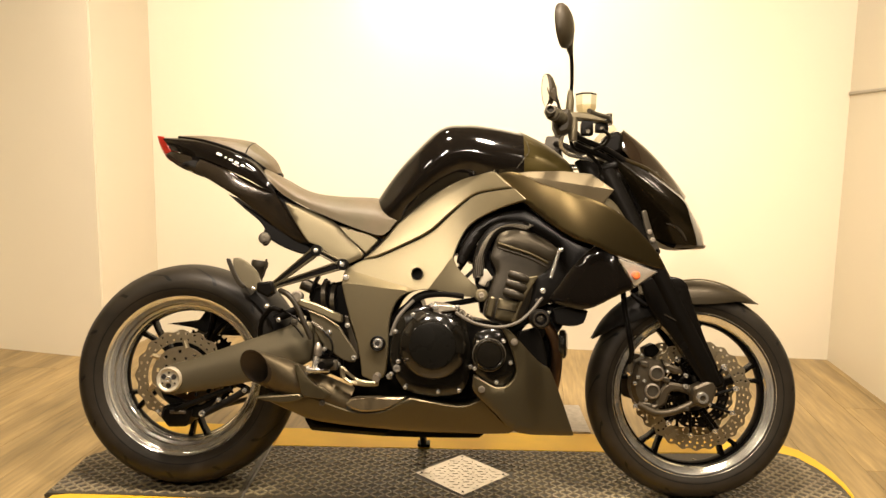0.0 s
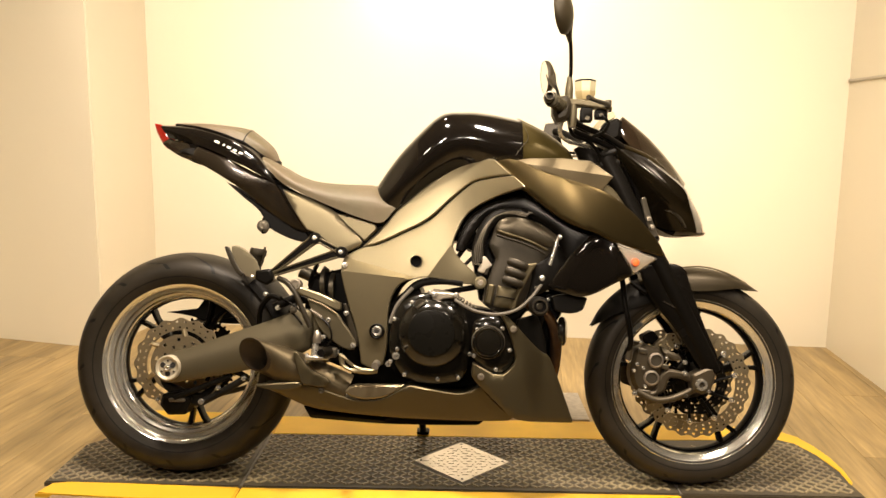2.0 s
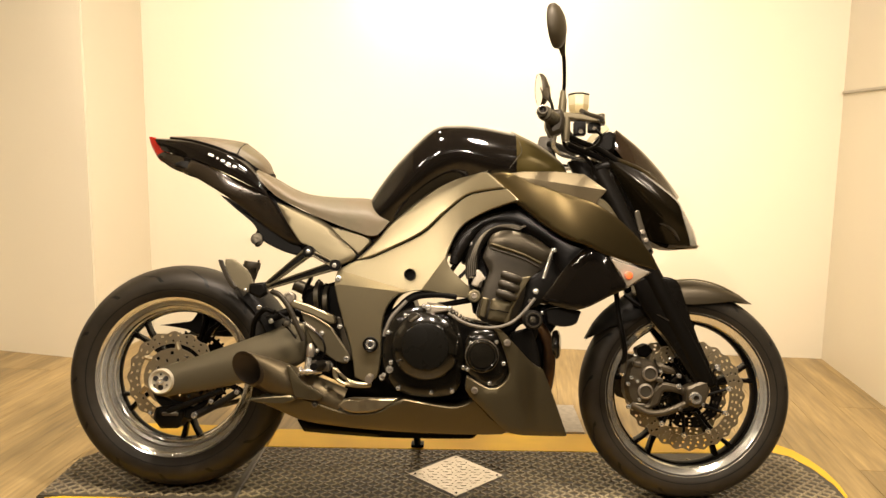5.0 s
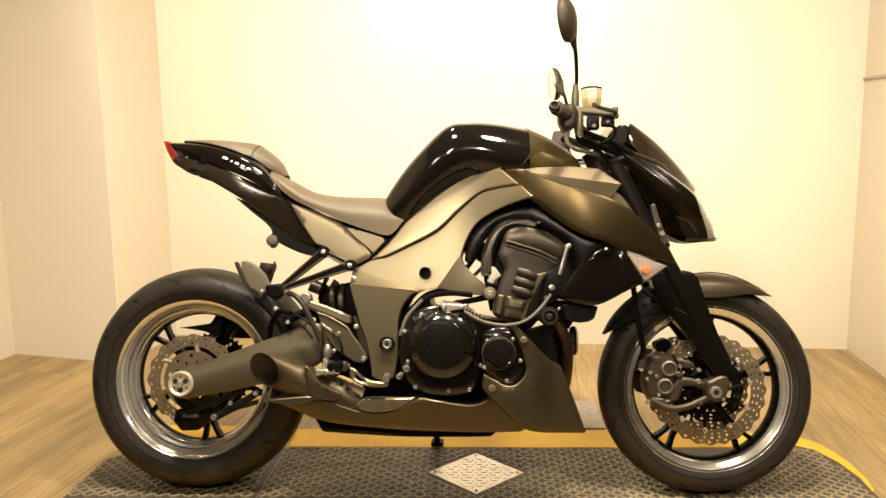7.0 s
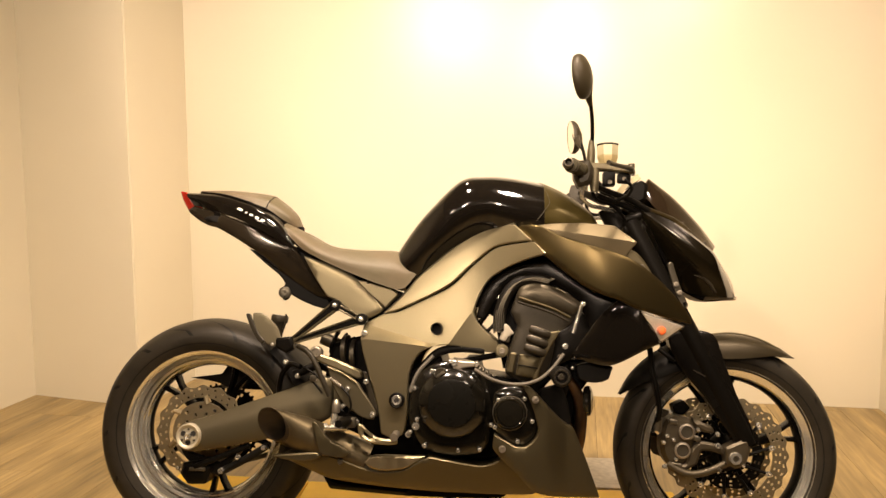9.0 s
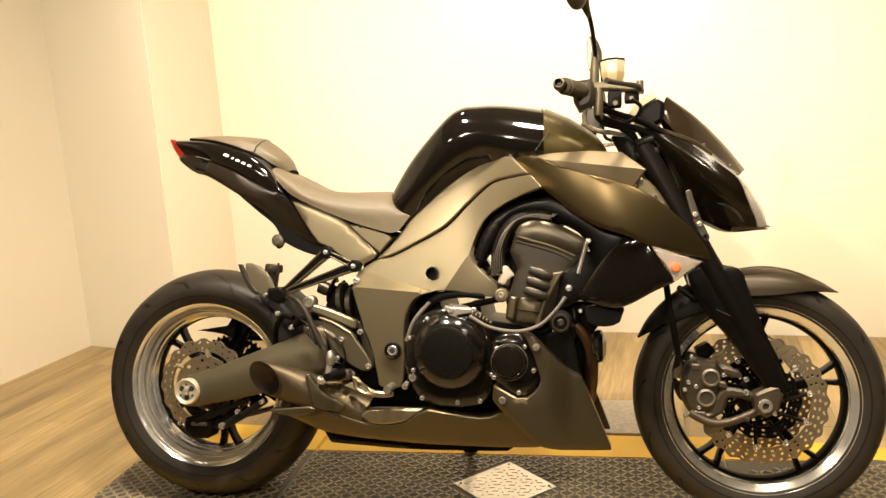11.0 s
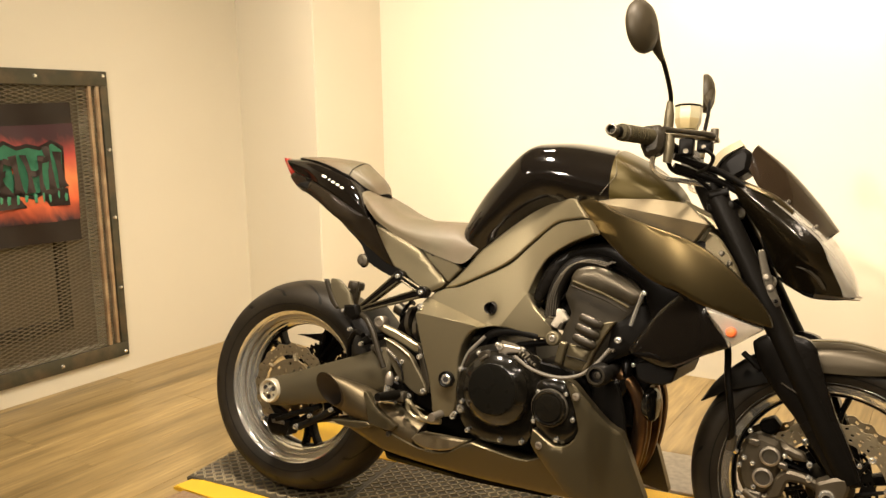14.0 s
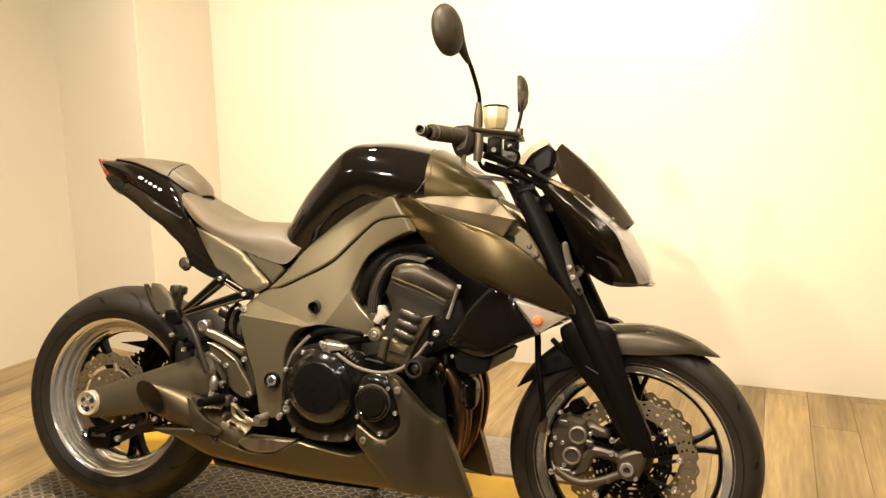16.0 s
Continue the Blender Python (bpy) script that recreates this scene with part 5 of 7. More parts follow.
def outlet(shrink, cuts):
    rows = []
    for k, (c, r) in enumerate(cuts):
        row = []
        for m in range(36):
            a = 2 * math.pi * m / 36
            if c is None:
                row.append(MOUTH + shrink * (math.cos(a) * MH + math.sin(a) * MV))
            else:
                d = Vector((0.90, 0.10, -0.40)).normalized()
                e = Vector((0, -1, 0))
                e = (e - d * e.dot(d)).normalized()
                w = Vector((0, 0, 1))
                w = (w - d * w.dot(d) - e * w.dot(e)).normalized()
                row.append(Vector(c) + shrink * r * (math.cos(a) * e + math.sin(a) * w))
        rows.append(row)
    return rows


SECTIONS = [(None, 0), ((-0.425, -0.166, 0.330), 0.0455), ((-0.385, -0.152, 0.312), 0.0465), ((-0.33, -0.140, 0.288), 0.046), ((-0.25, -0.125, 0.255), 0.044)]
bm = bmesh.new()
sheet(bm, outlet(1.0, SECTIONS), closed=True)
part("exhaust_can", bm, CANMETAL, bike, "brown metal exhaust outlet cut at a slant")
bm = bmesh.new()
inner = outlet(0.93, SECTIONS)
sheet(bm, [outlet(1.0, SECTIONS[:1])[0], *inner, [Vector((-0.25, -0.125, 0.255))] * 36], closed=True)
bmesh.ops.remove_doubles(bm, verts=bm.verts, dist=1e-5)
part("exhaust_mouth", bm, INNERPIPE, bike, "sooty brown outlet mouth")
part("exhaust_fin", panel([(-0.383, 0.362), (-0.374, 0.364), (-0.363, 0.350), (-0.348, 0.328), (-0.327, 0.311), (-0.303, 0.299), (-0.285, 0.286), (-0.300, 0.272), (-0.349, 0.279), (-0.361, 0.284), (-0.369, 0.313)], lambda x, z: 0.204 - 0.16 * max(0, x + 0.37), 0.02, 0.0015, 0.0, soft=1), TITAN, bike, "pointed fin beside the outlet")
part("lower_blade", panel([(-0.486, 0.273), (-0.452, 0.278), (-0.369, 0.285), (-0.355, 0.276), (-0.40, 0.262), (-0.459, 0.266)], 0.198, 0.04, 0.003, soft=1), TITAN, bike)
bolt(-0.310, 0.185, 0.261, 0.009, material=DARKALLOY)

# side cowl
def cowl_s(x, z):
    return 0.205 + 0.022 * math.exp(-((x - 0.16) / 0.08) ** 2) - 0.30 * max(0, x - 0.24) - 0.05 * max(0, 0.3 - z)
for side in (1, -1):
    part("side_cowl", panel(SH["COWL"], cowl_s if side > 0 else (lambda x, z: cowl_s(x, z) - 0.075), 0.035, 0.003, 0.002, 0.03, side=side, soft=1), TITAN, bike, "titanium grey lower side cowl")
bolt(0.190, 0.227, 0.433, 0.011, material=ALLOY), bolt(0.108, 0.221, 0.309, 0.011, material=ALLOY)

# ---- swingarm and rear ----
def arm_s(x, z):
    """A rounded box section: fullest a little below its middle line."""
    d = z - (0.308 + 0.285 * (x + 0.735))
    return 0.136 + 0.03 * max(0, -x - 0.6) - 0.04 * max(0, x + 0.45) - (5.5 if d > 0 else 3.0) * min(d, 0.036) ** 2 - 0.10 * d


for side in (1, -1):
    part("swingarm", panel(SH["SWINGARM"], arm_s, 0.045, 0.004, 0.003, 0.03, side=side, soft=1, step=0.011), ARMGREY, bike, "dark brown grey box-section swingarm")
part("arm_stay", tubed([(-0.46, -0.10, 0.475), (-0.40, -0.09, 0.50), (-0.36, -0.08, 0.49)], 0.012, 10), SATIN, bike)
part("swingarm_bridge", boxed(-0.42, -0.33, -0.10, 0.10, 0.36, 0.47, 0.02), ARMGREY, bike)
cap = part("axle_cap", lathe(bmesh.new(), [(0.034, -0.132), (0.034, -0.150), (0.031, -0.154), (0.026, -0.152), (0.024, -0.149), (0.0001, -0.149)], RX, 0.310, 36), AXLECAP, bike, "round alloy axle adjuster")
for k in range(3):
    a = radians(30 + 120 * k)
    # a dark disc painted as the shade of a pocket
    bm = bmesh.new()
    lathe(bm, [(0.0075, -0.1492), (0.0068, -0.1502), (0.0001, -0.1502)], RX + 0.0155 * math.cos(a), 0.310 + 0.0155 * math.sin(a), 14)
    part("cap_pocket", bm, HOLLOW_SHADE, cap)
    a += radians(60)
    bm = bmesh.new()
    lathe(bm, [(0.0032, -0.149), (0.0030, -0.1508), (0.0001, -0.1510)], RX + 0.019 * math.cos(a), 0.310 + 0.019 * math.sin(a), 8)
    part("cap_pin", bm, DARKALLOY, cap)
part("axle_nut", lathe(bmesh.new(), [(0.010, -0.149), (0.010, -0.156), (0.006, -0.157), (0.0001, -0.153)], RX, 0.310, 6), STEEL, cap)
# rear caliper and torque link
part("rear_caliper", panel([(-0.755, 0.235), (-0.70, 0.245), (-0.675, 0.225), (-0.69, 0.180), (-0.74, 0.178), (-0.762, 0.205)], 0.118, 0.06, 0.008, 0.004, soft=1), SATIN, bike, "black rear brake caliper")
part("caliper_bracket", panel([(-0.77, 0.275), (-0.72, 0.255), (-0.66, 0.235), (-0.61, 0.265), (-0.62, 0.245), (-0.66, 0.20), (-0.74, 0.235)], 0.105, 0.015, 0.004, soft=1), PLASTIC, bike)
part("torque_rod", tubed([(-0.72, -0.118, 0.225), (-0.66, -0.12, 0.25), (-0.57, -0.12, 0.287)], 0.008, 10), SATIN, bike)
part("torque_rod", tubed([(-0.645, -0.115, 0.215), (-0.58, -0.115, 0.25), (-0.525, -0.115, 0.285)], 0.010, 10), PLASTIC, bike)
bolt(-0.645, 0.128, 0.218, 0.010), bolt(-0.60, 0.128, 0.255, 0.008), bolt(-0.765, 0.125, 0.222, 0.007), bolt(-0.53, 0.13, 0.282, 0.008)
part("pad_pin", boxed(-0.735, -0.69, -0.124, -0.10, 0.215, 0.225, 0.003), DARKALLOY, bike)
part("chain_guard", panel([(-0.826, 0.447), (-0.729, 0.460), (-0.711, 0.487), (-0.676, 0.481), (-0.600, 0.470), (-0.520, 0.480), (-0.500, 0.450), (-0.644, 0.432), (-0.699, 0.420), (-0.742, 0.435)], -0.088, 0.012, 0.003, soft=1), PLASTIC, bike, "black pointed chain guard")
part("chain_cover", panel([(-0.72, 0.425), (-0.62, 0.438), (-0.50, 0.47), (-0.42, 0.50), (-0.44, 0.46), (-0.55, 0.425), (-0.62, 0.415)], -0.09, 0.02, 0.004, soft=1), PLASTIC, bike)
part("chain", tubed([(-0.73, 0.10, 0.425), (-0.50, 0.095, 0.44), (-0.20, 0.09, 0.445)], 0.008, 6, 2), DARKALLOY, bike)
part("chain", tubed([(-0.73, 0.10, 0.187), (-0.50, 0.095, 0.25), (-0.20, 0.09, 0.37)], 0.008, 6, 2), DARKALLOY, bike)
# hugger: a short guard hugging the tyre's front top
rails = []
for s, lift in ((-0.15, -0.03), (-0.135, 0.0), (-0.05, 0.018), (0.04, 0.0), (0.058, -0.03)):
    rails.append([(RX + (0.322 + lift) * math.cos(radians(a)), s, RZ + (0.322 + lift) * math.sin(radians(a))) for a in (22, 32, 42, 50)])
part("rear_hugger", skin(rails, 5, 4, 0.004), PLASTIC, bike, "black plastic tyre hugger")
part("hugger_fin", panel([(-0.597, 0.640), (-0.586, 0.640), (-0.558, 0.585), (-0.540, 0.566), (-0.548, 0.557), (-0.570, 0.580)], 0.112, 0.012, 0.002, soft=1, step=0.008), CONTROL, bike, "dark edge of the triangular bracket")
part("fin_plate", panel([(-0.580, 0.642), (-0.556, 0.642), (-0.512, 0.606), (-0.498, 0.575), (-0.484, 0.563), (-0.513, 0.552), (-0.545, 0.566), (-0.572, 0.606)], lambda x, z: 0.110 - 0.1 * max(0, z - 0.56), 0.010, 0.002, soft=1, step=0.010), ARMGREY, bike, "tan triangular bracket")
bolt(-0.515, 0.125, 0.558, 0.007), bolt(-0.47, 0.155, 0.512, 0.008)
cup_ = part("brake_reservoir", lathe(bmesh.new(), [(0.0001, -0.045), (0.012, -0.045), (0.0145, -0.030), (0.0165, 0.018), (0.0001, 0.018)], 0, 0, 20), HEADCOVER, bike, "small rear fluid cup")
cup_.matrix_basis = pose(-0.516, -0.070, 0.603, 90, 8, 0)
part("reservoir_cap", lathe(bmesh.new(), [(0.0001, 0.014), (0.0225, 0.014), (0.0235, 0.018), (0.0235, 0.030), (0.021, 0.034), (0.0001, 0.034)], 0, 0, 20), CONTROL, cup_)
part("reservoir_clip", tubed([(-0.487, -0.100, 0.640), (-0.489, -0.102, 0.612), (-0.497, -0.100, 0.588)], 0.0032, 6), CONTROL, bike)

# shock absorber
def coil(x0, z0, x1, z1, y, r, turns, wire):
    pts = []
    a, b = Vector((x0, y, z0)), Vector((x1, y, z1))
    d = (b - a).normalized()
    u = d.orthogonal().normalized()
    v = d.cross(u)
    for k in range(turns * 8 + 1):
        t = k / (turns * 8)
        pts.append(a + (b - a) * t + r * (math.cos(t * turns * 2 * math.pi) * u + math.sin(t * turns * 2 * math.pi) * v))
    return tube(bmesh.new(), pts, wire, 6, 1)
shock = part("shock_absorber", tubed([(-0.40, -0.03, 0.575), (-0.20, -0.03, 0.49)], 0.018, 12, 1), DARKALLOY, bike, "lying rear shock with a black spring")
part("spring", coil(-0.37, 0.565, -0.24, 0.505, -0.03, 0.034, 6, 0.006), SATIN, shock)
for px, pz in ((-0.325, 0.545), (-0.30, 0.533)):
    bm = bmesh.new()
    lathe(bm, [(0.0001, -0.006), (0.04, -0.006), (0.04, 0.006), (0.0001, 0.006)], 0, 0, 24)
    part("spring_collar", bm, DARKALLOY, shock).matrix_basis = pose(px, -0.06, pz, 0, 25, 84)

# subframe stay (A-shaped), footrest plate and controls
S = SH["SUB"]
for i, j, r in ((0, 1, 0.0085), (0, 2, 0.0095), (1, 2, 0.008)):
    (x0, z0), (x1, z1) = S[i], S[j]
    n = Vector((-(z1 - z0), x1 - x0)).normalized() * (0.013 if i == 0 else 0.008)
    m = Vector((-(z1 - z0), x1 - x0)).normalized() * 0.009
    part("stay_bar", panel([(x0 + m[0] * 0.7, z0 + m[1] * 0.7), (x0 - m[0] * 0.7, z0 - m[1] * 0.7), (x1 - n[0], z1 - n[1]), (x1 + n[0], z1 + n[1])], 0.128, 0.022, 0.005, soft=1), GUARD, bike)
    for q in (1, -1):      # the raised edges of the channel section
        part("stay_flange", tubed([(x0 + q * m[0] * 0.55, -0.1285, z0 + q * m[1] * 0.55), (x1 + q * n[0] * 0.8, -0.1285, z1 + q * n[1] * 0.8)], 0.0026, 6, 1), ARMGREY, bike)
for x, z in S[1:]:
    bm = bmesh.new()
    lathe(bm, [(0.016, -0.106), (0.016, -0.129), (0.013, -0.132), (0.0001, -0.132)], x, z, 20)
    part("stay_eye", bm, SATIN, bike)
    bolt(x, 0.134, z, 0.0085)
part("stay_foot", panel([(-0.50, 0.575), (-0.46, 0.58), (-0.45, 0.55), (-0.47, 0.535), (-0.50, 0.55)], 0.15, 0.03, 0.006, soft=1), SATIN, bike)
part("footrest_plate", panel([(-0.356, 0.502), (-0.316, 0.487), (-0.274, 0.461), (-0.262, 0.443), (-0.240, 0.413), (-0.223, 0.384), (-0.230, 0.366), (-0.257, 0.371), (-0.291, 0.392), (-0.315, 0.413), (-0.336, 0.445)], 0.160, 0.018, 0.003, 0.0, soft=1, step=0.01), ARMGREY, bike, "brown grey triangular footrest plate")
part("plate_web", panel([(-0.330, 0.395), (-0.300, 0.385), (-0.262, 0.372), (-0.262, 0.345), (-0.300, 0.335), (-0.335, 0.355)], 0.150, 0.016, 0.004, soft=1), SATIN, bike)
part("plate_rim", tubed([(-0.355, -0.162, 0.501), (-0.316, -0.162, 0.486), (-0.275, -0.162, 0.461)], 0.0022, 6), BRONZE, bike)
part("plate_horn", panel([(-0.262, 0.492), (-0.250, 0.488), (-0.234, 0.440), (-0.220, 0.395), (-0.222, 0.372), (-0.236, 0.380), (-0.248, 0.430)], 0.152, 0.014, 0.003, soft=1), CONTROL, bike)
part("link_arm", panel([(-0.389, 0.546), (-0.380, 0.531), (-0.337, 0.518), (-0.299, 0.502), (-0.270, 0.490), (-0.267, 0.472), (-0.279, 0.468), (-0.337, 0.494), (-0.379, 0.510), (-0.404, 0.522)], 0.128, 0.02, 0.004, 0.0, soft=1), BRONZE, bike, "tan alloy link arm")
bm = bmesh.new()
lathe(bm, [(0.016, -0.10), (0.016, -0.128), (0.013, -0.131), (0.010, -0.131), (0.009, -0.128), (0.0001, -0.128)], -0.396, 0.538, 20)
part("link_knob", bm, ALLOY, bike)
part("pedal", panel([(-0.266, 0.360), (-0.253, 0.356), (-0.242, 0.344), (-0.218, 0.327), (-0.187, 0.321), (-0.162, 0.322), (-0.162, 0.309), (-0.209, 0.308), (-0.242, 0.316), (-0.263, 0.332)], 0.192, 0.012, 0.004, 0.001, soft=1, step=0.008, holes=[[(-0.252, 0.344), (-0.240, 0.334), (-0.222, 0.321), (-0.236, 0.321), (-0.250, 0.331)]]), BRONZE, bike, "tan alloy brake pedal")
part("pedal_tip", tubed([(-0.165, -0.185, 0.335), (-0.165, -0.235, 0.333)], 0.010, 10, 1), ALLOY, bike)
part("footrest", tubed([(-0.29, -0.17, 0.366), (-0.295, -0.21, 0.366), (-0.30, -0.27, 0.368)], [0.011, 0.013, 0.010], 10), SATIN, bike, "black folding footrest")
part("footrest_rubber", boxed(-0.352, -0.29, -0.20, -0.182, 0.342, 0.354, 0.004), STEEL, bike)
part("push_rod", tubed([(-0.318, -0.172, 0.375), (-0.314, -0.175, 0.338)], 0.0085, 10, 1), DARKALLOY, bike)
part("master_cylinder", tubed([(-0.328, -0.170, 0.418), (-0.326, -0.172, 0.405), (-0.327, -0.172, 0.385)], [0.006, 0.0115, 0.0105], 14, 2), ALLOY, bike, "small pale master cylinder")
part("master_body", tubed([(-0.329, -0.172, 0.383), (-0.331, -0.174, 0.362), (-0.335, -0.176, 0.337)], [0.0085, 0.0095, 0.008], 12, 2), STEEL, bike)
part("rod_nut", tubed([(-0.333, -0.176, 0.348), (-0.334, -0.177, 0.340)], 0.0105, 6, 1), DARKALLOY, bike)
part("brake_hose", tubed([(-0.50, -0.10, 0.42), (-0.49, -0.12, 0.47), (-0.46, -0.14, 0.505), (-0.43, -0.15, 0.50)], 0.0075, 8), SATIN, bike)
part("brake_hose", tubed([(-0.437, -0.150, 0.555), (-0.410, -0.165, 0.543), (-0.385, -0.172, 0.512), (-0.363, -0.176, 0.467), (-0.344, -0.176, 0.427)], 0.0075, 10), CONTROL, bike)
for x, z, s_, r in ((-0.299, 0.446, 0.161, 0.0085), (-0.252, 0.464, 0.156, 0.009), (-0.232, 0.379, 0.161, 0.0095), (-0.311, 0.400, 0.161, 0.0075), (-0.300, 0.365, 0.153, 0.007), (-0.275, 0.360, 0.153, 0.008), (-0.115, 0.355, 0.178, 0.013), (-0.135, 0.333, 0.178, 0.010), (-0.44, 0.475, 0.142, 0.008)):
    bolt(x, s_, z, r)
part("dark_core", panel([(-0.36, 0.56), (-0.26, 0.59), (-0.16, 0.52), (-0.14, 0.32), (-0.22, 0.30), (-0.34, 0.34), (-0.38, 0.45)], 0.07, 0.14, 0.01, step=0.03, soft=1), SATIN, bike)
part("inner_case", panel([(-0.20, 0.34), (-0.08, 0.34), (0.02, 0.30), (0.08, 0.28), (0.08, 0.20), (-0.20, 0.22), (-0.26, 0.28)], 0.10, 0.2, 0.01, step=0.03, soft=1), SATIN, bike)
for k in range(7):
    p = Vector((-0.345, -0.158, 0.470)).lerp(Vector((-0.318, -0.158, 0.452)), k / 6)
    part("return_spring_turn", lathe(bmesh.new(), [(0.0052, -0.004), (0.0064, -0.002), (0.0052, 0.0)], 0, 0, 10), ALLOY, bike).matrix_basis = pose(p.x, p.y, p.z, 0, 0, 58)
part("switch_lead", tubed([(-0.318, -0.160, 0.452), (-0.296, -0.168, 0.430), (-0.288, -0.170, 0.400), (-0.300, -0.168, 0.372)], 0.0028, 6), SATIN, bike)
part("peg_bolt", tubed([(-0.352, -0.190, 0.353), (-0.345, -0.190, 0.353)], 0.007, 8, 1), STEEL, bike)
part("peg_hinge", boxed(-0.300, -0.272, -0.188, -0.165, 0.348, 0.374, 0.004), DARKALLOY, bike)
part("toe_pin", tubed([(-0.350, -0.185, 0.345), (-0.358, -0.190, 0.318)], [0.004, 0.003], 8, 1), ALLOY, bike)
for pts in ([(-0.43, 0.500), (-0.40, 0.485), (-0.372, 0.462)], [(-0.41, 0.468), (-0.392, 0.455), (-0.372, 0.430)]):
    part("arm_lead", tubed([(x, -0.140, z) for x, z in pts], 0.003, 6), SATIN, bike)
part("arm_clip", boxed(-0.405, -0.388, -0.148, -0.134, 0.462, 0.478, 0.003), DARKALLOY, bike)
# side stand on the far side
part("side_stand", tubed([(-0.07, 0.13, 0.25), (-0.062, 0.225, 0.145), (-0.058, 0.318, 0.060)], 0.011, 10), SATIN, bike, "black side stand")
foot = part("stand_foot", boxed(-0.020, 0.020, -0.020, 0.020, -0.005, 0.005, 0.003), SATIN, bike)
foot.matrix_basis = pose(-0.058, 0.324, 0.0615, LEANED, 0, 0)

# ---- tail, seat, tank ----
part("tail_cowl", skin([[(-0.812, 0.0, 0.990), (-0.70, 0.0, 0.988), (-0.61, 0, 0.970), (-0.545, 0, 0.935), (-0.495, 0, 0.880), (-0.47, 0, 0.84)],
                        [(-0.812, 0.036, 0.986), (-0.70, 0.062, 0.974), (-0.61, 0.078, 0.948), (-0.545, 0.086, 0.918), (-0.500, 0.092, 0.880), (-0.472, 0.096, 0.832)],
                        [(-0.800, 0.050, 0.974), (-0.70, 0.082, 0.954), (-0.61, 0.100, 0.926), (-0.545, 0.110, 0.896), (-0.495, 0.116, 0.862), (-0.462, 0.118, 0.822)],
                        [(-0.782, 0.038, 0.948), (-0.69, 0.080, 0.924), (-0.60, 0.105, 0.888), (-0.538, 0.114, 0.857), (-0.485, 0.119, 0.828), (-0.455, 0.120, 0.812)]], 5, 4, 0.004, mirror=True), GLOSS, bike, "gloss black tail cowl")
for side in (1, -1):
    part("tail_side_panel", panel(SH["TAIL_SIDE"], lambda x, z: 0.103 + 0.25 * min(0, x + 0.60) - 0.22 * max(0, 0.82 - z) + 0.03 * max(0, x + 0.5), 0.03, 0.005, 0.003, 0.03, side=side, soft=1), TAILBROWN, bike, "dark brown gloss lower tail panel")
part("undertail", panel(SH["UNDERTAIL"], 0.06, 0.12, 0.004, soft=1), PLASTIC, bike)
part("tail_vent", panel([(-0.742, 0.905), (-0.70, 0.915), (-0.64, 0.895), (-0.645, 0.872), (-0.70, 0.893)], 0.080, 0.01, 0.003, soft=1), PLASTIC, bike)
part("tail_light", skin([[(-0.834, 0.0, 0.992), (-0.828, 0, 0.965), (-0.812, 0, 0.935), (-0.798, 0, 0.922)], [(-0.828, 0.030, 0.990), (-0.820, 0.026, 0.965), (-0.803, 0.020, 0.940), (-0.790, 0.016, 0.930)], [(-0.806, 0.048, 0.986), (-0.798, 0.044, 0.964), (-0.785, 0.036, 0.944), (-0.776, 0.031, 0.934)]], 4, 4, 0.004, mirror=True), RED, bike, "red tail light lens")
for side in (1, -1):
    part("lens_edge", panel([(-0.826, 0.991), (-0.808, 0.987), (-0.784, 0.946), (-0.791, 0.932), (-0.808, 0.945)], lambda x, z: 0.0555 - 0.45 * max(0, -x - 0.784) - 0.42 * (0.986 - z), 0.012, 0.002, soft=1, step=0.008, side=side), RED, bike, "red edge of the tail light")
    part("tail_filler", panel([(-0.806, 0.936), (-0.784, 0.948), (-0.70, 0.925), (-0.68, 0.895), (-0.72, 0.885), (-0.76, 0.903)], lambda x, z: 0.039 + 0.42 * (x + 0.786), 0.02, 0.003, soft=1, side=side), TAILBROWN, bike)
part("tail_end", skin([[(-0.80, 0.0, 0.925), (-0.76, 0, 0.905), (-0.70, 0, 0.89)], [(-0.790, 0.026, 0.930), (-0.75, 0.046, 0.912), (-0.69, 0.074, 0.89)], [(-0.780, 0.036, 0.946), (-0.74, 0.056, 0.935), (-0.69, 0.082, 0.922)]], 4, 4, 0.004, mirror=True), SATIN, bike)
part("plate_bracket", tubed([(-0.50, -0.02, 0.74), (-0.505, -0.03, 0.715), (-0.508, -0.05, 0.70), (-0.498, -0.06, 0.685)], 0.010, 10), SATIN, bike)
part("seat_hook", lathe(bmesh.new(), [(0.017, -0.05), (0.017, -0.065), (0.010, -0.068), (0.0001, -0.066)], -0.503, 0.70, 18), DARKALLOY, bike)
# model mark as plain bars
for k, (w, h) in enumerate(((0.0125, 0.0058), (0.0022, 0.0052), (0.0085, 0.0052), (0.0085, 0.0052), (0.0085, 0.0052))):
    x0 = -0.632 + (0, 0.024, 0.036, 0.053, 0.070)[k]
    z0 = 0.929 - (x0 + 0.632) * 0.46
    sx = 0.1035 + 0.10 * (x0 + 0.632) + 0.0012
    bm = panel([(x0 - 0.003, z0), (x0 + w, z0 - w * 0.46), (x0 + w + 0.002, z0 - w * 0.46 + h), (x0, z0 + h)], lambda x, z: sx - 0.42 * (z - z0), 0.004, 0.001, soft=1, step=0.008)
    part("decal_bar", bm, WHITE, bike, "small white mark")
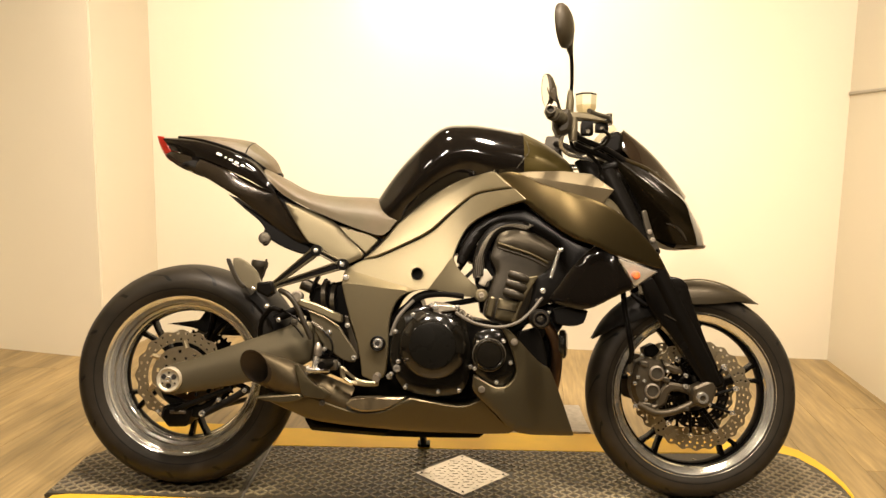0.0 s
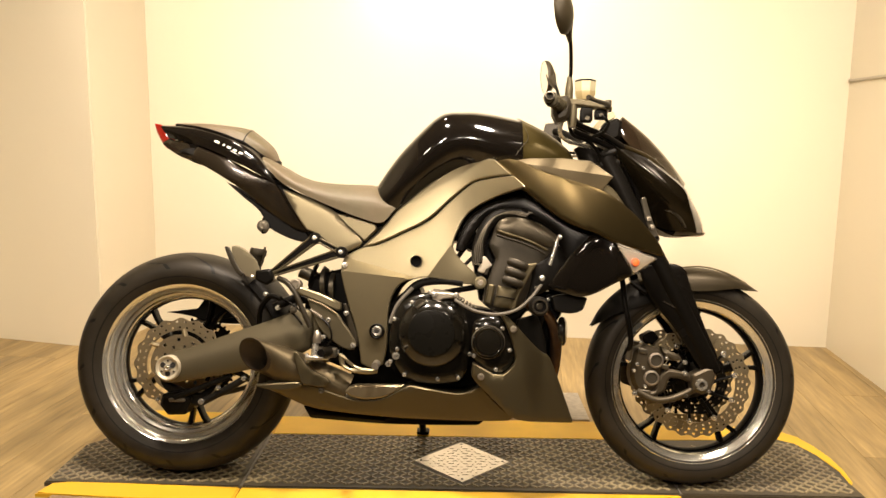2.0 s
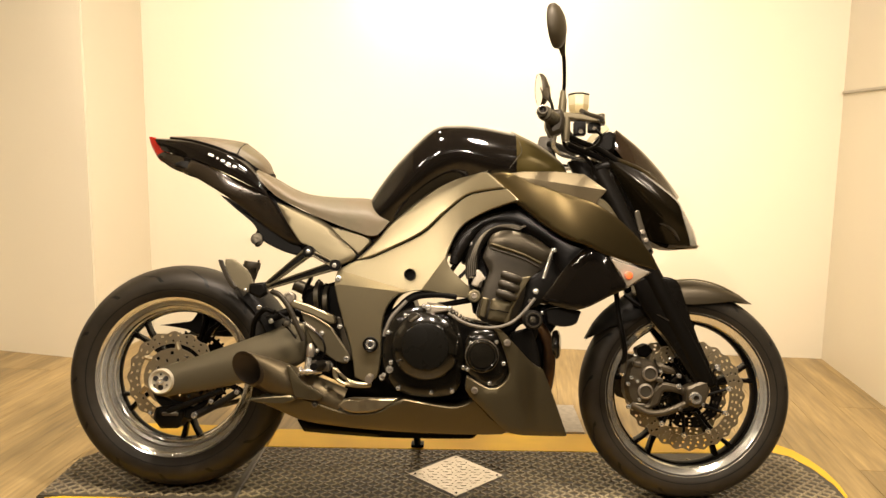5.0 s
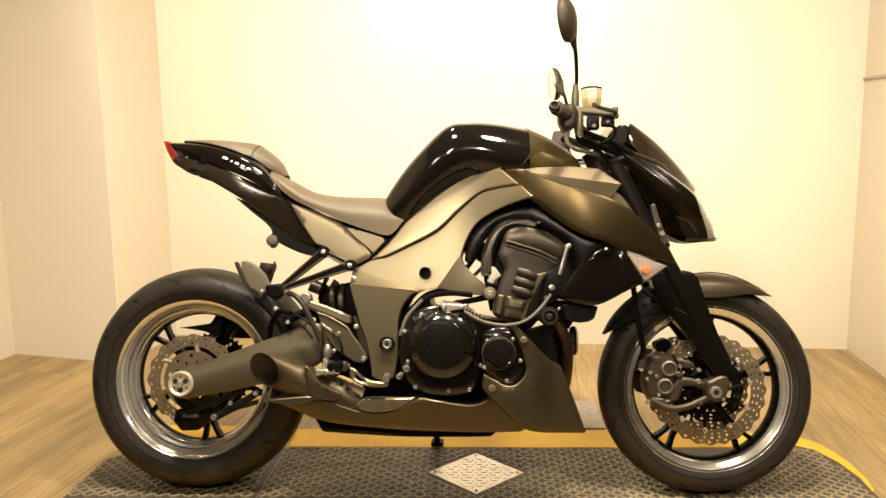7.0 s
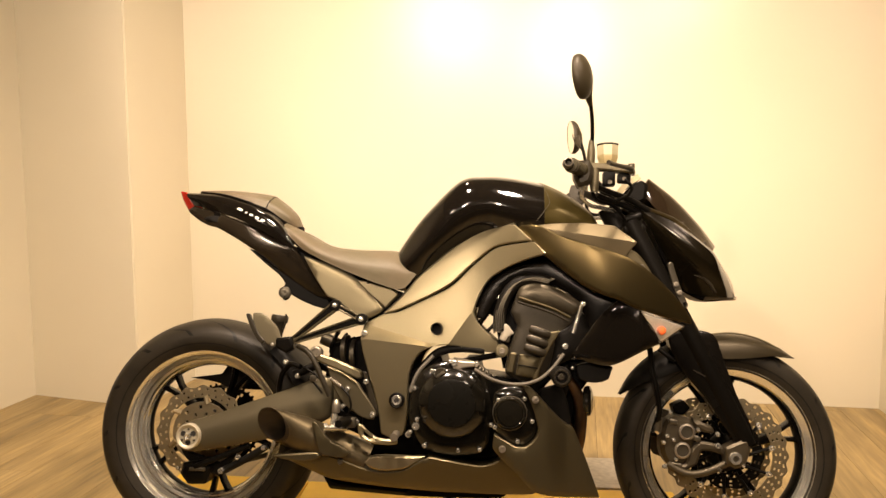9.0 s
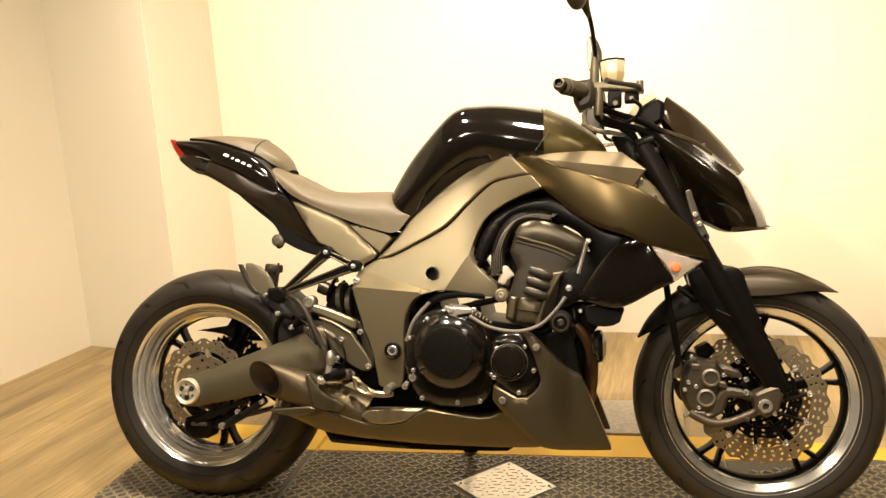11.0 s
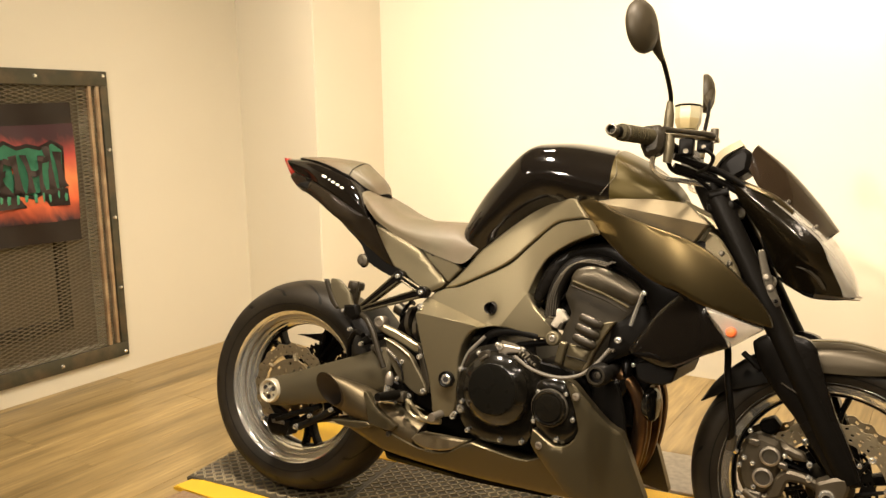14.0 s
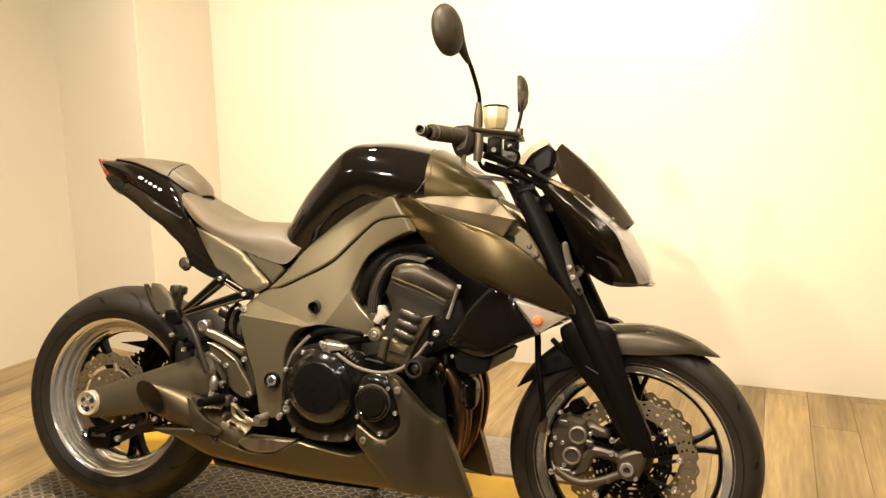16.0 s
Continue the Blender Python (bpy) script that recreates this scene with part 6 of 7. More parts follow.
part("pillion_pad", skin([[(-0.767, 0.0, 0.996), (-0.69, 0, 0.997), (-0.62, 0, 0.991), (-0.566, 0, 0.984), (-0.540, 0, 0.972), (-0.492, 0, 0.932), (-0.472, 0, 0.893)],
                          [(-0.767, 0.024, 0.994), (-0.69, 0.046, 0.989), (-0.62, 0.055, 0.979), (-0.572, 0.057, 0.966), (-0.545, 0.057, 0.953), (-0.500, 0.050, 0.920), (-0.477, 0.030, 0.889)],
                          [(-0.767, 0.030, 0.990), (-0.69, 0.057, 0.978), (-0.62, 0.070, 0.958), (-0.585, 0.074, 0.944), (-0.558, 0.073, 0.934), (-0.515, 0.058, 0.904), (-0.482, 0.034, 0.883)]], 6, 4, 0.004, mirror=True), VINYL, bike, "brown grey vinyl pillion pad")
for side in (1, -1):
    edge = [(-0.767, 0.031, 0.989), (-0.69, 0.058, 0.977), (-0.62, 0.071, 0.957), (-0.585, 0.075, 0.943), (-0.558, 0.074, 0.933), (-0.515, 0.059, 0.903), (-0.482, 0.035, 0.882)]
    part("pad_piping", tubed([(x, -s * side, z) for x, s, z in edge], 0.0026, 8), SATIN, bike)
    part("pad_base", skin([edge, [(x + 0.004, s - 0.004, z - 0.016) for x, s, z in edge], [(x + 0.010, s - 0.012, z - 0.045) for x, s, z in edge]] if side == 1 else [[(x, -s, z) for x, s, z in edge], [(x + 0.004, 0.004 - s, z - 0.016) for x, s, z in edge], [(x + 0.010, 0.012 - s, z - 0.045) for x, s, z in edge]], 4, 3, 0.002), SATIN, bike)
part("pad_foot", tubed([(-0.482, -0.035, 0.882), (-0.474, -0.018, 0.887), (-0.471, 0.0, 0.889), (-0.474, 0.018, 0.887), (-0.482, 0.035, 0.882)], 0.0028, 8), SATIN, bike)
part("pad_seam", tubed([(-0.560, -0.0735, 0.938), (-0.557, -0.066, 0.952), (-0.554, -0.050, 0.963), (-0.552, -0.026, 0.974), (-0.551, 0.0, 0.9785), (-0.552, 0.026, 0.974), (-0.554, 0.050, 0.963), (-0.557, 0.066, 0.952), (-0.560, 0.0735, 0.938)], 0.0016, 6), SATIN, bike)
part("rider_seat", skin([[(-0.498, 0.0, 0.893), (-0.445, 0, 0.868), (-0.398, 0, 0.842), (-0.350, 0, 0.826), (-0.288, 0, 0.819), (-0.226, 0, 0.818), (-0.190, 0, 0.818), (-0.172, 0, 0.812)],
                         [(-0.502, 0.050, 0.896), (-0.445, 0.070, 0.866), (-0.398, 0.085, 0.840), (-0.350, 0.092, 0.824), (-0.288, 0.090, 0.817), (-0.226, 0.080, 0.816), (-0.190, 0.070, 0.815), (-0.170, 0.060, 0.808)],
                         [(-0.503, 0.086, 0.888), (-0.445, 0.115, 0.844), (-0.398, 0.130, 0.815), (-0.350, 0.138, 0.797), (-0.288, 0.140, 0.782), (-0.226, 0.132, 0.775), (-0.180, 0.120, 0.772), (-0.145, 0.105, 0.764)],
                         [(-0.494, 0.101, 0.866), (-0.445, 0.118, 0.820), (-0.398, 0.133, 0.794), (-0.350, 0.141, 0.772), (-0.288, 0.142, 0.746), (-0.224, 0.135, 0.723), (-0.165, 0.122, 0.711), (-0.128, 0.108, 0.752)]], 6, 5, 0.006, mirror=True), VINYL, bike, "brown grey vinyl rider's seat")
part("seat_base", panel([(-0.47, 0.83), (-0.35, 0.77), (-0.22, 0.72), (-0.165, 0.70), (-0.20, 0.68), (-0.30, 0.66), (-0.40, 0.72), (-0.48, 0.80)], 0.085, 0.17, 0.008, step=0.03, soft=1), SATIN, bike)
for side in (1, -1):
    part("side_cover", panel(SH["SIDE_COVER"], lambda x, z: 0.112 - 0.03 * max(0, x + 0.40), 0.03, 0.003, 0.001, 0.03, side=side, soft=1), BRONZE, bike, "satin bronze side cover")
    part("seat_infill", panel(SH["SEAT_INFILL"], 0.1000, 0.03, 0.004, 0.0, 0.03, side=side, soft=1), BRONZE, bike)
bolt(-0.262, 0.102, 0.73, 0.006, material=DARKALLOY)
TX = (-0.205, -0.147, -0.094, -0.012, 0.055, 0.125, 0.215, 0.28, 0.340, 0.366)
TANK_RAILS = []
TANK_RAILS.append([(x, 0.0, z) for x, z in zip(TX, (0.794, 0.877, 0.945, 1.022, 1.034, 1.032, 1.016, 0.984, 0.938, 0.896))])
TANK_RAILS.append([(x, s, z) for x, s, z in zip(TX, (0.045, 0.080, 0.100, 0.118, 0.122, 0.120, 0.115, 0.108, 0.096, 0.072), (0.787, 0.866, 0.926, 1.001, 1.012, 1.008, 0.993, 0.963, 0.923, 0.890))])
TANK_RAILS.append([(x, s, z) for x, s, z in zip(TX, (0.075, 0.112, 0.136, 0.157, 0.163, 0.163, 0.158, 0.146, 0.126, 0.096), (0.775, 0.820, 0.872, 0.945, 0.960, 0.955, 0.945, 0.921, 0.893, 0.880))])
TANK_RAILS.append([(x, s, z) for x, s, z in zip(TX, (0.085, 0.118, 0.138, 0.152, 0.158, 0.165, 0.164, 0.152, 0.132, 0.102), (0.762, 0.780, 0.820, 0.882, 0.908, 0.908, 0.898, 0.885, 0.878, 0.874))])
TANK_RAILS.append([(x, s, z) for x, s, z in zip(TX, (0.080, 0.094, 0.100, 0.102, 0.112, 0.140, 0.148, 0.142, 0.126, 0.098), (0.735, 0.728, 0.768, 0.830, 0.862, 0.866, 0.864, 0.868, 0.870, 0.868))])
part("fuel_tank", skin([r[:7] for r in TANK_RAILS], 6, 5, 0.004, mirror=True), GLOSS, bike, "gloss black fuel tank")
part("tank_cover", skin([[(x, s + (0.0006 if s else 0), z + 0.0006) for x, s, z in r[6:]] for r in TANK_RAILS], 8, 5, 0.004, mirror=True), TANK_PEARL, bike, "dark gold pearl tank front cover")
part("tank_seam", tubed([(0.206, -0.060, 1.012), (0.212, -0.115, 0.996), (0.228, -0.160, 0.945), (0.215, -0.168, 0.920), (0.195, -0.168, 0.893)], 0.0009, 6), DARKALLOY, bike)
part("tank_base", panel([(-0.17, 0.76), (0.0, 0.80), (0.15, 0.86), (0.34, 0.88), (0.40, 0.80), (0.25, 0.72), (0.0, 0.66), (-0.15, 0.68)], 0.088, 0.176, 0.01, step=0.04, soft=1), SATIN, bike)
part("frame_core", panel([(-0.27, 0.69), (-0.10, 0.70), (-0.08, 0.60), (-0.26, 0.60)], 0.080, 0.16, 0.004, step=0.04, soft=0), SATIN, bike)
# added panel that closes the bright gap behind the engine window
part("airbox", panel([(0.108, 0.50), (0.165, 0.50), (0.165, 0.69), (0.100, 0.70), (0.084, 0.64)], 0.060, 0.12, 0.006, step=0.04, soft=0), PLASTIC, bike)
# dark disc standing for the shade in the pivot bolt's hole
part("pivot_hollow", lathe(bmesh.new(), [(0.0066, -0.1630), (0.0062, -0.1648), (0.0001, -0.1648)], -0.169, 0.418, 14), HOLLOW_SHADE, bike)

# ---- shrouds, radiator, indicators ----
MAINSH = [(0.138, 0.875), (0.181, 0.827), (0.219, 0.794), (0.294, 0.733), (0.340, 0.705), (0.400, 0.684), (0.446, 0.662), (0.584, 0.626), (0.567, 0.663), (0.515, 0.722), (0.455, 0.772), (0.409, 0.797), (0.320, 0.825), (0.245, 0.852), (0.193, 0.878)]
SCOOP = [(0.178, 0.876), (0.230, 0.886), (0.320, 0.887), (0.394, 0.879), (0.446, 0.832), (0.409, 0.784), (0.320, 0.812), (0.245, 0.842)]
SCOOP_RIDGE = [(0.180, 0.8755), (0.245, 0.866), (0.320, 0.853), (0.444, 0.832)]
def shroud_s(x, z):
    """A blade that swells towards the indicator and turns in again at its nose."""
    u = max(0, min(1, (x - 0.14) / 0.444))
    across_ = z - (0.878 - 0.49 * (x - 0.14))
    return 0.163 + 0.073 * math.sin(math.pi * 0.85 * u ** 0.9) - 0.02 * (z - 0.75) * u - 0.9 * across_ ** 2


def scoop_s(x, z):
    """Two flat facets meeting in a ridge: the upper one leans in, the lower one stands upright."""
    ridge = 0.8755 - 0.165 * (x - 0.18)
    t = max(0, min(1, (x - 0.18) / 0.26))
    return 0.166 + 0.052 * t - (0.85 * (z - ridge) if z > ridge else 0.34 * (ridge - z))


for side in (1, -1):
    part("radiator_shroud", panel(MAINSH, shroud_s, 0.03, 0.0025, 0.0, 0.05, step=0.010, side=side, soft=1), SHROUD_M, bike, "gold brown pearl radiator shroud")
    part("shroud_scoop", panel(SCOOP, scoop_s, 0.03, 0.002, 0.0, 0.03, side=side, soft=0, lines=[SCOOP_RIDGE]), SCOOP_M, bike, "dark satin bronze upper scoop", degrees=14)
    part("radiator_side", panel(SH["RADSIDE"], lambda x, z: 0.172 + 0.28 * (x - 0.28) - 0.45 * max(0, x - 0.453), 0.04, 0.004, 0.004, 0.03, side=side, soft=1), GLOSS, bike, "gloss black radiator side panel")
    sig = part("indicator", panel(SH["SIGNAL"], lambda x, z: 0.240 - 0.29 * (x - 0.445) + 0.22 * (z - 0.659), 0.022, 0.004, 0.004, 0.02, side=side, soft=1, step=0.008), CLEAR, bike, "clear triangular flush indicator")
    bm = bmesh.new()
    lathe(bm, [(0.0001, -side * 0.219), (0.008, -side * 0.218), (0.011, -side * 0.214), (0.012, -side * 0.200), (0.0001, -side * 0.199)], 0.505, 0.610, 14)
    part("bulb", bm, ORANGE, sig, "orange bulb")
    part("reflector", panel([(0.455, 0.653), (0.564, 0.621), (0.507, 0.583)], lambda x, z: 0.232 - 0.29 * (x - 0.445) + 0.22 * (z - 0.659), 0.012, 0.002, soft=1, side=side), LAMPBACK, sig)
part("radiator", boxed(0.39, 0.435, -0.15, 0.15, 0.545, 0.80, 0.008), SATIN, bike, "black radiator")
bm = bmesh.new()
for k in range(30):
    box(bm, 0.4352, 0.4375, -0.14, 0.14, 0.560 + k * 0.0078, 0.5635 + k * 0.0078)
part("radiator_fin", bm, DARKALLOY, bike, kind="stuff")
part("radiator_tank", panel(SH["RADLOW"], 0.15, 0.30, 0.004, soft=1), PLASTIC, bike)
part("frame_head", panel([(0.36, 0.90), (0.44, 0.86), (0.52, 0.70), (0.48, 0.64), (0.40, 0.70), (0.36, 0.80)], 0.05, 0.1, 0.01, soft=1), BRONZE, bike)
part("fork_cover", panel([(0.438, 0.822), (0.468, 0.800), (0.512, 0.722), (0.500, 0.702), (0.455, 0.748), (0.42, 0.785)], 0.146, 0.012, 0.004, soft=1), TITAN, bike, "brown bolted plate beside the fork")
for x, z in ((0.468, 0.775), (0.485, 0.755), (0.468, 0.742), (0.488, 0.735)):
    bolt(x, 0.153, z, 0.007, material=DARKALLOY)

# ---- fork, fender, front brakes ----
def steer(bm):
    """Left-hand parts of the steered front, mirrored and turned with the bars."""
    flip(bm)
    bm.transform(Matrix.Translation((0.45, 0, 0)) @ pose(0, 0, 0, 0, 0, -STEER) @ Matrix.Translation((-0.45, 0, 0)))
    return bm


STEER = 6.5
FA, FB = Vector((0.416, -0.107, 0.955)), Vector((0.742, -0.105, 0.318))


def both(name, make, material, label="", parent=None):
    a = part(name, make(), material, parent or bike, label)
    part(name, steer(make()), material, parent or bike, label)
    return a


def on_fork(t, dy=0.0):
    p = FA.lerp(FB, t)
    return (p.x, p.y + dy, p.z)


both("fork_tube", lambda: tubed([on_fork(0.09), on_fork(0.55)], 0.0255, 20, 1), SATIN, "black upper fork tube")
both("fork_leg", lambda: tubed([on_fork(0.50), on_fork(0.55), on_fork(0.94), on_fork(1.0)], [0.025, 0.026, 0.026, 0.023], 20, 1), SATIN, "black lower fork leg")
both("fork_cap", lambda: tubed([on_fork(0.07), on_fork(0.09)], [0.018, 0.022], 16, 1), SATIN)
both("fork_guard", lambda: panel([(x + 0.014, z) for x, z in SH["FORKGUARD"]], 0.120, 0.045, 0.004, 0.002, 0.03, soft=1), GUARD, "gloss black fork guard")
both("guard_band", lambda: tubed([(0.602, -0.122, 0.508), (0.634, -0.1235, 0.492), (0.680, -0.122, 0.480)], 0.0018, 6), CONTROL)
for t in (0.12, 0.37):
    p = on_fork(t)
    bm = bmesh.new()
    box(bm, p[0] - 0.030, p[0] + 0.030, -0.125, 0.125, p[2] - 0.016, p[2] + 0.016, 0.012)
    part("triple_clamp", bm, SATIN, bike, "black fork clamp")
part("steering_stem", tubed([(0.40, 0, 0.95), (0.53, 0, 0.69)], 0.03, 14, 1), SATIN, bike)
both("axle_lug", lambda: panel([(0.680, 0.312), (0.705, 0.324), (0.736, 0.334), (0.744, 0.310), (0.729, 0.268), (0.706, 0.258), (0.682, 0.270)], 0.128, 0.05, 0.006, 0.002, 0.02, soft=1), CALIPER_M, "dark alloy axle lug")
part("front_axle", lathe(bmesh.new(), [(0.0001, -0.125), (0.007, -0.125), (0.008, -0.140), (0.014, -0.140), (0.016, -0.137), (0.016, 0.12), (0.0001, 0.12)], 0.702, 0.286, 20), STEEL, bike)
for x, z in SH["FORKBOLTS"]:
    bolt(x + 0.013, 0.1225, z, 0.0085)
bolt(0.757, 0.150, 0.365, 0.006), bolt(0.722, 0.13, 0.268, 0.006), bolt(0.663, 0.13, 0.255, 0.006, material=DARKALLOY)


def caliper():
    """A radial caliper: body, two round piston caps, bridge."""
    return panel([(0.520, 0.372), (0.548, 0.388), (0.590, 0.378), (0.602, 0.352), (0.596, 0.318), (0.585, 0.272), (0.560, 0.250), (0.522, 0.262), (0.508, 0.300), (0.512, 0.345)], 0.128, 0.055, 0.010, 0.006, 0.025, soft=1)


cal = both("front_caliper", caliper, CALIPER_M, "grey four-piston front caliper")
cal.matrix_basis = Matrix.Translation((0.014, 0.036, 0.0))
for x, z in ((0.574, 0.346), (0.562, 0.298)):
    bm = bmesh.new()
    lathe(bm, [(0.021, -0.125), (0.021, -0.139), (0.0165, -0.141), (0.015, -0.138), (0.0001, -0.138)], x, z, 24)
    part("piston_cap", bm, DARKALLOY, cal)
    bm = bmesh.new()
    lathe(bm, [(0.0215, -0.136), (0.0205, -0.141), (0.0165, -0.1425), (0.0155, -0.140)], x, z, 24)
    part("cap_ring", bm, ALLOY, cal)
part("caliper_arm", panel([(0.590, 0.385), (0.61, 0.372), (0.64, 0.362), (0.648, 0.345), (0.62, 0.345), (0.598, 0.358)], 0.135, 0.03, 0.006, soft=1), CALIPER_M, cal)
part("caliper_arm", panel([(0.585, 0.300), (0.605, 0.322), (0.64, 0.318), (0.675, 0.306), (0.688, 0.290), (0.672, 0.284), (0.636, 0.298), (0.612, 0.298), (0.60, 0.262), (0.55, 0.236), (0.524, 0.250), (0.528, 0.262), (0.57, 0.262)], 0.136, 0.025, 0.006, soft=1), CALIPER_M, cal)
part("caliper_arm", tubed([(0.525, -0.13, 0.262), (0.57, -0.136, 0.240), (0.62, -0.136, 0.244), (0.69, -0.132, 0.274)], 0.0095, 10), CALIPER_M, cal)
for x, z, r in ((0.652, 0.342, 0.008), (0.652, 0.312, 0.009), (0.532, 0.395, 0.007), (0.516, 0.256, 0.008), (0.523, 0.335, 0.007), (0.514, 0.318, 0.007)):
    bolt(x, 0.140, z, r, cal)
for x, z, w in ((0.540, 0.372, 0.012), (0.548, 0.260, 0.014), (0.600, 0.330, 0.010)):
    part("caliper_rib", panel([(x - w, z - 0.006), (x + w, z - 0.010), (x + w, z + 0.004), (x - w, z + 0.008)], 0.139, 0.02, 0.003, soft=1), DARKALLOY, cal)
for x, z in ((0.540, 0.325), (0.545, 0.275), (0.603, 0.352)):
    bolt(x, 0.137, z, 0.0065, cal)
part("bleed_nipple", tubed([(0.505, -0.12, 0.34), (0.495, -0.125, 0.352)], 0.006, 8, 1), STEEL, cal)
part("brake_pad", panel([(0.545, 0.41), (0.575, 0.425), (0.592, 0.405), (0.572, 0.385), (0.55, 0.39)], 0.105, 0.05, 0.006, soft=1), SATIN, cal)
part("front_brake_hose", tubed([(0.505, -0.118, 0.36), (0.512, -0.135, 0.40), (0.505, -0.140, 0.45), (0.495, -0.130, 0.51), (0.49, -0.12, 0.57), (0.47, -0.09, 0.66)], 0.0075, 8), SATIN, bike)
part("front_brake_hose", tubed([(0.52, -0.09, 0.56), (0.545, -0.10, 0.54), (0.56, -0.105, 0.53)], 0.007, 8), SATIN, bike)
part("hose_end", tubed([(0.508, -0.120, 0.35), (0.512, -0.124, 0.385)], 0.0105, 8, 1), DARKALLOY, bike)

# drilled alloy strip beside the fork
strip = part("clamp_strip", panel([(0.538, 0.786), (0.551, 0.790), (0.570, 0.728), (0.592, 0.676), (0.584, 0.666), (0.571, 0.672), (0.552, 0.726)], lambda x, z: 0.132 - 0.1 * (x - 0.52), 0.008, 0.002, soft=1), DARKALLOY, bike, "drilled alloy clamp strip")
for x, z in ((0.559, 0.730), (0.568, 0.708)):
    bolt(x, 0.131, z, 0.0085, strip, material=ALLOY)
bolt(0.581, 0.128, 0.680, 0.006, strip, material=SATIN)
# fender: one shell over the tyre, flank and crown
def fender(a0, a1, count, tip):
    rails = []
    for s, r, drop in ((0.0, 0.318, 0), (0.035, 0.315, 0), (0.064, 0.298, 0), (0.075, 0.276, 0), (0.077, 0.258, 1)):
        row = []
        for k in range(count):
            u = k / (count - 1)
            a = radians(a0 + (a1 - a0) * u)
            rr = r + tip * (u ** 3) * 0.02 - (0.0 if not drop else 0.012 * math.sin(u * math.pi) - 0.03 * u ** 2)
            rr += (0.317 - rr) * u ** 4
            row.append((FX + rr * math.cos(a), s * (1 - 0.8 * u ** 5), FZ + rr * math.sin(a)))
        rails.append(row)
    return skin(rails, 4, 4, 0.003, mirror=True)


part("front_fender", fender(106, 53.5, 8, 0.05), FENDER_M, bike, "gold brown front mudguard")
part("fender_tail", fender(100, 152, 7, 0.2), PLASTIC, bike, "black rear half of the mudguard")
part("fender_edge", tubed([(0.655, -0.070, 0.600), (0.72, -0.064, 0.604), (0.79, -0.048, 0.590), (0.86, -0.02, 0.560)], 0.0022, 6), BRONZE, bike)

# ---- headlight, screen, dash ----
def cowl_side():
    return skin([[(0.445, 0.084, 0.955), (0.500, 0.098, 0.926), (0.560, 0.108, 0.897), (0.610, 0.116, 0.858), (0.660, 0.118, 0.814)],
                 [(0.475, 0.088, 0.918), (0.525, 0.105, 0.885), (0.580, 0.117, 0.845), (0.630, 0.121, 0.805), (0.672, 0.112, 0.785)],
                 [(0.508, 0.084, 0.868), (0.555, 0.100, 0.830), (0.605, 0.109, 0.790), (0.650, 0.107, 0.765), (0.688, 0.092, 0.745)],
                 [(0.547, 0.072, 0.805), (0.580, 0.082, 0.775), (0.625, 0.088, 0.750), (0.665, 0.086, 0.735), (0.700, 0.076, 0.722)],
                 [(0.572, 0.050, 0.745), (0.600, 0.052, 0.715), (0.645, 0.062, 0.702), (0.680, 0.066, 0.700), (0.708, 0.062, 0.698)]], 6, 5, 0.004)


def cowl_edge():
    return skin([[(0.446, 0.087, 0.957), (0.500, 0.101, 0.929), (0.560, 0.111, 0.900), (0.602, 0.117, 0.868)],
                 [(0.447, 0.076, 0.962), (0.503, 0.088, 0.938), (0.563, 0.098, 0.910), (0.604, 0.106, 0.876)],
                 [(0.450, 0.060, 0.958), (0.506, 0.070, 0.935), (0.566, 0.078, 0.906), (0.606, 0.090, 0.874)]], 6, 4, 0.004)


for side in (1, -1):
    turn = (lambda b: b) if side == 1 else flip
    part("headlight_cowl", turn(cowl_side()), COWL_M, bike, "gloss black brown headlight cowl")
    part("cowl_edge", turn(cowl_edge()), SHROUD_M, bike, "gold brown cowl edge")
    part("lower_blade", panel([(0.612, 0.758), (0.643, 0.752), (0.664, 0.733), (0.676, 0.710), (0.668, 0.712), (0.643, 0.742)], lambda x, z: 0.096 - 0.30 * max(0, x - 0.64), 0.02, 0.003, 0.001, side=side, soft=1), CONTROL, bike)
part("headlight", skin([[(0.600, 0.0, 0.900), (0.645, 0, 0.862), (0.685, 0, 0.822), (0.715, 0, 0.775), (0.733, 0, 0.738), (0.740, 0, 0.702)],
                        [(0.592, 0.050, 0.900), (0.640, 0.050, 0.858), (0.682, 0.052, 0.812), (0.711, 0.050, 0.766), (0.728, 0.044, 0.732), (0.736, 0.036, 0.701)],
                        [(0.578, 0.090, 0.897), (0.628, 0.095, 0.853), (0.674, 0.095, 0.804), (0.699, 0.088, 0.762), (0.716, 0.072, 0.727), (0.725, 0.054, 0.700)],
                        [(0.562, 0.110, 0.896), (0.612, 0.118, 0.857), (0.661, 0.120, 0.813), (0.680, 0.108, 0.768), (0.697, 0.085, 0.730), (0.711, 0.064, 0.699)]], 6, 5, 0.004, mirror=True), LAMPLENS, bike, "clear swept headlight lens")
part("headlight_bowl", skin([[(0.585, 0.0, 0.90), (0.635, 0, 0.855), (0.675, 0, 0.80), (0.70, 0, 0.75), (0.715, 0, 0.712)],
                             [(0.575, 0.07, 0.89), (0.625, 0.062, 0.84), (0.665, 0.054, 0.78), (0.692, 0.045, 0.735), (0.708, 0.04, 0.708)]], 6, 5, 0.003, mirror=True), REFLECT, bike, "chrome headlight reflector")
part("chin", panel([(0.565, 0.735), (0.60, 0.712), (0.65, 0.690), (0.735, 0.698), (0.728, 0.715), (0.66, 0.722)], 0.045, 0.09, 0.005, soft=1), SATIN, bike)
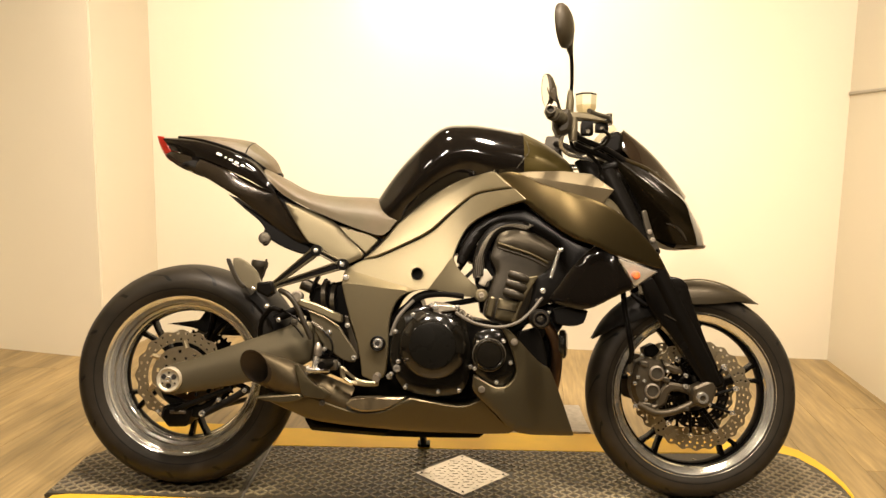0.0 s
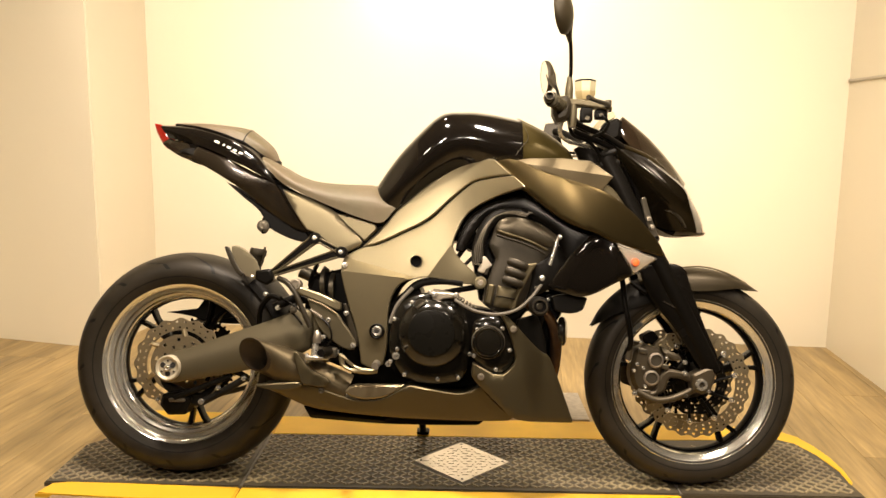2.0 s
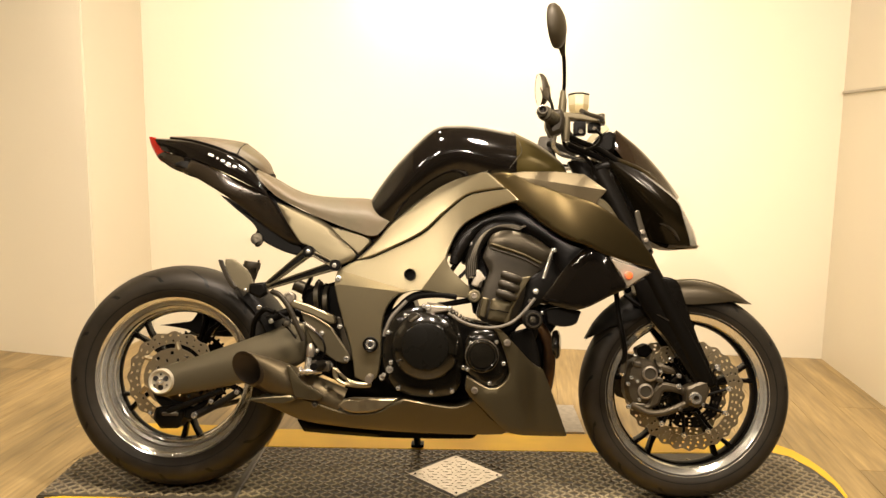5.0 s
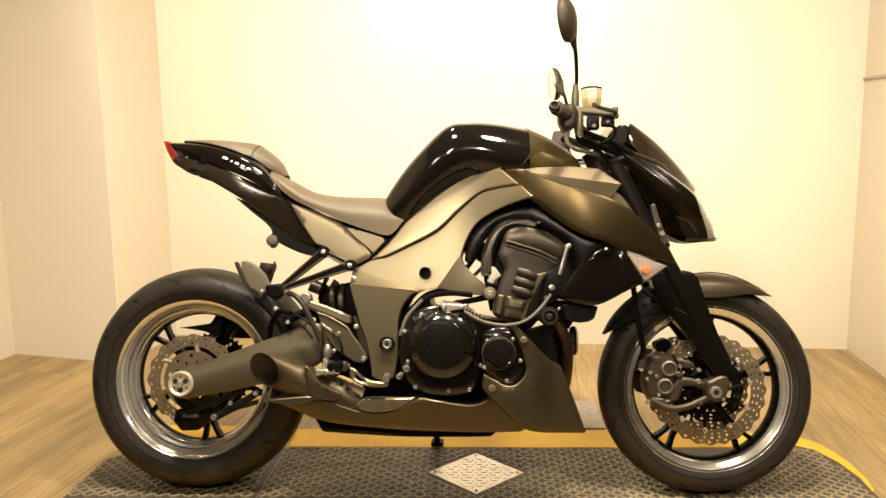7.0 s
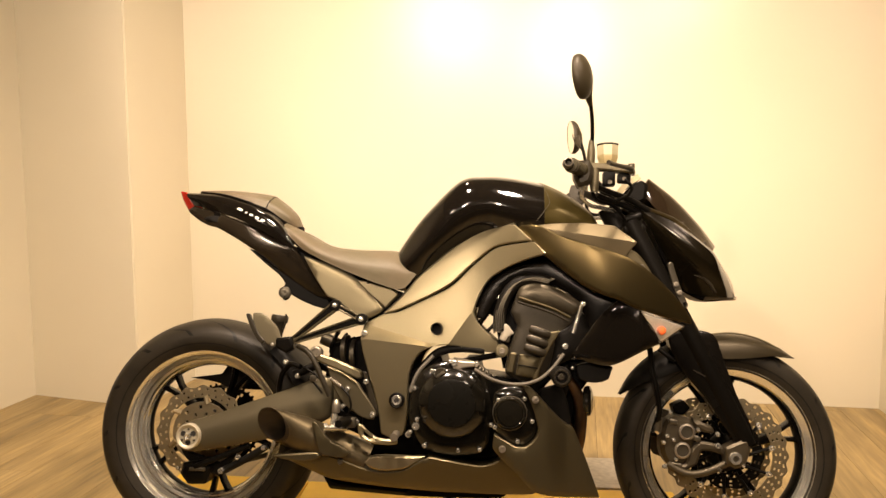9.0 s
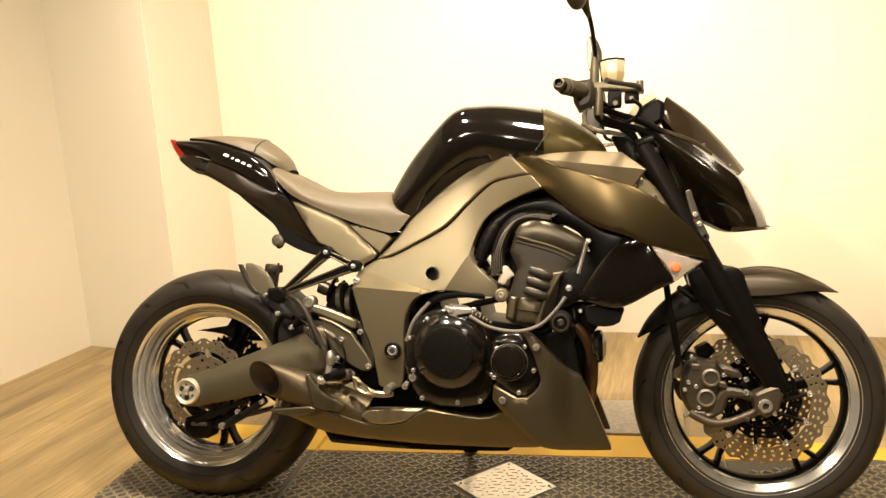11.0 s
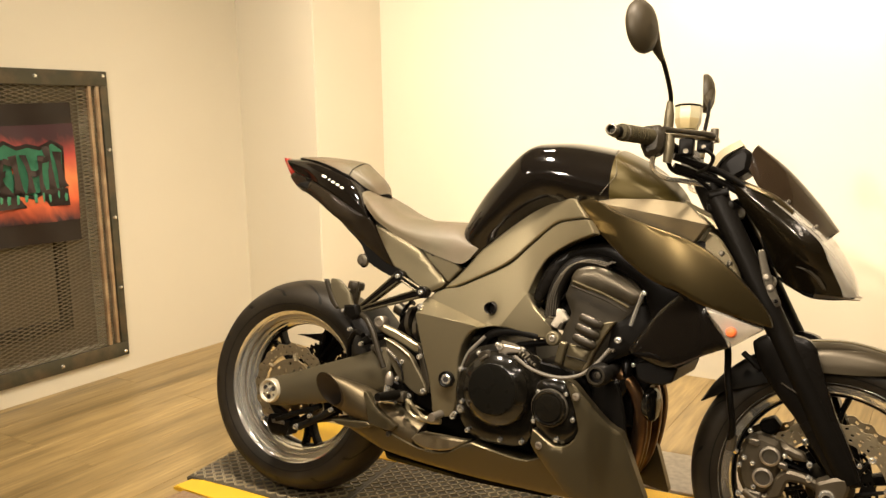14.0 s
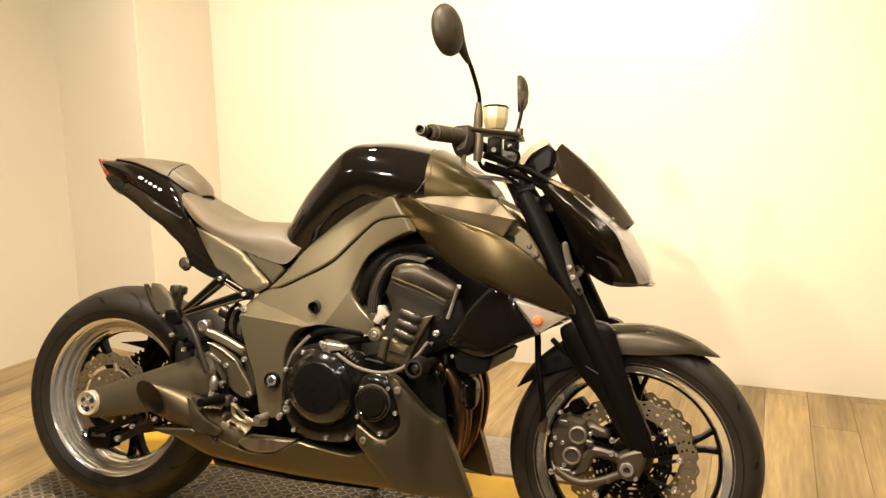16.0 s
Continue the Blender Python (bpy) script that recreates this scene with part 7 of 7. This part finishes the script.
part("chin", skin([[(0.70, 0.0, 0.722), (0.746, 0.0, 0.700)], [(0.70, 0.04, 0.722), (0.742, 0.034, 0.700)], [(0.66, 0.055, 0.715), (0.72, 0.052, 0.699)], [(0.65, 0.05, 0.692), (0.735, 0.045, 0.693)], [(0.65, 0.0, 0.692), (0.742, 0.0, 0.693)]], 2, 3, 0.002, mirror=True), ALLOY, bike)
part("windscreen", skin([[(0.514, 0.0, 1.034), (0.583, 0, 0.977), (0.647, 0, 0.906), (0.694, 0, 0.842)],
                         [(0.508, 0.018, 1.024), (0.574, 0.034, 0.961), (0.637, 0.042, 0.893), (0.682, 0.036, 0.834)],
                         [(0.500, 0.030, 1.004), (0.555, 0.064, 0.932), (0.616, 0.080, 0.868), (0.670, 0.066, 0.824)],
                         [(0.492, 0.034, 0.985), (0.538, 0.080, 0.916), (0.598, 0.096, 0.868), (0.655, 0.090, 0.828)]], 6, 4, 0.003, mirror=True), SMOKE, bike, "smoked brown fly screen")
bolt(0.590, 0.076, 0.898, 0.005, material=DARKALLOY), bolt(0.648, 0.076, 0.846, 0.005, material=DARKALLOY)
part("headlight_shell", panel([(0.47, 0.95), (0.56, 0.90), (0.64, 0.83), (0.69, 0.73), (0.60, 0.72), (0.56, 0.76), (0.52, 0.86)], 0.06, 0.12, 0.01, soft=1, step=0.03), PLASTIC, bike)
dash = part("instrument", panel([(0.430, 0.970), (0.450, 0.998), (0.488, 1.022), (0.505, 1.010), (0.500, 0.965), (0.465, 0.945)], 0.050, 0.10, 0.010, soft=1), SATIN, bike, "black instrument pod with a pale tilted face")
bm = skin([[(0.428, -0.052, 0.974), (0.449, -0.052, 1.002), (0.486, -0.046, 1.026)], [(0.428, 0.052, 0.974), (0.449, 0.052, 1.002), (0.486, 0.042, 1.026)]], 3, 3, -0.016)
part("dial_face", bm, DIAL, dash, "pale dial face")

# ---- handlebar and controls ----
BAR = [(0.262, -0.330, 1.012), (0.295, -0.235, 1.020), (0.325, -0.165, 1.020), (0.350, -0.120, 1.005), (0.385, -0.075, 0.980), (0.405, -0.03, 0.975)]
both("handlebar", lambda: tubed(BAR, 0.011, 12, 6), SATIN, "black tapered handlebar")
both("grip", lambda: tubed([(0.270, -0.312, 1.013), (0.278, -0.285, 1.015), (0.295, -0.235, 1.020), (0.308, -0.202, 1.021)], [0.0165, 0.0175, 0.0165, 0.0185], 18, 3), GRIP_M, "ribbed olive brown rubber grip")
def grip_ribs():
    bm = bmesh.new()
    for k in range(12):
        p = Vector((0.272, -0.305, 1.0135)).lerp(Vector((0.305, -0.205, 1.021)), k / 11)
        q = p + Vector((0.0012, 0.0035, 0.0002))
        tube(bm, [p, q], 0.0186, 16, 1)
    return bm
both("grip_rib", grip_ribs, GRIP_M)
def bar_end():
    return lathe(bmesh.new(), [(0.0001, -0.334), (0.0075, -0.334), (0.0080, -0.351), (0.0095, -0.3535), (0.0118, -0.352), (0.0126, -0.347), (0.0126, -0.322), (0.010, -0.316), (0.0001, -0.316)], 0.262, 1.012, 24)


both("bar_end", bar_end, CONTROL, "machined bar end weight with a hollow face")
both("bar_end_rim", lambda: lathe(bmesh.new(), [(0.0082, -0.3515), (0.0095, -0.3542), (0.0112, -0.3532)], 0.262, 1.012, 24), ALLOY)
both("grip_collar", lambda: tubed([(0.2735, -0.298, 1.0138), (0.2748, -0.294, 1.0141)], 0.0188, 18, 1), WIREGREY)
both("switch_box", lambda: panel([(0.292, 1.045), (0.330, 1.048), (0.338, 1.02), (0.330, 0.985), (0.300, 0.975), (0.288, 1.0)], 0.205, 0.045, 0.010, 0.004, 0.02, soft=1), CONTROL, "black switch housing")
both("throttle_pipe", lambda: tubed([(0.315, -0.185, 0.985), (0.312, -0.17, 0.955), (0.335, -0.14, 0.938), (0.375, -0.10, 0.935), (0.42, -0.07, 0.93)], 0.006, 8), STEEL, "bright throttle cable pipe")
both("cable", lambda: tubed([(0.335, -0.16, 1.00), (0.35, -0.14, 0.955), (0.40, -0.11, 0.94), (0.44, -0.08, 0.90), (0.46, -0.07, 0.84)], 0.005, 8), SATIN)
master = part("brake_master", panel([(0.314, 1.044), (0.360, 1.043), (0.405, 1.038), (0.446, 1.029), (0.450, 1.014), (0.405, 1.020), (0.355, 1.026), (0.316, 1.026)], 0.182, 0.034, 0.004, 0.002, soft=1), ARMGREY, bike, "brown grey front brake master cylinder")
part("master_barrel", tubed([(0.346, -0.172, 1.030), (0.345, -0.172, 0.998), (0.343, -0.171, 0.968)], [0.0105, 0.0115, 0.010], 16, 2), ARMGREY, master)
part("master_block", boxed(0.366, 0.398, -0.178, -0.148, 0.984, 1.022, 0.005), SATIN, master)
part("master_block", boxed(0.404, 0.438, -0.176, -0.150, 0.992, 1.018, 0.005), SATIN, master)
part("banjo", tubed([(0.383, -0.180, 0.993), (0.383, -0.170, 0.993)], 0.0060, 8, 1), DARKALLOY, master)
part("banjo", tubed([(0.420, -0.179, 1.002), (0.420, -0.170, 1.002)], 0.0052, 8, 1), DARKALLOY, master)
part("brake_line", tubed([(0.420, -0.176, 1.000), (0.440, -0.172, 0.982), (0.430, -0.160, 0.960), (0.405, -0.140, 0.950)], 0.0045, 8), SATIN, master)
for x, z in ((0.330, 1.036), (0.432, 1.023)):
    bolt(x, 0.184, z, 0.006, master)
part("lever", tubed([(0.440, -0.168, 1.026), (0.432, -0.205, 1.024), (0.392, -0.265, 1.020), (0.362, -0.318, 1.017)], [0.007, 0.0065, 0.0052, 0.0062], 10), CONTROL, bike, "black brake lever")
part("lever_pivot", tubed([(0.440, -0.170, 1.012), (0.440, -0.170, 1.042)], 0.0085, 12, 1), DARKALLOY, bike)
for dy, dz in ((0.0, 0.0), (0.012, -0.020)):
    part("bar_hose", tubed([(0.352, -0.150 + dy, 0.985 + dz), (0.395, -0.128 + dy, 0.972 + dz), (0.450, -0.105 + dy, 0.955 + dz), (0.505, -0.090 + dy, 0.925 + dz)], 0.0082, 10), SATIN, bike, "black control hose")
part("clamp_bolt", tubed([(0.432, -0.118, 0.902), (0.470, -0.118, 0.912)], 0.0115, 14, 1), SATIN, bike)

# fluid reservoir: a tapered milky cup with a lid
bm = bmesh.new()
rows = [[(0.380 + 0.86 * rx_ * math.cos(2 * math.pi * k / 8 + 0.3), -0.158 + 0.86 * ry_ * math.sin(2 * math.pi * k / 8 + 0.3), z) for k in range(8)] for rx_, ry_, z in ((0.012, 0.012, 1.0400), (0.025, 0.025, 1.0440), (0.032, 0.032, 1.0580), (0.0345, 0.0345, 1.0890), (0.033, 0.033, 1.0935), (0.002, 0.002, 1.0938))]
sheet(bm, rows, closed=True)
res = part("fluid_reservoir", bm, RESERVOIR, bike, "milky plastic brake fluid cup")
bm = bmesh.new()
rows = [[(0.380 + 0.86 * r * math.cos(2 * math.pi * k / 8 + 0.3), -0.158 + 0.86 * r * math.sin(2 * math.pi * k / 8 + 0.3), z) for k in range(8)] for r, z in ((0.0340, 1.0920), (0.0352, 1.0940), (0.0350, 1.0960), (0.031, 1.0972), (0.001, 1.0972))]
sheet(bm, rows, closed=True)
part("cup_lid", bm, SATIN, res)
bm = bmesh.new()
rows = [[(0.380 + 0.86 * r * math.cos(2 * math.pi * k / 8 + 0.3), -0.158 + 0.86 * r * math.sin(2 * math.pi * k / 8 + 0.3), z) for k in range(8)] for r, z in ((0.0125, 1.0390), (0.0257, 1.0435), (0.0326, 1.0585), (0.0334, 1.0660), (0.031, 1.0670))]
sheet(bm, rows, closed=True)
part("fluid", bm, FLUID, res, "amber fluid at the bottom")


def mirror_parts(way, parent_name, facing, wide, high):
    stem = part(parent_name, way(tubed([(0.338, -0.155, 1.095), (0.340, -0.165, 1.120), (0.334, -0.205, 1.165), (0.325, -0.238, 1.200), (0.318, -0.250, 1.215)], 0.0052, 10)), SATIN, bike, "black round mirror on a bent stem")
    part("mirror_base", way(tubed([(0.336, -0.150, 1.035), (0.337, -0.152, 1.060), (0.338, -0.155, 1.080), (0.338, -0.157, 1.108)], [0.0105, 0.0112, 0.0105, 0.0065], 16, 2)), ARMGREY, stem)
    nx, ny, nz = facing
    rot = Vector((nx, ny, nz)).to_track_quat("Y", "Z").to_matrix().to_4x4()
    place = Matrix.Translation((0.300, -0.299, 1.238)) @ rot @ pose(0, 0, 0, 0, 12, 0)
    bm = bmesh.new()
    lathe(bm, [(0.052, -0.010), (0.054, -0.004), (0.053, 0.003), (0.045, 0.012), (0.028, 0.020), (0.0001, 0.023)], n=40)
    bm.transform(place @ Matrix.Diagonal((wide, 1, high, 1)))
    part("mirror_shell", way(bm), SHELL, stem)
    bm = bmesh.new()
    lathe(bm, [(0.0001, -0.009), (0.0515, -0.009), (0.052, -0.0065), (0.0001, -0.0065)], n=40)
    bm.transform(place @ Matrix.Diagonal((wide, 1, high, 1)))
    part("mirror_pane", way(bm), MIRROR, stem, "mirror glass")
    bm = tube(bmesh.new(), [(0.3285, -0.226, 1.184), (0.322, -0.243, 1.200), (0.316, -0.263, 1.218), (0.312, -0.280, 1.240)], [0.0058, 0.0095, 0.0145, 0.0165], 12, 3)
    part("mirror_neck", way(bm), SHELL, stem)


def left_mirror(bm):
    steer(bm)
    bm.transform(Matrix.Translation((0.0, 0.028, -0.006)))
    return bm


mirror_parts(lambda b: b, "mirror", (0.899, -0.438, 0.05), 0.84, 1.06)
mirror_parts(left_mirror, "mirror", (0.955, -0.28, 0.05), 0.84, 1.04)

# ---- floor planks ----
random.seed(11)
PW, PL = 0.152, 1.22
plank_mesh = {}


def plank_data(length):
    key = round(length, 2)
    if key not in plank_mesh:
        bm = boxed(0.0005, PW - 0.0005, 0.0005, key - 0.0005, -0.008, 0.0, 0.0008)
        me = bpy.data.meshes.new("plank")
        bm.to_mesh(me)
        bm.free()
        me.materials.append(WOOD)
        plank_mesh[key] = me
    return plank_mesh[key]


ROOM_TURN = pose(0, 0, 0, 0, 0, -5.5)
for i in range(-18, 14):
    y, length = 0.3, random.choice((0.32, 0.60, 0.91, PL))
    while y < 4.24:
        length = min(length, 4.26 - y)
        ob = new("plank", plank_data(length))
        ob.parent = floor
        ob.matrix_basis = ROOM_TURN @ pose(i * PW, y, 0)
        y += length
        length = PL
bm = bmesh.new()
box(bm, -18 * PW, 14 * PW, YF + 0.3, 0.298, -0.0085, 0.0)
bm.transform(ROOM_TURN)
part("plank_field", bm, WOOD, floor, kind="stuff")
